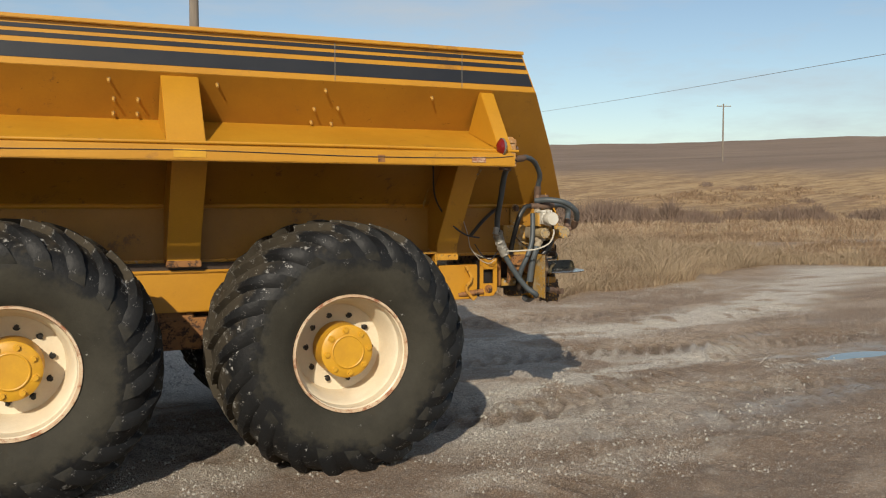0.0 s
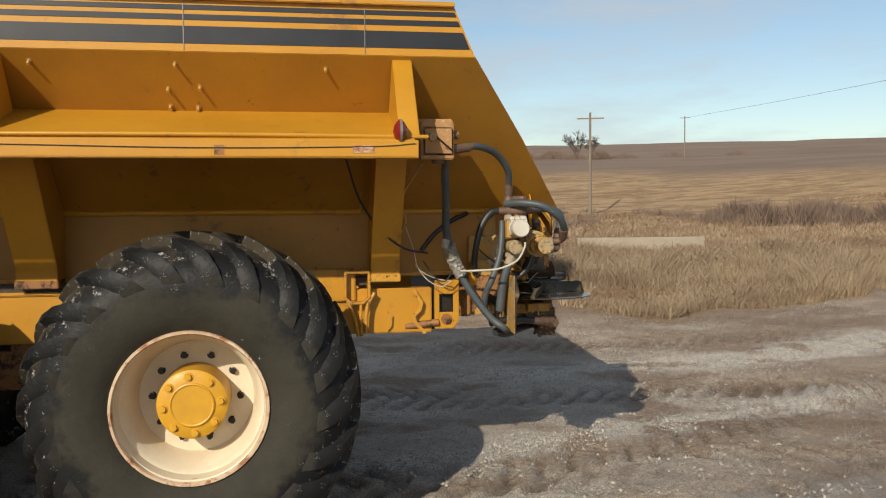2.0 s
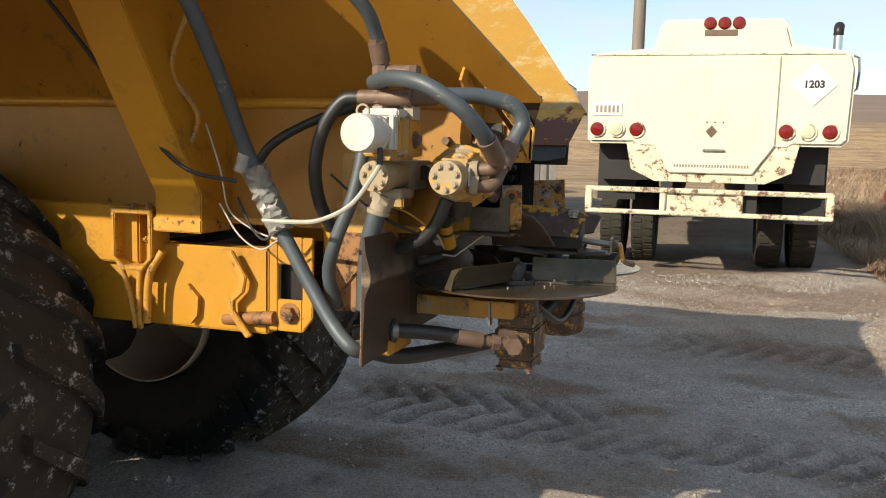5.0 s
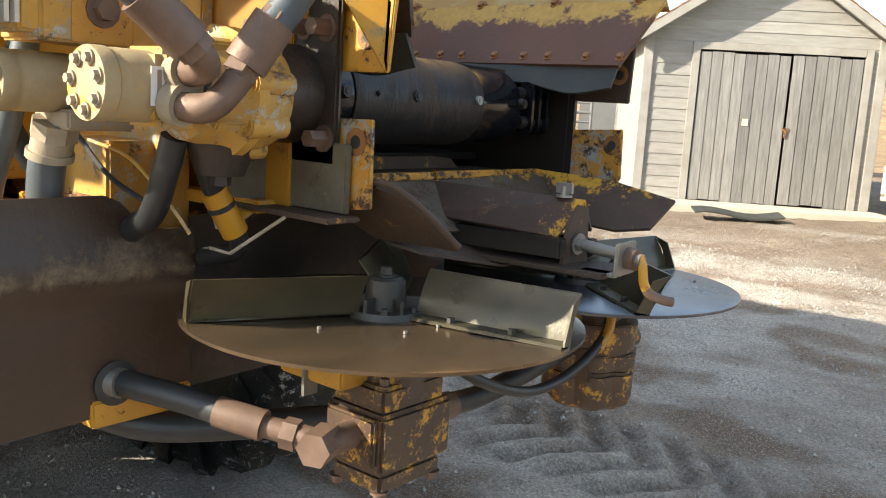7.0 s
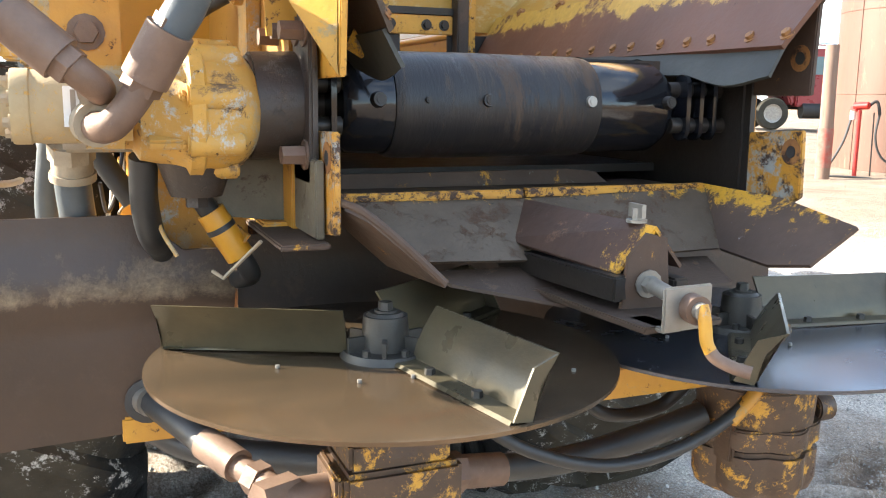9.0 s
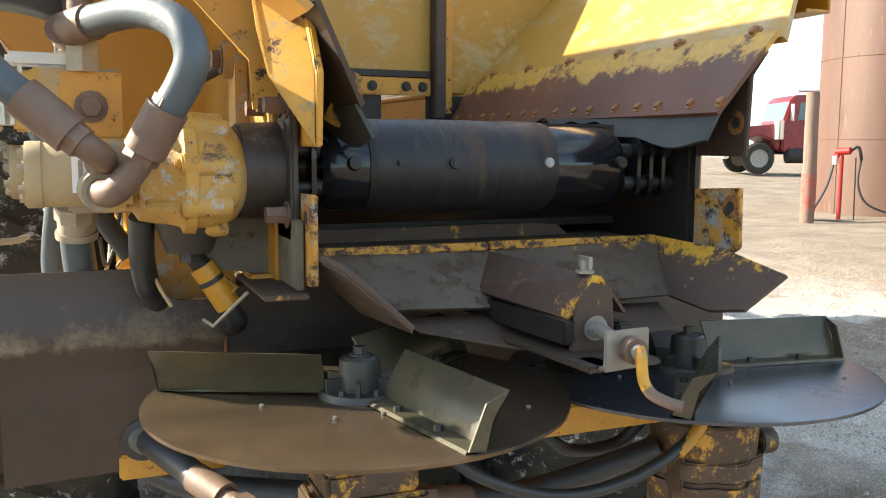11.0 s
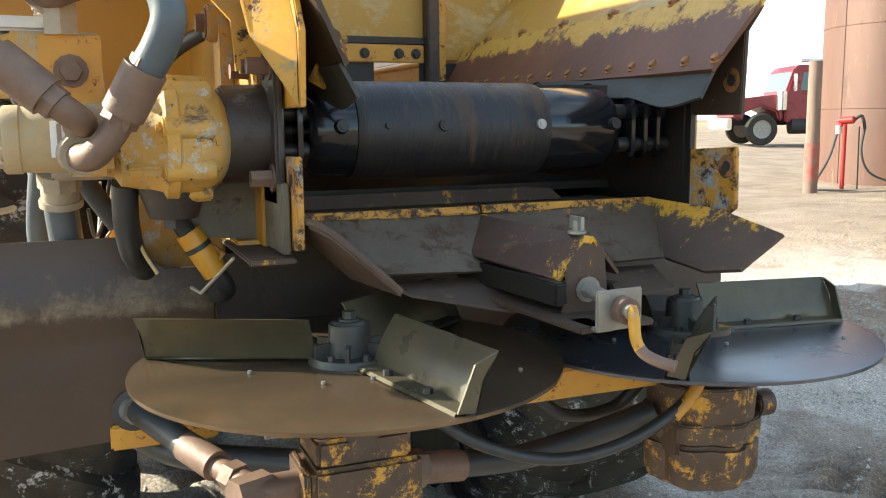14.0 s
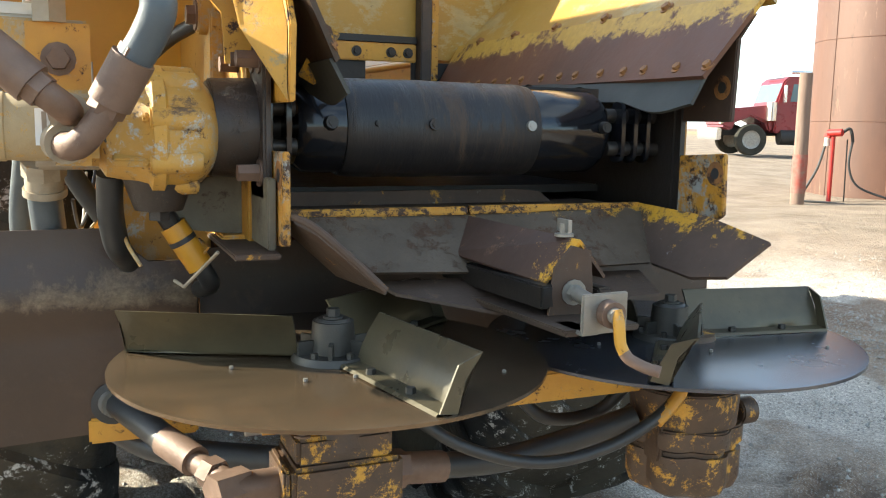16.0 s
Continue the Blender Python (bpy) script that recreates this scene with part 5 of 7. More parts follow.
cap = part("filter_cap", Shape().turned([(0.0, -1.095), (0.046, -1.095), (0.050, -1.088), (0.050, -1.02), (0.046, -1.012), (0.046, -1.006), (0.050, -1.003), (0.050, -0.99), (0.0, -0.99)], (1.825, 0, 1.615), "y", 36, closed=False).box(1.79, 1.86, -0.99, -0.94, 1.575, 1.66), white_plastic, spreader, "dusty white round filter cap")
for k in range(4):
    part("cooling_fin", Shape().box(1.872, 1.884, -1.0 + 0.013 * k, -0.994 + 0.013 * k, 1.575, 1.665), white_plastic, cap)
part("pull_ring", Shape().turned([(0.014, -0.0025), (0.019, -0.0025), (0.019, 0.0025), (0.014, 0.0025)], (1.815, -1.04, 1.672), "y", 18), fitting_pale, cap)
part("cap_strain_relief", Shape().tube([(1.86, -1.03, 1.578), (1.862, -1.032, 1.555), (1.862, -1.034, 1.535)], 0.008, n=8), hose_black, cap)
part("block_cover", Shape().box(1.785, 1.885, -0.98, -0.89, 1.660, 1.682, turn=(0, 0, 4)), white_plastic, block, bevel=0.005)

# pipe tees above the block
tee = part("pipe_tee", Shape().cyl((1.80, -0.885, 1.655), (1.80, -0.885, 1.82), 0.021).cyl((1.74, -0.888, 1.715), (1.90, -0.90, 1.715), 0.022).cyl((1.79, -0.885, 1.785), (1.90, -0.872, 1.785), 0.019).cyl((1.885, -0.872, 1.77), (1.885, -0.872, 1.70), 0.019).cyl((1.80, -0.885, 1.70), (1.80, -0.885, 1.735), 0.028, n=8).cyl((1.80, -0.885, 1.77), (1.80, -0.885, 1.80), 0.026, n=8).cyl((1.885, -0.872, 1.77), (1.885, -0.872, 1.80), 0.026, n=8), fitting_rust, spreader, "rusty hydraulic pipe tees")
part("pipe_nut", Shape().cyl((1.80, -0.885, 1.662), (1.80, -0.885, 1.692), 0.026, n=6), fitting_pale, tee)
part("pipe_nut", Shape().cyl((1.885, -0.872, 1.655), (1.885, -0.872, 1.70), 0.026, n=6), fitting_pale, tee)


def hose(name, pts, r, mat, label, crimps=()):
    ob = part(name, Shape().tube(pts, r, n=14, steps=8), mat, spreader, label)
    for a, b, k in crimps:
        a, b = Vector(a), Vector(b)
        part("hose_crimp", Shape().cyl(a, b, k, n=18).cyl(a - (b - a) * 0.18, a, k * 0.82, n=6).cyl(b, b + (b - a) * 0.22, k * 0.86, n=6), fitting_rust, ob)
    return ob


# loop from the tee round to the belt motor
hose("pressure_hose", [(1.90, -0.880, 1.718), (1.98, -0.842, 1.724), (2.07, -0.795, 1.724), (2.145, -0.757, 1.700), (2.166, -0.745, 1.658), (2.154, -0.757, 1.620), (2.140, -0.778, 1.585)], 0.0225, hose_grey, "grey hydraulic hose loop with rusty end fittings",
     [((2.143, -0.774, 1.594), (2.124, -0.803, 1.538), 0.028), ((1.88, -0.892, 1.716), (1.95, -0.856, 1.722), 0.027)])
part("elbow", Shape().tube([(2.126, -0.80, 1.540), (2.121, -0.818, 1.512), (2.112, -0.838, 1.488), (2.092, -0.852, 1.482), (2.050, -0.862, 1.487)], 0.0185, n=14), fitting_rust, spreader, "rusty pipe elbow")
part("elbow_collar", Shape().cyl((2.055, -0.861, 1.487), (2.076, -0.856, 1.485), 0.027), fitting_pale, spreader)
hose("return_loop", [(1.78, -0.89, 1.755), (1.86, -0.965, 1.762), (1.97, -1.015, 1.742), (2.065, -1.012, 1.685), (2.108, -0.975, 1.633), (2.125, -0.935, 1.598)], 0.0215, hose_grey, "grey return hose with rusty fittings",
     [((2.120, -0.945, 1.606), (2.134, -0.890, 1.558), 0.027)])
part("elbow", Shape().tube([(2.133, -0.893, 1.560), (2.132, -0.87, 1.542), (2.112, -0.855, 1.530), (2.06, -0.85, 1.524)], 0.0185, n=14), fitting_rust, spreader)
part("elbow_collar", Shape().cyl((2.055, -0.85, 1.523), (2.078, -0.851, 1.525), 0.026), fitting_pale, spreader)

# hoses on the near side
hose("supply_hose", [(1.44, -1.23, 2.058), (1.55, -1.17, 2.075), (1.68, -1.06, 2.045), (1.775, -0.97, 1.955), (1.795, -0.91, 1.88), (1.800, -0.888, 1.83)], 0.0195, hose_grey, "grey supply hose curving from the control box",
     [((1.42, -1.24, 2.056), (1.50, -1.205, 2.066), 0.025), ((1.795, -0.905, 1.862), (1.80, -0.886, 1.81), 0.026)])
hose("down_hose", [(1.37, -1.22, 2.0), (1.375, -1.15, 1.93), (1.395, -1.06, 1.78), (1.412, -0.965, 1.60), (1.455, -0.912, 1.45), (1.512, -0.905, 1.33), (1.600, -0.91, 1.19), (1.685, -0.93, 1.08), (1.75, -0.955, 1.03), (1.775, -0.92, 1.01)], 0.0215, hose_grey, "long grey hose patched with silver tape")
wrap = Shape().tube([(1.434, -0.936, 1.515), (1.455, -0.915, 1.45), (1.484, -0.909, 1.39), (1.511, -0.907, 1.335)], 0.036, n=14, steps=7)
rng = random.Random(4)
wrap.v = [tuple(a + rng.uniform(-0.006, 0.006) for a in p) for p in wrap.v]
part("tape_tail", Shape().cyl((1.402, -0.950, 1.50), (1.417, -0.945, 1.55), 0.022, 0.024, 12), tape, spreader)
part("tape_wrap", wrap, tape, spreader, "wad of wrinkled silver duct tape")
hose("tee_hose", [(1.745, -0.888, 1.715), (1.69, -0.895, 1.705), (1.635, -0.90, 1.63), (1.605, -0.89, 1.52), (1.60, -0.85, 1.42), (1.615, -0.80, 1.34)], 0.019, hose_black, "black hose dropping from the pipe tee")
hose("front_hose", [(1.76, -0.885, 1.655), (1.755, -0.90, 1.56), (1.735, -0.92, 1.44), (1.69, -0.93, 1.32), (1.655, -0.90, 1.22), (1.66, -0.85, 1.12)], 0.019, hose_grey, "grey hose behind the flap plate")
hose("suction_hose", [(1.82, -0.89, 1.445), (1.79, -0.89, 1.38), (1.765, -0.88, 1.28), (1.75, -0.86, 1.12)], 0.026, hose_grey, "thick grey suction hose")
part("pipe_wrap", Shape().cyl((1.82, -0.89, 1.45), (1.812, -0.89, 1.428), 0.033, n=8).cyl((1.812, -0.89, 1.430), (1.802, -0.89, 1.405), 0.029, n=14).cyl((1.802, -0.89, 1.408), (1.799, -0.89, 1.397), 0.033, n=18), fitting_pale, spreader, "dusty pipe union with clamp band")
hose("gear_hose", [(1.97, -0.80, 1.44), (1.945, -0.80, 1.38), (1.90, -0.79, 1.325), (1.83, -0.775, 1.295), (1.77, -0.76, 1.26), (1.74, -0.75, 1.20)], 0.019, hose_black, "black hose under the gearbox")
hose("clamped_hose", [(1.97, -0.745, 1.43), (1.945, -0.728, 1.385), (1.937, -0.70, 1.34), (1.94, -0.668, 1.288), (1.92, -0.655, 1.262), (1.84, -0.66, 1.24)], 0.015, hose_black, "thin black hose with yellow sleeve")
part("yellow_sleeve", Shape().cyl((1.937, -0.712, 1.360), (1.94, -0.672, 1.294), 0.0205), paint, spreader, "bright yellow hose sleeve")
part("sleeve_band", Shape().cyl((1.938, -0.700, 1.340), (1.938, -0.696, 1.333), 0.0215), hose_black, spreader)
part("foot_bracket", Shape().plate([(1.86, -0.665, 1.328), (1.97, -0.665, 1.328), (1.93, -0.68, 1.295), (1.90, -0.68, 1.295)], (0, 0.004, 0)), paint_half, spreader)
part("bracket_strut", Shape().tube([(2.04, -0.66, 1.33), (1.965, -0.70, 1.268), (1.93, -0.71, 1.272)], 0.0028, n=6, steps=1), fitting_pale, spreader)
hose("cross_feed", [(1.60, -0.62, 1.70), (1.50, -0.68, 1.66), (1.38, -0.74, 1.58), (1.30, -0.72, 1.48)], 0.014, hose_black, "thin black hose along the skirt")
wires = [([(1.862, -1.034, 1.535), (1.85, -1.06, 1.50), (1.80, -1.08, 1.43), (1.70, -1.06, 1.385), (1.58, -1.0, 1.372), (1.49, -0.98, 1.37)], 0.0062, wire_pale),
         ([(1.27, -0.98, 1.99), (1.16, -0.93, 1.80), (1.18, -0.86, 1.70), (1.19, -0.84, 1.65), (1.15, -0.83, 1.57)], 0.008, paint_dirty),
         ([(0.83, -1.1, 2.02), (0.92, -0.92, 1.78), (1.05, -0.88, 1.60), (1.18, -0.88, 1.50), (1.32, -0.84, 1.47)], 0.0065, cable_black),
         ([(1.19, -0.80, 1.64), (1.24, -0.80, 1.50), (1.27, -0.80, 1.38), (1.36, -0.80, 1.32), (1.45, -0.82, 1.30)], 0.003, wire_pale),
         ([(1.30, -0.80, 1.42), (1.36, -0.82, 1.33), (1.42, -0.84, 1.30), (1.47, -0.85, 1.36)], 0.004, cable_black),
         ([(1.25, -0.82, 1.40), (1.32, -0.83, 1.31), (1.40, -0.84, 1.27), (1.46, -0.84, 1.30)], 0.003, wire_pale),
         ([(1.62, -0.82, 1.50), (1.70, -0.80, 1.43), (1.80, -0.80, 1.37), (1.90, -0.78, 1.33)], 0.004, cable_black),
         ([(1.74, -0.80, 1.42), (1.84, -0.79, 1.40), (1.93, -0.78, 1.34), (1.95, -0.76, 1.30)], 0.003, paint_dirty),
         ([(2.03, -0.775, 1.55), (2.055, -0.80, 1.52), (2.06, -0.815, 1.505), (2.055, -0.80, 1.485), (2.05, -0.775, 1.505), (2.065, -0.76, 1.48)], 0.0025, ink)]
for pts, r, mat in wires:
    part("wire", Shape().tube(pts, r, n=7), mat, spreader)

boss = part("pivot_boss", Shape().cyl((1.74, -0.615, 1.695), (1.74, -0.645, 1.695), 0.032, n=20).box(1.70, 1.78, -0.628, -0.605, 1.50, 1.70), paint_dirty, spreader, bevel=0.003)
part("pivot_bolt", Shape().bolt((1.74, -0.645, 1.695), (0, -1, 0), 0.018, 0.014), fitting_rust, boss)
# control box and lamp on the rear corner
ctrl = part("control_box", Shape().box(1.22, 1.40, -1.30, -1.20, 1.995, 2.195).box(1.18, 1.40, -1.26, -1.19, 2.12, 2.215), box_rust, spreader, "rusty yellow hydraulic control box", bevel=0.006)
part("box_lid", Shape().box(1.235, 1.392, -1.312, -1.300, 2.02, 2.165), box_rust, ctrl, "rusted screwed lid", bevel=0.006)
part("lid_rod", Shape().cyl((1.29, -1.318, 2.125), (1.395, -1.318, 2.035), 0.005, n=8), dark_steel, ctrl)
part("box_dial", Shape().cyl((1.282, -1.312, 2.112), (1.282, -1.330, 2.112), 0.024, 0.020, 20), paint_dirty, ctrl, "round worn dial")
part("box_port", Shape().cyl((1.40, -1.24, 2.056), (1.44, -1.23, 2.058), 0.026, n=8).cyl((1.40, -1.24, 2.13), (1.435, -1.24, 2.13), 0.022, n=8).cyl((1.37, -1.22, 2.02), (1.37, -1.22, 1.97), 0.024, n=8).cyl((1.32, -1.25, 2.0), (1.32, -1.25, 1.975), 0.035, n=12), fitting_rust, ctrl)
part("box_knob", Shape().bolt((1.27, -1.30, 2.12), (0, -1, 0), 0.016, 0.02), fitting_rust, ctrl)
part("box_knob", Shape().bolt((1.36, -1.30, 2.06), (0, -1, 0), 0.012, 0.014), fitting_rust, ctrl)
lamp = part("marker_lamp", Shape().turned([(0.0, -0.036), (0.024, -0.031), (0.046, -0.018), (0.058, -0.005), (0.058, 0.005), (0.046, 0.018), (0.024, 0.031), (0.0, 0.036)], (1.06, -1.735, 2.105), "x", 28, closed=False), red_lens, spreader, "red double-sided marker lamp standing on the ledge")
part("lamp_band", Shape().turned([(0.056, -0.006), (0.060, -0.006), (0.060, 0.006), (0.056, 0.006)], (1.06, -1.735, 2.105), "x", 28), zinc, lamp, "dull grey seam band")
part("lamp_foot", Shape().cyl((1.06, -1.735, 2.03), (1.06, -1.735, 2.055), 0.012, n=10), white_plastic, lamp)
part("lamp_stem", Shape().cyl((1.145, -1.25, 2.12), (1.145, -1.24, 2.06), 0.008).cyl((1.02, -1.30, 2.085), (1.28, -1.24, 2.09), 0.012), paint, lamp)
part("corner_gusset", Shape().plate([(1.13, -1.30, 2.19), (1.13, -1.08, 2.25), (1.36, -1.00, 2.14), (1.30, -1.22, 2.12)], (0, 0, -0.008)), paint, spreader)

# frame beam and its fittings
part("frame_beam", Shape().box(FRONT, 1.36, -0.725, -0.640, 0.985, 1.255).box(FRONT, 0.92, -0.735, -0.62, 1.255, 1.275), paint, spreader, "yellow frame beam", bevel=0.006)
part("frame_rail", Shape().box(FRONT, 1.0, -0.700, -0.615, 1.275, 1.322), rust_steel, spreader)
part("frame_beam", Shape().box(FRONT, 1.36, mirror(-0.640), mirror(-0.725), 0.985, 1.255), paint, spreader, "yellow frame beam", bevel=0.006)
part("upper_channel", Shape().box(0.28, 0.90, -0.750, -0.660, 1.185, 1.372), paint, spreader, bevel=0.006)
end = part("end_plate", Shape().box(1.375, 1.405, -0.742, -0.728, 1.005, 1.30).box(1.49, 1.525, -0.742, -0.728, 1.05, 1.30).box(1.405, 1.49, -0.742, -0.728, 1.215, 1.30).box(1.405, 1.49, -0.742, -0.728, 1.005, 1.105).plate([(1.49, -0.742, 1.005), (1.49, -0.742, 1.05), (1.525, -0.742, 1.05)], (0, 0.014, 0)), paint, spreader, "slotted yellow end plate", bevel=0.003)
part("end_bolt", Shape().bolt((1.448, -0.742, 1.062), (0, -1, 0), 0.024, 0.02), orange_bar, end)
part("plate_back", Shape().box(1.36, 1.50, -0.70, -0.62, 1.0, 1.28), dark_steel, end)
part("pipe_stub", Shape().cyl((1.20, -0.71, 1.02), (1.40, -0.745, 1.045), 0.022, n=12), orange_bar, end)
clampb = part("clamp_bracket", Shape().box(0.83, 0.985, -0.80, -0.70, 1.352, 1.368).box(0.83, 0.845, -0.80, -0.70, 1.21, 1.36).box(0.97, 0.985, -0.80, -0.70, 1.21, 1.36).plate([(0.83, -0.80, 1.21), (0.845, -0.80, 1.21), (0.875, -0.80, 1.185), (0.94, -0.80, 1.185), (0.97, -0.80, 1.21), (0.985, -0.80, 1.21), (0.945, -0.80, 1.17), (0.87, -0.80, 1.17)], (0, 0.08, 0)), paint_worn, spreader, "yellow clamp bracket", bevel=0.003)
part("clamp_leg", Shape().tube([(0.85, -0.785, 1.19), (0.885, -0.785, 1.10), (0.905, -0.785, 1.02), (0.91, -0.78, 0.98)], 0.011, steps=4).tube([(0.93, -0.785, 1.17), (0.925, -0.785, 1.08), (0.93, -0.785, 0.98)], 0.010, steps=2).tube([(1.01, -0.775, 1.235), (0.965, -0.785, 1.15), (0.955, -0.785, 1.0)], 0.013, steps=4), paint_worn, clampb)
part("clamp_bolt", Shape().bolt((0.88, -0.75, 1.368), (0, 0, 1), 0.012, 0.012).bolt((0.94, -0.75, 1.368), (0, 0, 1), 0.012, 0.012), orange_bar, clampb)
part("bent_lever", Shape().plate([(1.235, -0.765, 1.245), (1.255, -0.765, 1.25), (1.305, -0.765, 1.17), (1.295, -0.765, 1.12), (1.262, -0.765, 1.09), (1.262, -0.765, 1.06), (1.325, -0.765, 0.985), (1.305, -0.765, 0.975), (1.238, -0.765, 1.055), (1.236, -0.765, 1.095), (1.275, -0.765, 1.135), (1.28, -0.765, 1.165)], (0, 0.016, 0)), paint_worn, spreader, "bent yellow lever bar", bevel=0.003)
part("small_lug", Shape().plate([(1.08, -0.745, 1.13), (1.12, -0.745, 1.09), (1.115, -0.745, 1.03), (1.09, -0.745, 1.0), (1.105, -0.745, 1.04), (1.105, -0.745, 1.085)], (0, 0.018, 0)), paint_worn, spreader)
part("pipe_collar", Shape().cyl((1.60, -0.77, 1.36), (1.605, -0.765, 1.27), 0.026).cyl((1.60, -0.77, 1.365), (1.60, -0.77, 1.345), 0.031), paint, spreader, "yellow pipe collar")
part("rear_crossmember", Shape().box(1.50, 1.62, -0.62, 0.22, 1.06, 1.30).plate([(1.60, -0.78, 1.33), (1.80, -0.80, 1.33), (1.80, -0.80, 1.16), (1.70, -0.79, 1.22), (1.60, -0.78, 1.10)], (0, 0.02, 0)), orange_bar, spreader, bevel=0.004)
part("yellow_mount", Shape().box(1.62, 1.76, -0.78, -0.63, 1.27, 1.42).box(1.60, 1.80, -0.70, -0.62, 1.40, 1.56), paint_dirty, spreader, bevel=0.005)
part("cross_frame", Shape().box(-3.2, -3.0, -0.65, 0.25, 1.0, 1.2).box(-1.05, -0.85, -0.65, 0.25, 0.9, 1.2).box(0.6, 0.8, -0.65, 0.25, 1.0, 1.2), rust_steel, spreader)
part("walking_beam", Shape().box(-1.9, 0.05, -0.70, -0.56, 0.72, 0.94).box(-1.05, -0.80, -0.68, -0.58, 0.9, 1.05), orange_bar, spreader, bevel=0.01)
part("walking_beam", Shape().box(-1.9, 0.05, mirror(-0.56), mirror(-0.70), 0.72, 0.94).box(-1.05, -0.80, mirror(-0.58), mirror(-0.68), 0.9, 1.05), orange_bar, spreader, bevel=0.01)


# wheels
def wheel_at(x, y_out, z, fl, turn):
    """fl 1: the dished face looks to -y."""
    R, W = 0.825, 0.98
    c = (0, 0, 0)
    rim = Shape().turned([(0.372, 0.0), (0.372, 0.018), (0.352, 0.03), (0.345, 0.10), (0.325, 0.12), (0.285, 0.315), (0.12, 0.325), (0.12, 0.345), (0.33, 0.335), (0.345, 0.5), (0.352, 0.9), (0.36, 0.9), (0.36, 0.03)], c, "y", 56)
    w = part("wheel", rim, rim_white, spreader, "cream dished wheel with rusty lip and yellow hub")
    part("rim_lip", Shape().turned([(0.355, 0.010), (0.362, -0.006), (0.374, -0.006), (0.378, 0.012), (0.366, 0.022)], c, "y", 56), rim_lip, w, "rust-stained rim lip")
    prof = [(0.372, 0.012), (0.40, -0.012), (0.46, -0.040), (0.56, -0.058), (0.64, -0.050), (0.71, -0.012), (0.755, 0.05), (0.785, 0.14), (0.795, 0.30), (0.80, 0.43), (0.795, 0.56), (0.785, 0.72), (0.755, 0.81), (0.70, 0.87), (0.60, 0.91), (0.46, 0.90), (0.372, 0.86)]
    part("tyre", Shape().turned(prof, c, "y", 72), tyre_rubber, w, "muddy black floater tyre")
    prl = [(0.615, -0.052), (0.665, -0.040), (0.71, -0.008), (0.755, 0.05), (0.785, 0.14), (0.795, 0.27), (0.80, 0.40)]
    rnd = random.Random(11 if fl == 1 else 12)
    for side in (0, 1):
        lug, me = Shape(), None
        for k in range(1):
            a0, hgt, rows = 0.0, 0.044, []
            for i, (r, h) in enumerate(prl):
                a = a0 + 0.055 * i ** 1.25
                hh = h if side == 0 else 0.86 - h
                half = (0.135 - 0.010 * i) / 2 * 0.82 / r
                tall = hgt * (0.25 + 0.75 * min(1, i / 2.0))
                outn = Vector((1, -0.55 * (1 if side == 0 else -1) * max(0, 1 - i / 3), 0)).normalized()
                ring = []
                for da, rr in ((-half, r - 0.012), (half, r - 0.012), (half * 0.72, r + tall * outn.x), (-half * 0.72, r + tall * outn.x)):
                    yy = hh + (tall * outn.y if rr > r else 0)
                    ring.append((rr * math.cos(a + da), yy, rr * math.sin(a + da)))
                rows.append(ring)
            fs = []
            for i in range(len(rows) - 1):
                fs += [(4 * i + j, 4 * i + (j + 1) % 4, 4 * i + 4 + (j + 1) % 4, 4 * i + 4 + j) for j in range(4)]
            fs += [(0, 1, 2, 3), tuple(4 * (len(rows) - 1) + j for j in (3, 2, 1, 0))]
            lug.add([p for ring in rows for p in ring], fs)
        for k in range(21):
            if me is None:
                ob = part("tread_lug", lug, tyre_rubber, w, sharp=60)
                me = ob.data
            else:
                ob = new("tread_lug", me)
                ob.parent = w
            ob.rotation_euler = (0, 2 * math.pi * (k + 0.5 * side) / 21 + rnd.uniform(-0.03, 0.03), 0)
            grow = 1 + rnd.uniform(-0.012, 0.008)
            ob.scale = (grow, 1, grow)
    hub = part("hub", Shape().turned([(0.0, 0.085), (0.10, 0.085), (0.105, 0.09), (0.155, 0.094), (0.170, 0.105), (0.172, 0.32), (0.0, 0.32)], c, "y", 44, closed=False).turned([(0.096, 0.083), (0.102, 0.080), (0.108, 0.083), (0.108, 0.095), (0.096, 0.095)], c, "y", 44), hub_yellow, w, "yellow wheel hub")
    bolts("hub_bolt", [(0.138 * math.cos(radians(45 * k + 14)), 0.093, 0.138 * math.sin(radians(45 * k + 14))) for k in range(8)], (0, -1, 0), 0.016, 0.013, hub_yellow, w)
    bolts("lug_nut", [(0.222 * math.cos(radians(36 * k + 6)), 0.322, 0.222 * math.sin(radians(36 * k + 6))) for k in range(10)], (0, -1, 0), 0.016, 0.028, dark_steel, w)
    w.location = (x, y_out, z)
    w.rotation_euler = (0, radians(turn), 0) if fl == 1 else (0, radians(turn), math.pi)
    return w


for x, z, turn in ((0.045, 0.785, 8), (-1.90, 0.80, 31)):
    wheel_at(x, -1.665, z, 1, turn)
    wheel_at(x, mirror(-1.665), z, -1, turn + 17)
    part("axle", Shape().cyl((x, -1.3, z), (x, mirror(-1.3), z), 0.09).cyl((x, -0.5, z), (x, 0.1, z), 0.19), dark_steel, spreader)


# ---- white tank truck ----
TX, TY = 2.47, 6.40
TZ = 0.335
truck = thing("tank_truck", "cream fuel tank truck seen from its rusty rear end", "tank truck", (TX, TY, TZ), 2.0)


def shell(poly, y0, y1):
    return Shape().plate([(x, y0, z) for x, z in poly], (0, y1 - y0, 0))


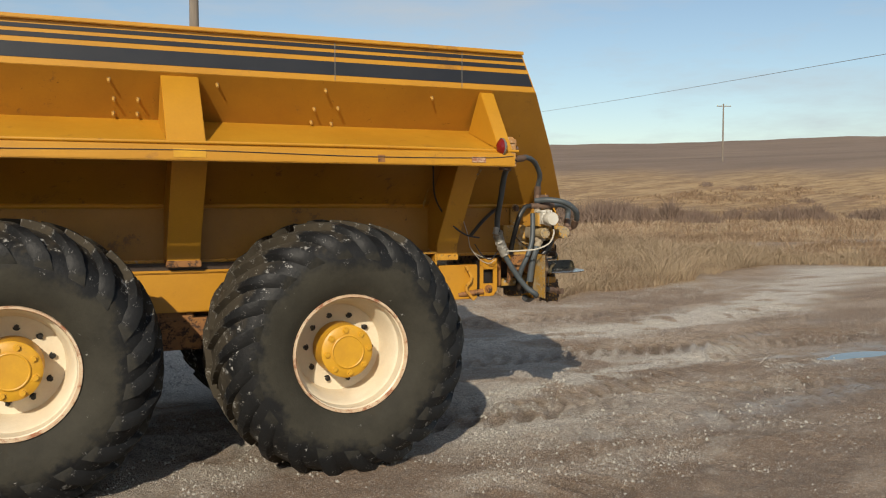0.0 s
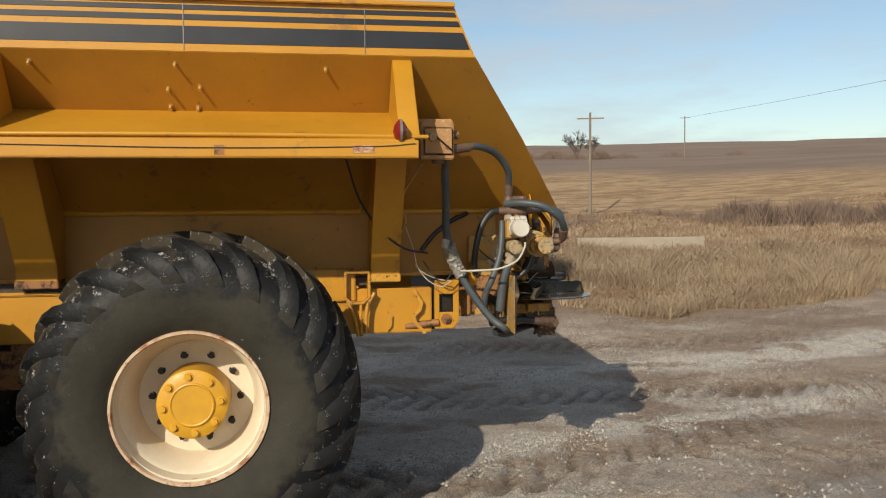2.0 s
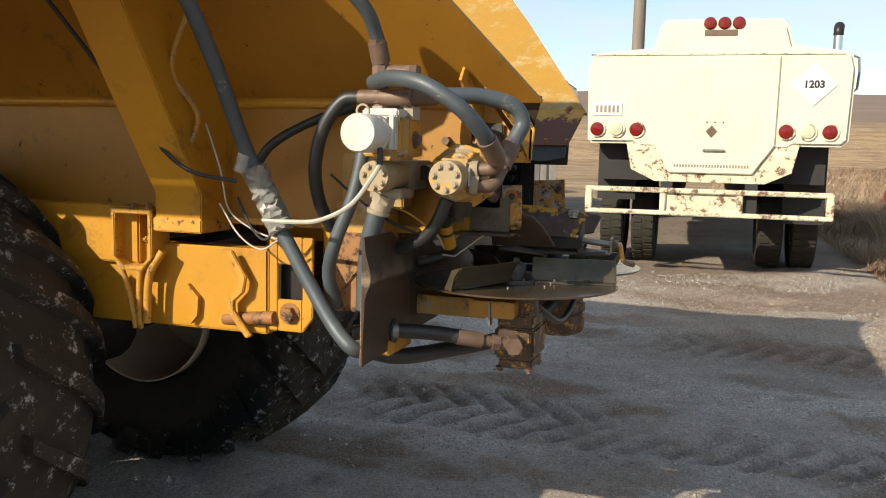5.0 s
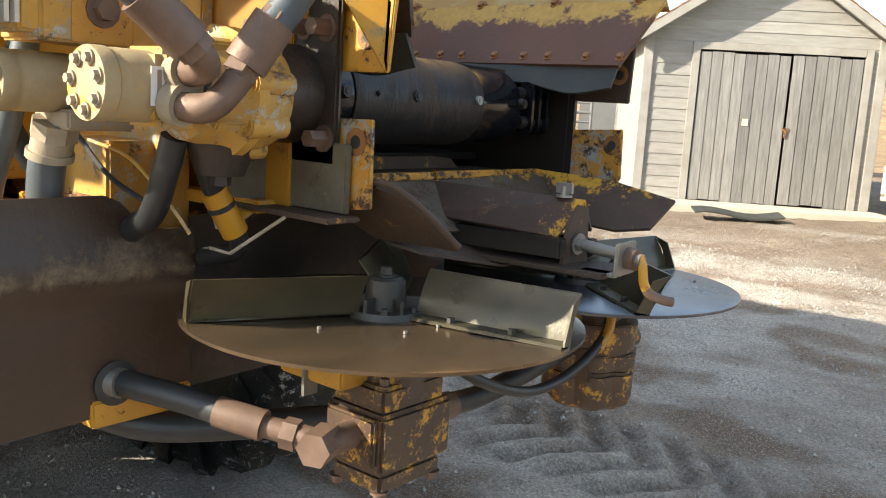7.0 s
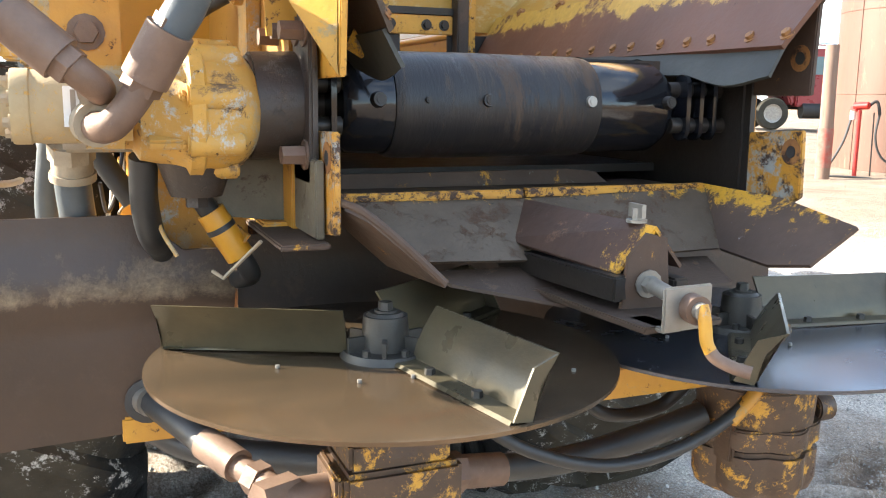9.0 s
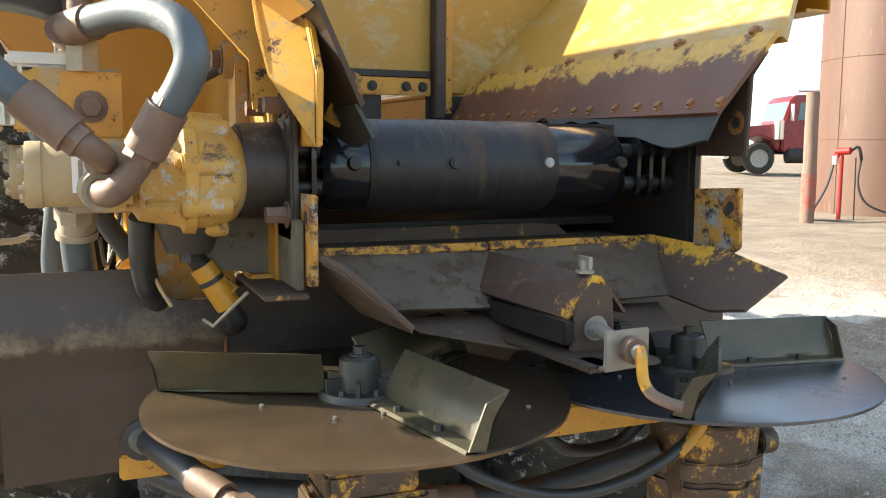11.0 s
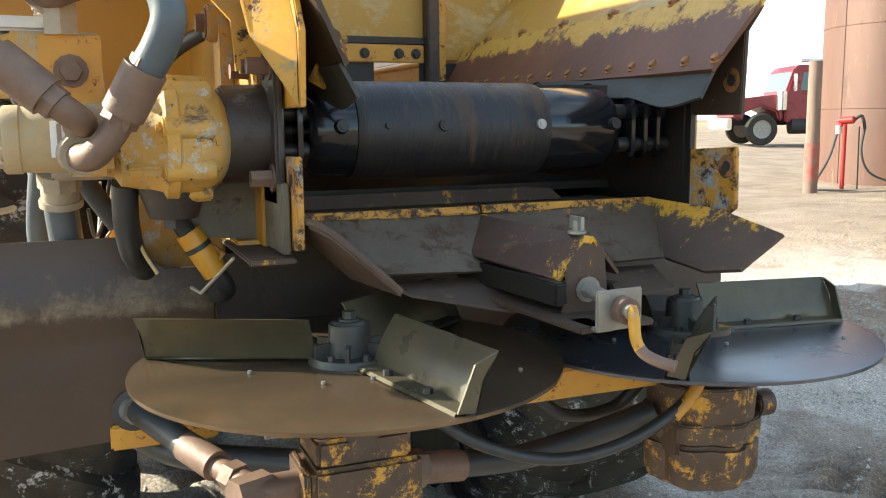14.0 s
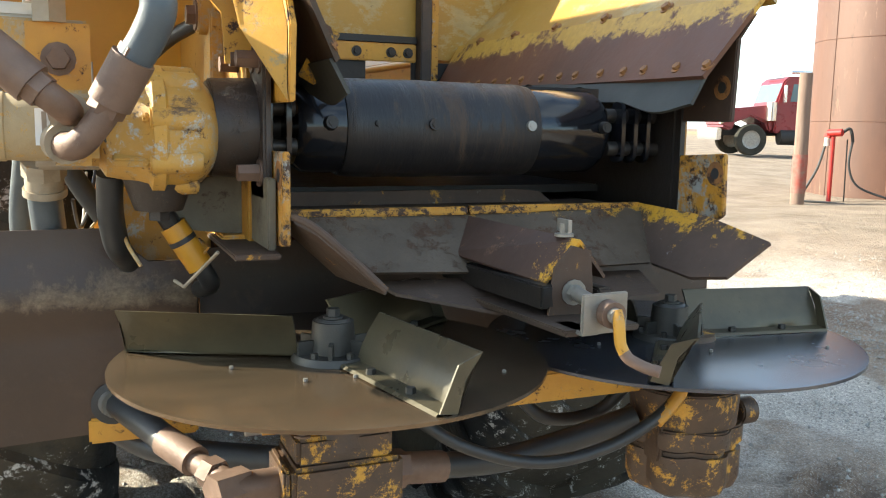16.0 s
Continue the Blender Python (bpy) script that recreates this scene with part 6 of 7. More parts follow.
body_poly = [(-1.27, 1.37), (-1.29, 2.15), (-1.24, 2.31), (-0.62, 2.36), (-0.56, 2.58), (-0.50, 2.645), (0.62, 2.645), (0.68, 2.58), (0.74, 2.38), (1.29, 2.31), (1.335, 2.15), (1.31, 1.43), (1.24, 1.37), (0.80, 1.37), (0.74, 1.33), (-0.72, 1.33), (-0.80, 1.37)]
tank_body = part("tank_body", shell(body_poly, 0.0, 5.2), cream, truck, bevel=0.03)
door_poly = [(-0.60, 2.27), (0.63, 2.27), (0.62, 1.37), (0.42, 1.075), (-0.40, 1.075), (-0.58, 1.37)]
tdoor = part("rear_door", shell(door_poly, -0.022, 0.02), cream, truck, "cream rear door with faded lettering", bevel=0.008)
part("door_handle", Shape().box(-0.08, 0.14, -0.045, -0.022, 1.30, 1.325), zinc, tdoor, bevel=0.005)
bars = Shape()
for k in range(26):
    bars.box(-0.36 + 0.029 * k, -0.342 + 0.029 * k, -0.0245, -0.022, 1.135, 1.165)
part("lettering_bar", bars, ink_faded, tdoor)
for x in (-0.05, 0.03, 0.11):
    part("rivet_and_pellet", Shape().bolt((x, -0.022, 1.60), (0, -1, 0), 0.01, 0.006, False), fitting_rust, tdoor)
part("small_placard", Shape().plate([(0.0, -0.0245, 1.44), (0.06, -0.0245, 1.505), (0.0, -0.0245, 1.57), (-0.06, -0.0245, 1.505)], (0, 0.003, 0)), fitting_rust, tdoor)
stack = part("exhaust_stack", Shape().cyl((1.19, 0.35, 2.25), (1.19, 0.35, 2.52), 0.046, n=18), chrome, truck, "chrome exhaust stack")
part("stack_tip", Shape().tube([(1.19, 0.35, 2.51), (1.19, 0.35, 2.56), (1.20, 0.40, 2.61)], 0.050, n=18), dark_steel, stack)
part("mirror_bracket", Shape().tube([(1.31, 0.5, 2.30), (1.42, 0.5, 2.30), (1.42, 0.5, 1.98), (1.33, 0.5, 1.95)], 0.013, n=8, steps=2), zinc, truck)
part("seam_strip", Shape().box(-1.26, 1.22, -0.012, 0.0, 2.285, 2.297), cream_rusty, truck)
part("rust_patch", shell([(0.64, 1.40), (0.86, 1.385), (0.80, 1.10), (0.55, 0.98), (-0.55, 0.98), (-0.80, 1.10), (-0.86, 1.385), (-0.62, 1.40)], 0.012, 0.05), cream_rusty, truck, "rust-eaten lower rear panel")
for sx in (-1, 1):
    for k, mat in ((0.74, red_lens), (0.945, lamp_pale), (1.15, red_lens)):
        x = sx * (1.94 - k) - 0.02 if sx == 1 else -(1.94 - k) - 0.02
        x = sx * k - 0.02
        lampo = part("tail_lamp", Shape().turned([(0.0, -0.035), (0.060, -0.028), (0.075, -0.012), (0.075, 0.01), (0.0, 0.01)], (x, 0.0, 1.515), "y", 24, closed=False), mat, truck, "round tail lamp")
        part("lamp_ring", Shape().turned([(0.072, -0.016), (0.088, -0.016), (0.088, 0.002), (0.072, 0.002)], (x, 0.0, 1.515), "y", 24), cream_rusty, lampo)
for k in range(3):
    part("roof_lamp", Shape().turned([(0.0, -0.03), (0.05, -0.025), (0.065, 0.0), (0.0, 0.0)], (-0.07 + 0.14 * k, 0.0, 2.60), "y", 16, closed=False), red_lens, truck, "red roof lamp")
part("maker_plate", Shape().box(-0.12, 0.20, -0.008, 0.0, 2.475, 2.535), fitting_rust, truck, "plain grey badge bar")
part("placard", Shape().plate([(0.955, -0.010, 1.77), (1.17, -0.010, 1.985), (0.955, -0.010, 2.20), (0.74, -0.010, 1.985)], (0, 0.006, 0)), placard, truck, "white diamond hazard placard")
fc = bpy.data.curves.new("placard_number", "FONT")
fc.body, fc.size, fc.align_x, fc.align_y, fc.extrude = "1203", 0.10, "CENTER", "CENTER", 0.001
num = new("placard_number", fc)
num.parent = truck
num.matrix_local = pose(0.955, -0.012, 1.985, 90, 0, 0)
fc.materials.append(ink)
fc.offset = 0.004
part("number_plate", Shape().box(-1.22, -0.92, -0.010, 0.0, 1.66, 1.80), placard, truck)
nb = Shape()
for k in range(6):
    nb.box(-1.19 + 0.043 * k, -1.165 + 0.043 * k, -0.012, -0.010, 1.69, 1.765)
part("plate_bar", nb, ink_faded, truck)
bumper = part("rear_bumper", Shape().box(-1.25, 1.20, -0.16, -0.08, 0.865, 0.915).box(-1.25, 1.20, -0.16, -0.08, 0.635, 0.68).box(-1.25, -1.18, -0.16, -0.08, 0.68, 0.865).box(1.13, 1.20, -0.16, -0.08, 0.68, 0.865).box(0.28, 0.34, -0.15, -0.08, 0.68, 0.865).box(-0.48, -0.42, -0.15, -0.08, 0.68, 0.865), cream_rusty, truck, "rust-flecked cream box bumper", bevel=0.008)
part("bumper_plate", Shape().box(-0.42, 0.28, -0.12, -0.09, 0.68, 0.865), cream_rusty, bumper)
part("chassis", Shape().box(-0.48, -0.36, -0.08, 8.4, 0.68, 0.98).box(0.36, 0.48, -0.08, 8.4, 0.68, 0.98).box(-1.15, 1.15, 0.3, 5.1, 0.98, 1.36), dark_panel, truck)
part("mudguard", Shape().box(0.78, 1.20, 0.55, 0.58, 0.55, 1.37), dark_panel, truck)
part("mudguard", Shape().box(-1.20, -0.78, 0.55, 0.58, 0.75, 1.37), dark_panel, truck)
for y in (1.35, 7.6):
    for x in (-1.06, -0.70, 0.70, 1.06):
        if y > 5 and abs(x) < 0.9:
            continue
        wl = Shape().turned([(0.28, -0.12), (0.40, -0.14), (0.48, -0.13), (0.505, -0.10), (0.51, 0.0), (0.505, 0.10), (0.48, 0.13), (0.40, 0.14), (0.28, 0.12)], (0, 0, 0), "x", 36)
        for k in range(36):
            a = 2 * math.pi * k / 36
            for dx in (-0.065, 0.065):
                wl.box(dx - 0.05, dx + 0.05, -0.028, 0.028, 0.495, 0.517)
                for i in range(-8, 0):
                    vx, vy, vz = wl.v[i]
                    vy += 0.02 if dx > 0 else 0
                    wl.v[i] = (vx, vy * math.cos(a) - vz * math.sin(a), vy * math.sin(a) + vz * math.cos(a))
        wh = part("wheel", wl, tyre_rubber, truck, "dusty truck tyre", sharp=30)
        wh.location = (x, y, 0.505)
        part("rim", Shape().turned([(0.0, -0.05), (0.20, -0.06), (0.28, -0.11), (0.285, 0.11), (0.0, 0.05)], (0, 0, 0), "x", 28, closed=False), cream_rusty, wh)
part("truck_cab", Shape().box(-1.05, 1.05, 5.6, 7.3, 0.9, 2.25).box(-0.85, 0.85, 7.3, 8.5, 0.8, 1.7), cream, truck, bevel=0.06)
part("exhaust_stack", Shape().cyl((1.12, 5.45, 0.9), (1.12, 5.45, 2.72), 0.07).tube([(1.12, 5.45, 2.70), (1.12, 5.43, 2.85), (1.16, 5.35, 2.92)], 0.06), chrome, truck, "chrome exhaust stack with dark tip")
part("wing_mirror", Shape().box(1.28, 1.46, 6.6, 6.66, 1.95, 2.45).tube([(1.05, 6.6, 2.5), (1.4, 6.62, 2.5), (1.37, 6.62, 1.9), (1.05, 6.6, 1.9)], 0.015, steps=1), dark_panel, truck)

# ---- wooden shed ----
SH = (-1.38, 10.32, 0.44)
shed = thing("wooden_shed", "small weathered wooden shed with grey plank double doors and brown roof", "shed", SH, 33.2)
HW, EAVE, PEAK, DEEP = 1.50, 2.30, 3.28, 5.0
D0, D1, DH = -0.83, 1.28, 2.03
k, z = 0, 0.02
while z < PEAK - 0.1:
    zt = min(z + 0.150, PEAK - 0.03)

    def half(zz):
        return HW if zz <= EAVE else HW * (PEAK - zz) / (PEAK - EAVE)

    spans = [(-half(z), half(z), -half(zt), half(zt))] if z >= DH + 0.02 else [(-HW, D0 - 0.10, -HW, D0 - 0.10), (D1 + 0.10, HW, D1 + 0.10, HW)]
    for a, b, c, d in spans:
        if b - a > 0.06:
            s = Shape().add([(a, -0.022, z), (b, -0.022, z), (b, 0.01, z), (a, 0.01, z), (c, -0.012, zt + 0.008), (d, -0.012, zt + 0.008), (d, 0.01, zt + 0.008), (c, 0.01, zt + 0.008)],
                            [(0, 3, 2, 1), (4, 5, 6, 7), (0, 1, 5, 4), (1, 2, 6, 5), (2, 3, 7, 6), (3, 0, 4, 7)])
            part("siding_board", s, old_siding, shed)
    z = zt + 0.001
for sx in (-1, 1):
    part("corner_board", Shape().box(sx * HW - 0.06, sx * HW + 0.06, -0.050, 0.06, 0.0, EAVE), old_trim, shed, bevel=0.006)
    sidew = part("side_wall", Shape().box(*sorted((sx * HW, sx * (HW - 0.05))), 0.02, DEEP, 0, EAVE), surface("dark_asphalt_siding", (0.085, 0.085, 0.09), (0.05, 0.05, 0.055), 2.0, 0.9, bump=0.4, layers=[((0.3, 0.3, 0.3), -0.02, 5.0, 0.9, 0.0)]) if sx == 1 else old_siding, shed)
    if sx == 1:
        for j in range(14):
            part("lap_course", Shape().box(HW, HW + 0.014, 0.07, DEEP, 0.03 + 0.16 * j, 0.17 + 0.16 * j, turn=(0, -3, 0)), sidew.data.materials[0], sidew)
    for j in range(12):
        t0, t1 = j / 12, (j + 1) / 12
        x0, z0 = sx * (HW + 0.26) * (1 - t0), EAVE - 0.17 + (PEAK - EAVE + 0.21) * t0
        x1, z1 = sx * (HW + 0.26) * (1 - t1 - 0.02), EAVE - 0.17 + (PEAK - EAVE + 0.21) * (t1 + 0.02)
        part("shingle_course", Shape().plate([(x0, -0.26, z0 + 0.05), (x1, -0.26, z1 + 0.035), (x1, DEEP + 0.2, z1 + 0.035), (x0, DEEP + 0.2, z0 + 0.05)], (0, 0, -0.02)), shingle, shed)
    part("barge_board", Shape().plate([(sx * (HW + 0.28), -0.28, EAVE - 0.17), (0, -0.28, PEAK + 0.05), (0, -0.28, PEAK - 0.08), (sx * (HW + 0.28), -0.28, EAVE - 0.30)], (0, 0.035, 0)), old_trim, shed, "pale weathered barge board", bevel=0.004)
    part("roof_deck", Shape().plate([(sx * (HW + 0.25), -0.25, EAVE - 0.165), (0, -0.25, PEAK + 0.04), (0, DEEP + 0.2, PEAK + 0.04), (sx * (HW + 0.25), DEEP + 0.2, EAVE - 0.165)], (0, 0, 0.02)), old_wood, shed)
part("back_wall", Shape().plate([(-HW, DEEP, 0), (HW, DEEP, 0), (HW, DEEP, EAVE), (0, DEEP, PEAK), (-HW, DEEP, EAVE)], (0, -0.05, 0)), old_siding, shed)
part("door_frame", Shape().box(D0 - 0.10, D0, -0.050, 0.02, 0.0, DH + 0.10).box(D1, D1 + 0.10, -0.050, 0.02, 0.0, DH + 0.10).box(D0, D1, -0.050, 0.02, DH + 0.0, DH + 0.10), old_trim, shed, bevel=0.005)
rnd = random.Random(7)
leaf_mid = 0.36
for a, b in ((D0 + 0.012, leaf_mid - 0.012), (leaf_mid + 0.016, D1 - 0.012)):
    leaf = part("door", Shape().box(a, b, 0.0, 0.02, 0.25, 0.40).box(a, b, 0.0, 0.02, 1.55, 1.70), old_wood, shed, "weathered grey plank door")
    n = round((b - a) / 0.145)
    wdt = (b - a) / n
    for i in range(n):
        lift = rnd.uniform(-0.02, 0.02)
        part("plank", Shape().box(a + wdt * i + 0.004, a + wdt * (i + 1) - 0.004, -0.032 - rnd.uniform(0, 0.008), 0.0, 0.03 + lift, DH - 0.025 + lift * 0.6), old_wood, leaf, bevel=0.003)
part("hasp", Shape().box(leaf_mid - 0.03, leaf_mid + 0.05, -0.055, -0.034, 1.02, 1.06).box(leaf_mid - 0.005, leaf_mid + 0.025, -0.06, -0.036, 0.93, 1.03), orange_bar, shed)
part("paper_note", Shape().box(-0.20, -0.12, -0.046, -0.041, 1.06, 1.15), rim_white, shed, "small pale notice")
part("apron_slab", Shape().box(D0 - 0.75, HW + 0.15, -0.85, -0.05, -0.30, 0.02), surface("pale_concrete_slab", (0.50, 0.45, 0.37), (0.42, 0.37, 0.30), 1.2, 0.9, bump=0.2), shed, bevel=0.01)
mat_sheet = Shape()
for i in range(8):
    x0, x1 = -0.95 + 0.13 * i, -0.95 + 0.13 * (i + 1)
    h = lambda x: 0.045 + 0.03 * math.sin(x * 6)
    mat_sheet.plate([(x0, -1.62, h(x0)), (x1, -1.62, h(x1)), (x1, -1.28, h(x1) + 0.03), (x0, -1.28, h(x0) + 0.03)], (0, 0, 0.02))
slab = part("rubber_mat", mat_sheet, belting)
slab.matrix_world = pose(*SH, 0, 0, 33.2) @ Matrix.Translation((0, 0, -0.06))
tagged(slab, "curled grey rubber mat lying before the shed", "mat")

# ---- yard things beyond ----
tin = thing("tin_shed", "narrow grey sheet-metal shed beside the wooden one", "shed", (-5.40, 13.6, 0.33), 28)
part("sheet", Shape().box(-0.62, 0.62, 0, 1.6, 0, 1.62), bin_grey, tin, bevel=0.01)
part("sheet", Shape().box(-0.62, 0.62, 0.01, 1.6, 1.64, 3.05), bin_grey, tin, bevel=0.01)
part("cap_sheet", Shape().box(-0.66, 0.66, -0.05, 1.65, 3.06, 3.12, turn=(0, 3, 0)), bin_grey, tin)
part("hook", Shape().tube([(0.1, -0.02, 0.5), (0.1, -0.1, 0.45), (0.25, -0.1, 0.42), (0.25, -0.05, 0.2)], 0.02), dark_panel, tin)
gate_t = thing("tall_pipe_gate", "tall grey pipe gate with many rails", "gate", (-5.72, 12.55, 0.33), 33)
for x in (-0.42, 0.42):
    part("gate_upright", Shape().cyl((x, 0, 0), (x, 0, 2.75), 0.028), bin_grey, gate_t)
for i in range(11):
    part("gate_rail", Shape().cyl((-0.42, 0, 0.18 + 0.175 * i), (0.42, 0, 0.18 + 0.175 * i), 0.020 if i % 3 else 0.032, n=10), bin_grey, gate_t)
part("gate_rail", Shape().cyl((-0.6, 0, 2.75), (0.6, 0, 2.75), 0.025, n=10), bin_grey, gate_t)

tank = thing("storage_tank", "tall rusted steel storage tank with welded seams", "storage tank", (-8.95, 13.75, 0.20))
part("tank_shell", Shape().turned([(1.54, 0.0), (1.54, 6.2), (0.0, 6.7)], (0, 0, 0), "z", 96, closed=False), tank_rust, tank)
for i in range(4):
    part("weld_seam", Shape().turned([(1.538, -0.008), (1.549, 0.0), (1.538, 0.008)], (0, 0, 1.5 * (i + 1)), "z", 96), tank_rust, tank)
for a in (-38, -52, -95):
    x, y = 1.541 * math.cos(radians(a)), 1.541 * math.sin(radians(a))
    part("weld_seam", Shape().cyl((x, y, 0), (x, y, 6.1), 0.012, n=8), tank_rust, tank)
wpost = thing("wooden_post", "thick brown wooden post with peeling red paint", "post", (-8.02, 10.49, 0.22))
part("post", Shape().tube([(0, 0, -0.1), (0.01, 0, 0.8), (-0.01, 0.01, 1.5), (0.0, 0, 2.25)], 0.115, n=14, taper=0.92), post_wood, wpost)
part("paint_remnant", Shape().turned([(0.120, 0.25), (0.122, 0.9), (0.117, 0.9), (0.117, 0.25)], (0.005, 0, 0), "z", 16), surface("peeling_red_paint", (0.22, 0.13, 0.10), (0.30, 0.045, 0.03), 9.0, 0.8, bump=0.3), wpost)
pump = thing("fuel_pump", "red hand fuel pump on a post with looped black hose", "fuel pump", (-8.30, 11.50, 0.26))
pump.scale = (0.9, 0.9, 0.86)
part("pump_post", Shape().cyl((0, 0, 0), (0, 0, 1.35), 0.042), pump_red, pump)
part("pump_head", Shape().cyl((-0.10, -0.04, 1.42), (0.16, 0.06, 1.44), 0.075, n=18).box(-0.16, -0.02, -0.08, 0.06, 1.32, 1.42), pump_red, pump, bevel=0.01)
part("nozzle", Shape().tube([(0.10, 0.1, 1.42), (0.18, 0.2, 1.52), (0.22, 0.24, 1.42), (0.24, 0.26, 1.25)], 0.03), dark_panel, pump)
part("filter_bowl", Shape().cyl((-0.10, -0.05, 1.33), (-0.10, -0.05, 1.16), 0.055), white_plastic, pump)
part("stay_rod", Shape().cyl((0.16, 0.2, 1.3), (0.17, 0.22, 0.0), 0.014, n=8), dark_panel, pump)
part("fuel_hose", Shape().tube([(-0.12, -0.06, 1.2), (-0.15, -0.2, 0.7), (-0.22, -0.42, 0.25), (-0.18, -0.6, 0.03), (0.1, -0.6, 0.02), (0.45, -0.35, 0.03), (0.6, -0.2, 0.03), (0.3, -0.5, 0.05), (-0.1, -0.7, 0.04), (-0.2, -0.5, 0.03)], 0.024, n=8), hose_black, pump, "looped black fuel hose")
part("fuel_hose", Shape().tube([(0.24, 0.26, 1.3), (0.24, 0.2, 0.8), (0.35, 0.3, 0.4), (0.6, 0.6, 0.2), (1.0, 1.0, 0.05)], 0.022, n=8), hose_black, pump)

red = thing("red_truck", "dark red conventional truck with chrome stack parked across the yard", "truck", (-20.6, 20.3, float(land(-20.6, 20.3)) + 0.02), 67.8)
part("hood", Shape().plate([(-0.95, -0.95, 0.95), (-0.90, -0.95, 1.50), (0.75, -0.95, 1.68), (0.75, -0.95, 0.80), (0.60, -0.95, 0.80), (0.50, -0.95, 1.08), (0.0, -0.95, 1.28), (-0.50, -0.95, 1.08), (-0.62, -0.95, 0.80)], (0, 1.9, 0)), cab_red, red, bevel=0.06)
cabp = part("cab", Shape().plate([(0.75, -1.05, 0.75), (0.75, -1.05, 1.70), (0.98, -1.05, 2.45), (1.15, -1.05, 2.60), (2.20, -1.05, 2.62), (2.25, -1.05, 0.75)], (0, 2.1, 0)), cab_red, red, bevel=0.05)
part("side_window", Shape().plate([(1.22, -1.06, 1.78), (1.30, -1.06, 2.35), (2.0, -1.06, 2.35), (2.0, -1.06, 1.78)], (0, 0.012, 0)), glass_dark, cabp)
part("windscreen", Shape().plate([(0.775, -0.95, 1.78), (0.965, -0.95, 2.38), (0.965, 0.95, 2.38), (0.775, 0.95, 1.78)], (-0.012, 0, 0)), glass_dark, cabp)
part("roof_lamp_row", Shape().box(0.95, 1.05, -0.7, 0.7, 2.62, 2.70).cyl((1.3, -0.8, 2.75), (2.0, -0.8, 2.75), 0.05), chrome, cabp)
part("wing_mirror", Shape().box(0.95, 1.0, -1.32, -1.15, 1.75, 2.3), chrome, cabp)
part("air_cleaner", Shape().cyl((0.62, -1.08, 1.15), (0.62, -1.08, 1.75), 0.17), chrome, red)
part("exhaust_stack", Shape().cyl((2.36, -0.95, 0.7), (2.36, -0.95, 3.4), 0.075), chrome, red)
part("fuel_tank", Shape().cyl((0.95, -0.95, 0.62), (2.1, -0.95, 0.62), 0.26), dark_panel, red)
part("bumper", Shape().box(-1.15, -1.0, -1.1, 1.1, 0.5, 0.9), chrome, red, bevel=0.03)
part("chassis", Shape().box(-0.9, 7.5, -0.4, 0.4, 0.65, 0.9).box(2.5, 7.5, -1.1, 1.1, 0.95, 1.15), dark_panel, red)
part("headlamp", Shape().cyl((-0.98, -0.82, 1.12), (-0.90, -0.82, 1.12), 0.11), lamp_pale, red)
for x in (0, 5.2, 6.4):
    for y in (-0.98, 0.98):
        wh = part("wheel", Shape().turned([(0.30, -0.13), (0.48, -0.13), (0.52, -0.08), (0.52, 0.08), (0.48, 0.13), (0.30, 0.13)], (0, 0, 0), "y", 32), tyre_rubber, red)
        wh.location = (x, y, 0.52)
        rimo = Shape().turned([(0.0, -0.10), (0.12, -0.12), (0.22, -0.09), (0.30, -0.12), (0.31, 0.10), (0.0, 0.1)], (0, 0, 0), "y", 28, closed=False)
        part("rim", rimo, zinc, wh)

# red implement frames lying in the weeds
rust_red = surface("faded_rusty_red", (0.20, 0.05, 0.035), (0.13, 0.05, 0.03), 8.0, 0.8, bump=0.2)
for (x, y), turn, kind in (((5.35, 12.4), 12, 0), ((6.3, 19.0), 40, 1)):
    im = thing("implement_frame", "rusty red farm implement frame lying in the weeds", "implement", (x, y, float(land(x, y))), turn, "implement frames")
    im.scale = (0.6, 0.6, 0.6)
    if kind == 0:
        part("frame_bar", Shape().cyl((-0.22, 0, 0), (-0.22, 0, 0.55), 0.02, n=8).cyl((0.22, 0, 0), (0.22, 0, 0.55), 0.02, n=8).cyl((-0.22, 0, 0.53), (0.22, 0, 0.55), 0.02, n=8).cyl((-0.22, 0, 0.3), (0.22, 0, 0.3), 0.02, n=8).cyl((0.0, 0, 0.0), (0.0, 0, 0.54), 0.016, n=8), rust_red, im)
    else:
        part("frame_bar", Shape().box(-0.6, 0.0, 0, 0.4, 0.3, 0.42).cyl((-0.9, 0.1, 0.1), (0.6, 0.2, 0.42), 0.05, n=8).cyl((0.3, 0, 0.0), (0.3, 0, 0.6), 0.05, n=8), rust_red, im)
        part("seat_shell", Shape().box(-0.35, 0.4, 0.1, 0.5, 0.35, 0.75, turn=(0, 10, 0)), cab_red, im, bevel=0.06)

# concrete wall of the ditch crossing
cw = part("concrete_wall", Shape().plate([(8.3, 17.6, 0.2), (11.75, 16.9, 0.2), (11.75, 16.9, 0.86), (8.3, 17.6, 0.84)], (0.07, 0.32, 0)), concrete, bevel=0.015)
tagged(cw, "low pale concrete ditch wall in dry grass", "wall")

# ---- utility poles ----


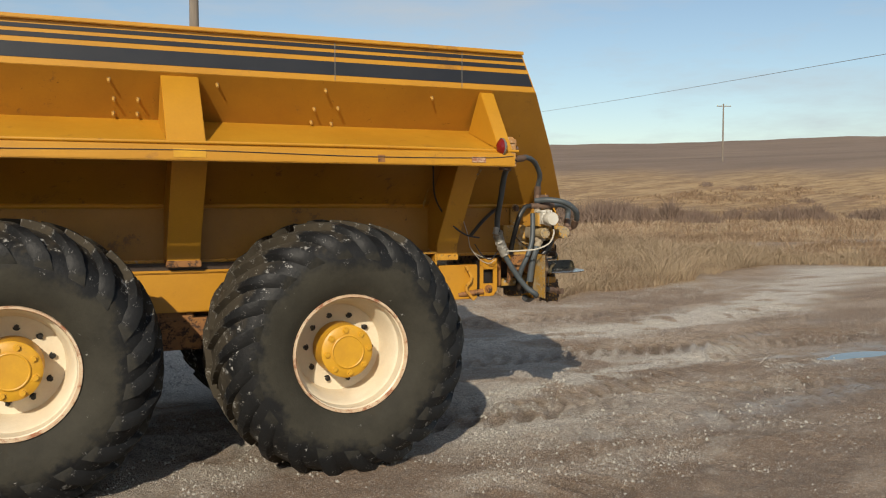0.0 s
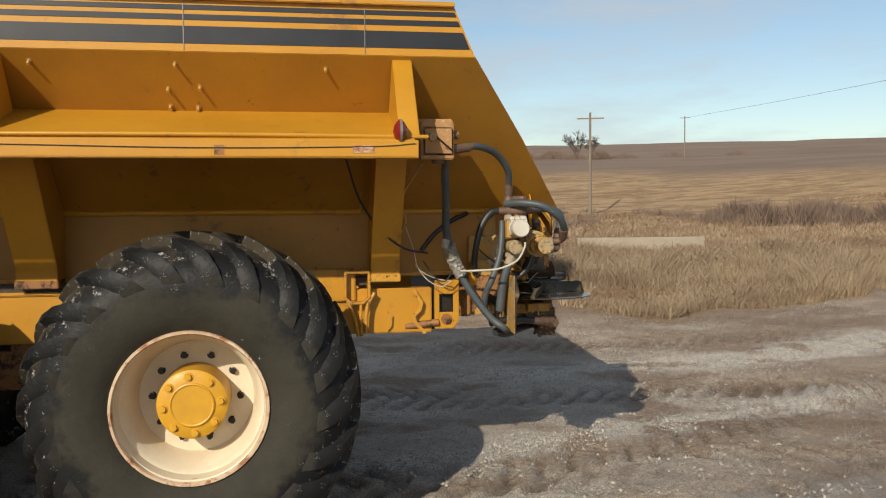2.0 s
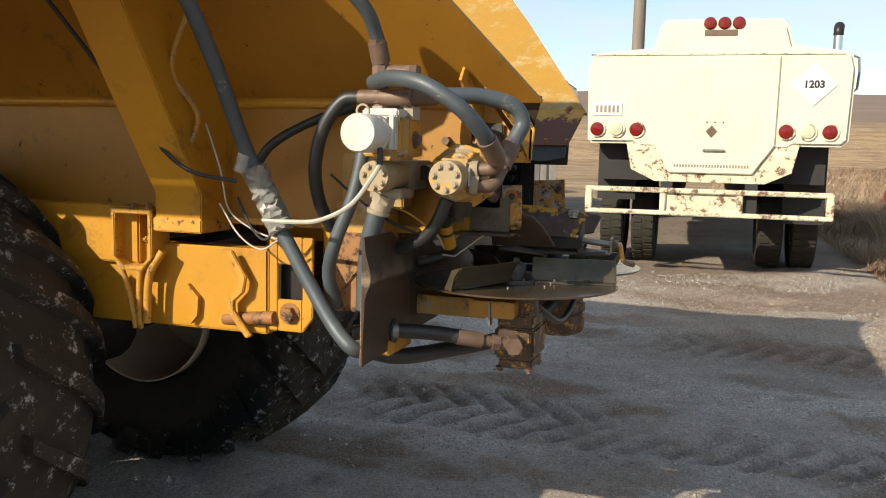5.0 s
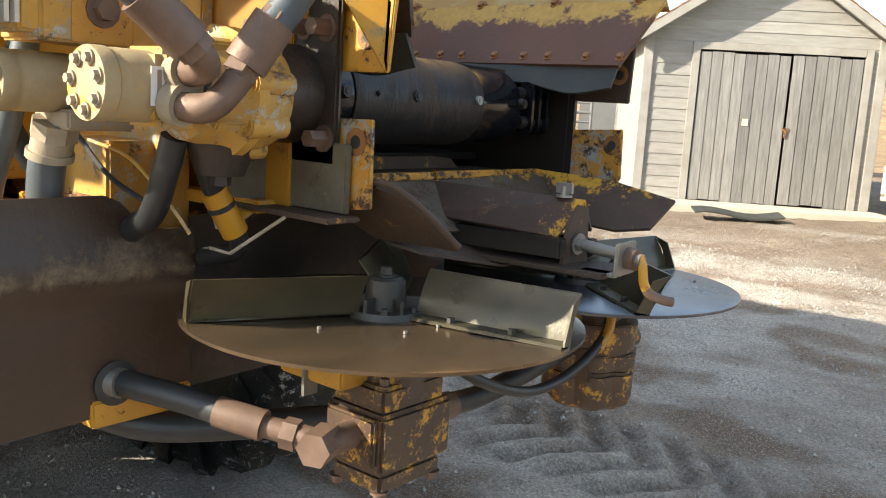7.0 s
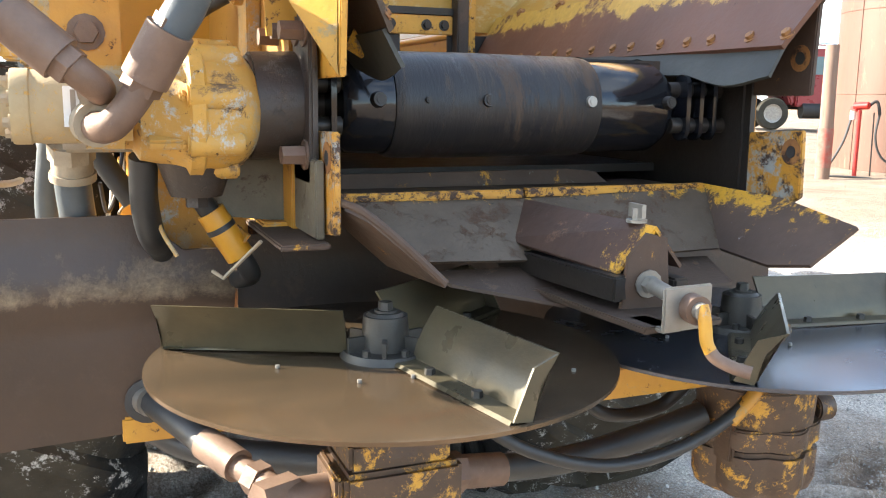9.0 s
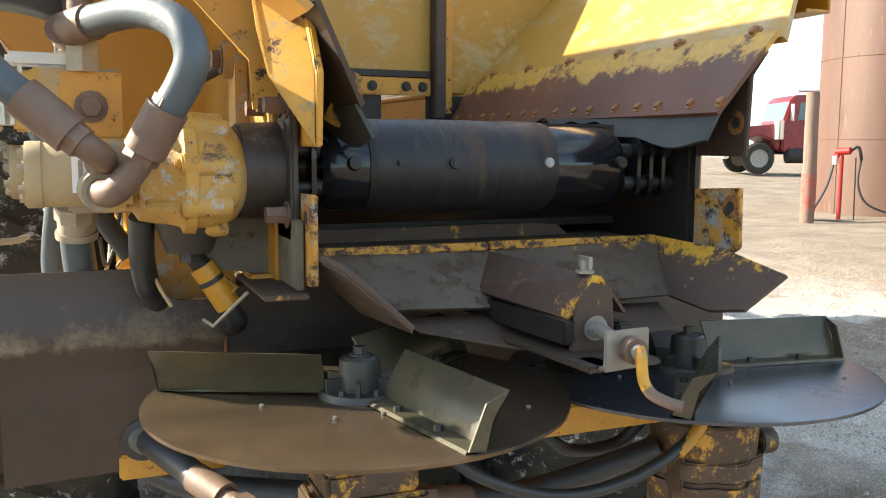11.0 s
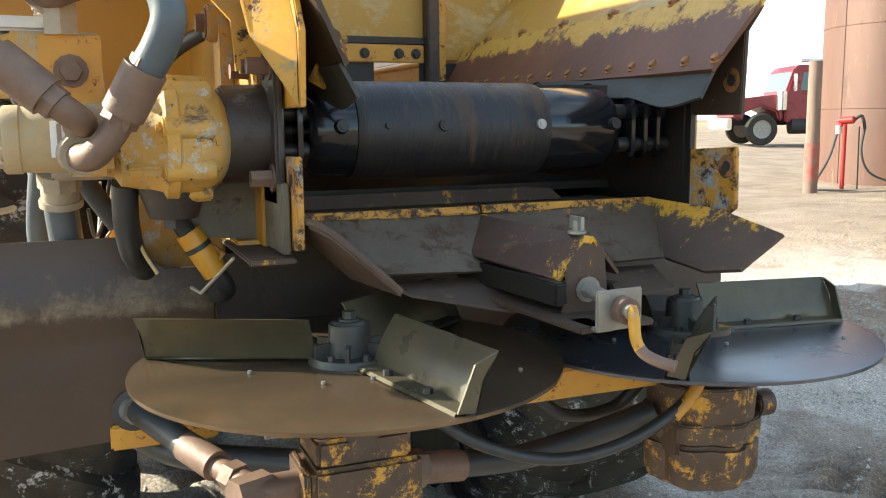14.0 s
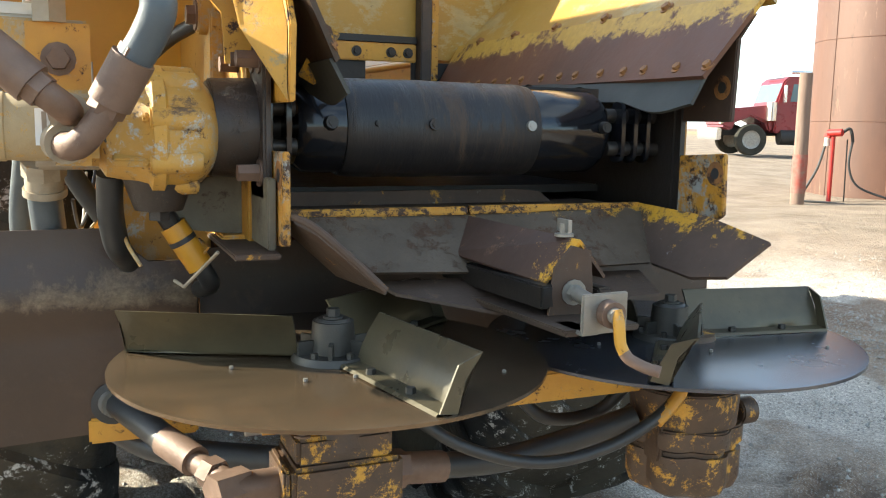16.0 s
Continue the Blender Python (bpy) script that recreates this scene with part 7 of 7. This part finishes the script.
def utility_pole(x, y, height, arms, r=0.15, group="utility poles", label="weathered wooden utility pole with crossarm"):
    p = thing("utility_pole", label, "utility pole", (x, y, float(land(x, y))), 0, group)
    part("pole_shaft", Shape().cyl((0, 0, -0.5), (0, 0, height), r, r * 0.68, 14), pole_wood, p)
    for z, w in arms:
        arm = part("crossarm", Shape().box(-w, w, -0.14, -0.03, height - z - 0.06, height - z + 0.06, turn=(0, 0, -18)), pole_wood, p)
        for k in (-0.9, -0.35, 0.35, 0.9):
            part("insulator", Shape().cyl((k * w * 0.95, -0.09 - k * w * 0.30, height - z + 0.05), (k * w * 0.95, -0.09 - k * w * 0.30, height - z + 0.24), 0.05, 0.03, 8), lamp_pale, arm)
    return p


utility_pole(0.97, 12.9, 9.0, [], 0.125, label="plain round wooden pole beside the shed")
base = Vector((1.08, -5.57))
utility_pole(1.08 + 0.321 * 83, -5.57 + 0.947 * 83, 9.6, [(0.55, 1.25)])
utility_pole(1.08 + 0.418 * 200, -5.57 + 0.907 * 200, 9.0, [(0.4, 1.1)])
utility_pole(-1.57 + 0.65 * 152, -6.94 + 0.759 * 152, 9.4, [(0.4, 1.2)])
wirec = part("power_line", Shape().tube([(84.7, 175.8, float(land(84.7, 175.8)) + 8.6), (64, 94, float(land(84.7, 175.8)) * 0.5 + 9.2), (44, 12, 10.6)], 0.022, n=5), line_wire)
tagged(wirec, "thin dark overhead power line", "power line")


# ---- bare trees and shrubs ----
def bare_tree(x, y, height, seed, spread=0.55):
    t = thing("bare_tree", "leafless grey-brown tree on the field edge", "tree", (x, y, float(land(x, y))), 0, "bare trees")
    r = random.Random(seed)
    limbs, twigs = Shape(), Shape()

    def grow(p, way, length, rad, depth):
        q = p + way * length
        mid = p + way * length * 0.5 + Vector((r.uniform(-1, 1), r.uniform(-1, 1), r.uniform(-0.4, 0.4))) * length * 0.08
        (limbs if depth < 2 else twigs).tube([p, mid, q], rad, n=7 if depth < 2 else 4, steps=2, taper=0.6)
        if depth >= 5:
            return
        for k in range(3 if depth < 3 else 4):
            nw = (way + Vector((r.uniform(-1, 1), r.uniform(-1, 1), r.uniform(-0.2, 0.55))) * spread * 1.25).normalized()
            grow(p + way * length * r.uniform(0.6, 1.0), nw, length * r.uniform(0.58, 0.80), rad * 0.64, depth + 1)

    for k in range(3):
        grow(Vector((r.uniform(-0.2, 0.2), r.uniform(-0.2, 0.2), -0.1)), Vector((r.uniform(-0.35, 0.35), r.uniform(-0.35, 0.35), 1)).normalized(), height * 0.27, height * 0.017, 0)
    part("trunk", limbs, twig, t)
    part("crown", twigs, twig, t)


def bushes(name, spots, label, mat, seed):
    """Shrubs of many thin upright stems, each a thing of its own."""
    r = np.random.RandomState(seed)
    for x, y, wide, high, count in spots:
        a, rr = r.uniform(0, 2 * math.pi, count), np.sqrt(r.uniform(0, 1, count)) * wide
        px, py = rr * np.cos(a), rr * np.sin(a)
        top = high * (1 - 0.6 * (rr / wide) ** 2) * r.uniform(0.45, 1.15, count)
        lx, ly = r.normal(0, 0.28, count) * top, r.normal(0, 0.28, count) * top
        wd = r.uniform(0.012, 0.03, count) * max(1.0, high / 1.2)
        ang = r.uniform(0, math.pi, count)
        z0 = land(x + px, y + py) - float(land(x, y))
        start = z0 + np.where(r.uniform(0, 1, count) < 0.4, 0, top * r.uniform(0, 0.6, count))
        v = np.stack([np.stack([px - wd * np.cos(ang), py - wd * np.sin(ang), start], -1), np.stack([px + wd * np.cos(ang), py + wd * np.sin(ang), start], -1), np.stack([px + lx, py + ly, z0 + top], -1)], 1)
        me = bpy.data.meshes.new(name)
        me.from_pydata(v.reshape(-1, 3).tolist(), [], np.arange(3 * count).reshape(-1, 3).tolist())
        me.materials.append(mat)
        ob = new(name, me)
        ob.location = (x, y, float(land(x, y)))
        tagged(ob, label, "shrub", "shrubs")


def along(t_eye, way, dist):
    return t_eye[0] + way[0] * dist, t_eye[1] + way[1] * dist


bare_tree(*along((1.9, -4.68), (0.183, 0.982), 118), 12.5, 3)
bare_tree(*along((2.35, -4.02), (0.305, 0.948), 205), 9.0, 8, 0.7)
bare_tree(*along((2.35, -4.02), (0.325, 0.945), 212), 7.0, 9, 0.7)
spots = [(*along((1.9, -4.68), (0.178, 0.984), 114), 2.8, 3.4, 2600), (*along((1.9, -4.68), (0.205, 0.979), 117), 2.2, 2.6, 1600), (*along((1.9, -4.68), (0.27, 0.963), 62), 0.7, 1.3, 900)]
for k in range(0, 9, 2):
    a = 0.255 + 0.0125 * k
    spots.append((*along((2.35, -4.02), (a, math.sqrt(1 - a * a)), 190 + 6 * (k % 3)), 2.6 + 0.4 * (k % 3), 1.7 + 0.5 * (k % 4), 700))
for k in range(2):
    a = 0.41 + 0.06 * k
    spots.append((*along((0.0, -6.2), (a, math.sqrt(1 - a * a)), 215 + 8 * (k % 2)), 2.5, 1.4, 500))
rs = random.Random(5)
for k in range(20):
    spots.append((32.5 + rs.uniform(-6, 6), 43 + rs.uniform(-5, 5), rs.uniform(0.8, 1.8), rs.uniform(0.9, 1.9), 700))
for k in range(10):
    spots.append((47 + rs.uniform(-5, 5), 40 + rs.uniform(-4, 4), rs.uniform(0.8, 1.6), rs.uniform(0.8, 1.5), 600))
for k in range(26):
    spots.append((rs.uniform(12, 70), rs.uniform(30, 80), rs.uniform(0.5, 1.3), rs.uniform(0.4, 1.0), 320))
bushes("shrub", spots, "leafless dark brown shrub in the dry field", shrub, 14)


# ---- dry grass ----
def grass(name, count, box, high, mat, seed, label, sparse=0.0, wide=0.006):
    r = np.random.RandomState(seed)
    x, y = r.uniform(box[0], box[1], count * 3), r.uniform(box[2], box[3], count * 3)
    keep = (grass_cover(x, y) > 0.45) & (fractal(x * 0.55, y * 0.55, seed, 3) > sparse)
    x, y = x[keep][:count], y[keep][:count]
    n = len(x)
    tuft = np.clip(fractal(x * 0.9, y * 0.9, seed + 3, 3) * 1.9 - 0.35, 0.15, 1.3)
    h = high * tuft * r.uniform(0.5, 1.25, n)
    d = np.hypot(x - 2, y + 3)
    wd = wide * np.maximum(1, d / 12) * r.uniform(0.6, 1.4, n)
    ang = r.uniform(0, math.pi, n)
    lean = r.normal(0, 0.75, (n, 2)) * h[:, None] + np.array([0.10, 0.03]) * h[:, None]
    z = land(x, y) - 0.03
    b0 = np.stack([x - wd * np.cos(ang), y - wd * np.sin(ang), z], -1)
    b1 = np.stack([x + wd * np.cos(ang), y + wd * np.sin(ang), z], -1)
    m0 = np.stack([x + lean[:, 0] * 0.35, y + lean[:, 1] * 0.35, z + h * 0.6], -1) + 0.6 * (b0 - b1) / 2
    m1 = m0 + 0.6 * (b1 - b0)
    tip = np.stack([x + lean[:, 0], y + lean[:, 1], z + h], -1)
    v = np.stack([b0, b1, m1, m0, tip], 1).reshape(-1, 3)
    k = np.arange(n) * 5
    faces = [(int(i), int(i + 1), int(i + 2), int(i + 3)) for i in k] + [(int(i + 3), int(i + 2), int(i + 4)) for i in k]
    me = bpy.data.meshes.new(name)
    me.from_pydata(v.tolist(), [], faces)
    me.materials.append(mat)
    tagged(new(name, me), label, "grass", kind="stuff")


grass("tall_grass", 34000, (4.6, 14, 6.4, 12.5), 0.62, straw, 111, "tall pale dry grass beside the yard", 0.34, 0.005)
grass("matted_thatch", 26000, (3.8, 13, 4.6, 8.5), 0.13, brown_weed, 112, "dark matted dead grass along the yard edge", 0.25, 0.007)
grass("dry_grass", 60000, (3.4, 16, 3.5, 15), 0.24, straw, 101, "pale straw grass along the yard edge", 0.38)
grass("dry_weeds", 56000, (3.4, 22, 4.0, 20), 0.28, brown_weed, 102, "brown weed stalks among the straw grass", 0.40)
grass("field_grass", 50000, (2, 60, 9, 60), 0.30, straw, 103, "dry field grass beyond the ditch", 0.40)
grass("field_weeds", 50000, (2, 75, 9, 75), 0.42, brown_weed, 104, "brown weeds across the dry field", 0.46)


# ---- loose gravel and puddles ----
def gravel(count, seed):
    r = np.random.RandomState(seed)
    x, y = r.uniform(-3.5, 9, count * 4), r.uniform(-4.5, 7, count * 4)
    w = np.clip((fractal(x * 0.35, y * 1.6 - 0.15 * x, 61, 4) - 0.44) / 0.15, 0.05, 1)
    w = np.maximum(w * 0.35, np.exp(-((y - 0.15 - 0.33 * (x - 2)) / 0.22) ** 2) * (x > 0.8) * (x < 6))
    w = np.maximum(w, np.exp(-((y - 2.75 - 0.10 * (x - 4) - 0.04 * np.clip(x - 4, 0, 9) ** 2) / 0.3) ** 2) * (x > 2.4))
    w = np.maximum(w, 0.75 * np.clip(1.2 - np.hypot((x + 1.0) / 2.4, (y - 3.2) / 3.4), 0, 1))
    w = w * np.clip((fractal(x * 2.6, y * 3.4, 77, 3) - 0.30) / 0.25, 0.12, 1.25)
    w = np.maximum(w, 0.5 * np.clip(1.3 - np.hypot((x - 3.3) / 2.3, (y - 2.0) / 2.8), 0, 1) * np.clip((fractal(x * 1.4, y * 2.4, 78, 4) - 0.40) / 0.16, 0, 1))
    keep = r.uniform(0, 1, len(x)) < w * 0.8
    x, y = x[keep][:count], y[keep][:count]
    verts, faces = [], []
    octa = np.array([(1, 0, 0), (-1, 0, 0), (0, 1, 0), (0, -1, 0), (0, 0, 1), (0, 0, -1)], float)
    tri = [(0, 2, 4), (2, 1, 4), (1, 3, 4), (3, 0, 4), (2, 0, 5), (1, 2, 5), (3, 1, 5), (0, 3, 5)]
    for i in range(len(x)):
        s = 0.0036 + 0.010 * r.uniform() ** 7
        a = r.uniform(0, 6.28)
        p = octa * r.uniform(0.6, 1.3, (6, 3)) * s
        q = p.copy()
        q[:, 0], q[:, 1] = p[:, 0] * math.cos(a) - p[:, 1] * math.sin(a), p[:, 0] * math.sin(a) + p[:, 1] * math.cos(a)
        q += (x[i], y[i], ground_z(x[i], y[i]) + s * 0.25)
        b = 6 * i
        verts += q.tolist()
        faces += [(b + f[0], b + f[1], b + f[2]) for f in tri]
    me = bpy.data.meshes.new("loose_gravel")
    me.from_pydata(verts, [], faces)
    me.materials.append(stone_grey)
    tagged(new("loose_gravel", me), "pale loose gravel scattered over the mud", "gravel", kind="stuff")


gravel(105000, 55)


def puddle(x, y, level, length, wide, turn, seed):
    r = random.Random(seed)
    length, wide = length * 1.45, wide * 1.45
    s, n = Shape(), 40
    ph = [r.uniform(0, 6.28) for _ in range(5)]
    ring = []
    for i in range(n):
        a = 2 * math.pi * i / n
        k = 1 + sum(0.16 / (j + 1) * math.sin((j + 2) * a + ph[j]) for j in range(5))
        ring.append((length * k * math.cos(a), wide * k * math.sin(a), 0))
    s.plate(ring, (0, 0, 0.004))
    ob = part("puddle", s, puddle_water)
    ob.matrix_world = pose(x, y, level - 0.004, 0, 0, turn)
    tagged(ob, "shallow muddy puddle reflecting the sky", "puddle", "puddles", "structure")


for k, (x, y, lv, l, w, a) in enumerate(WATER):
    puddle(x, y, lv, l, w, a, 30 + k)
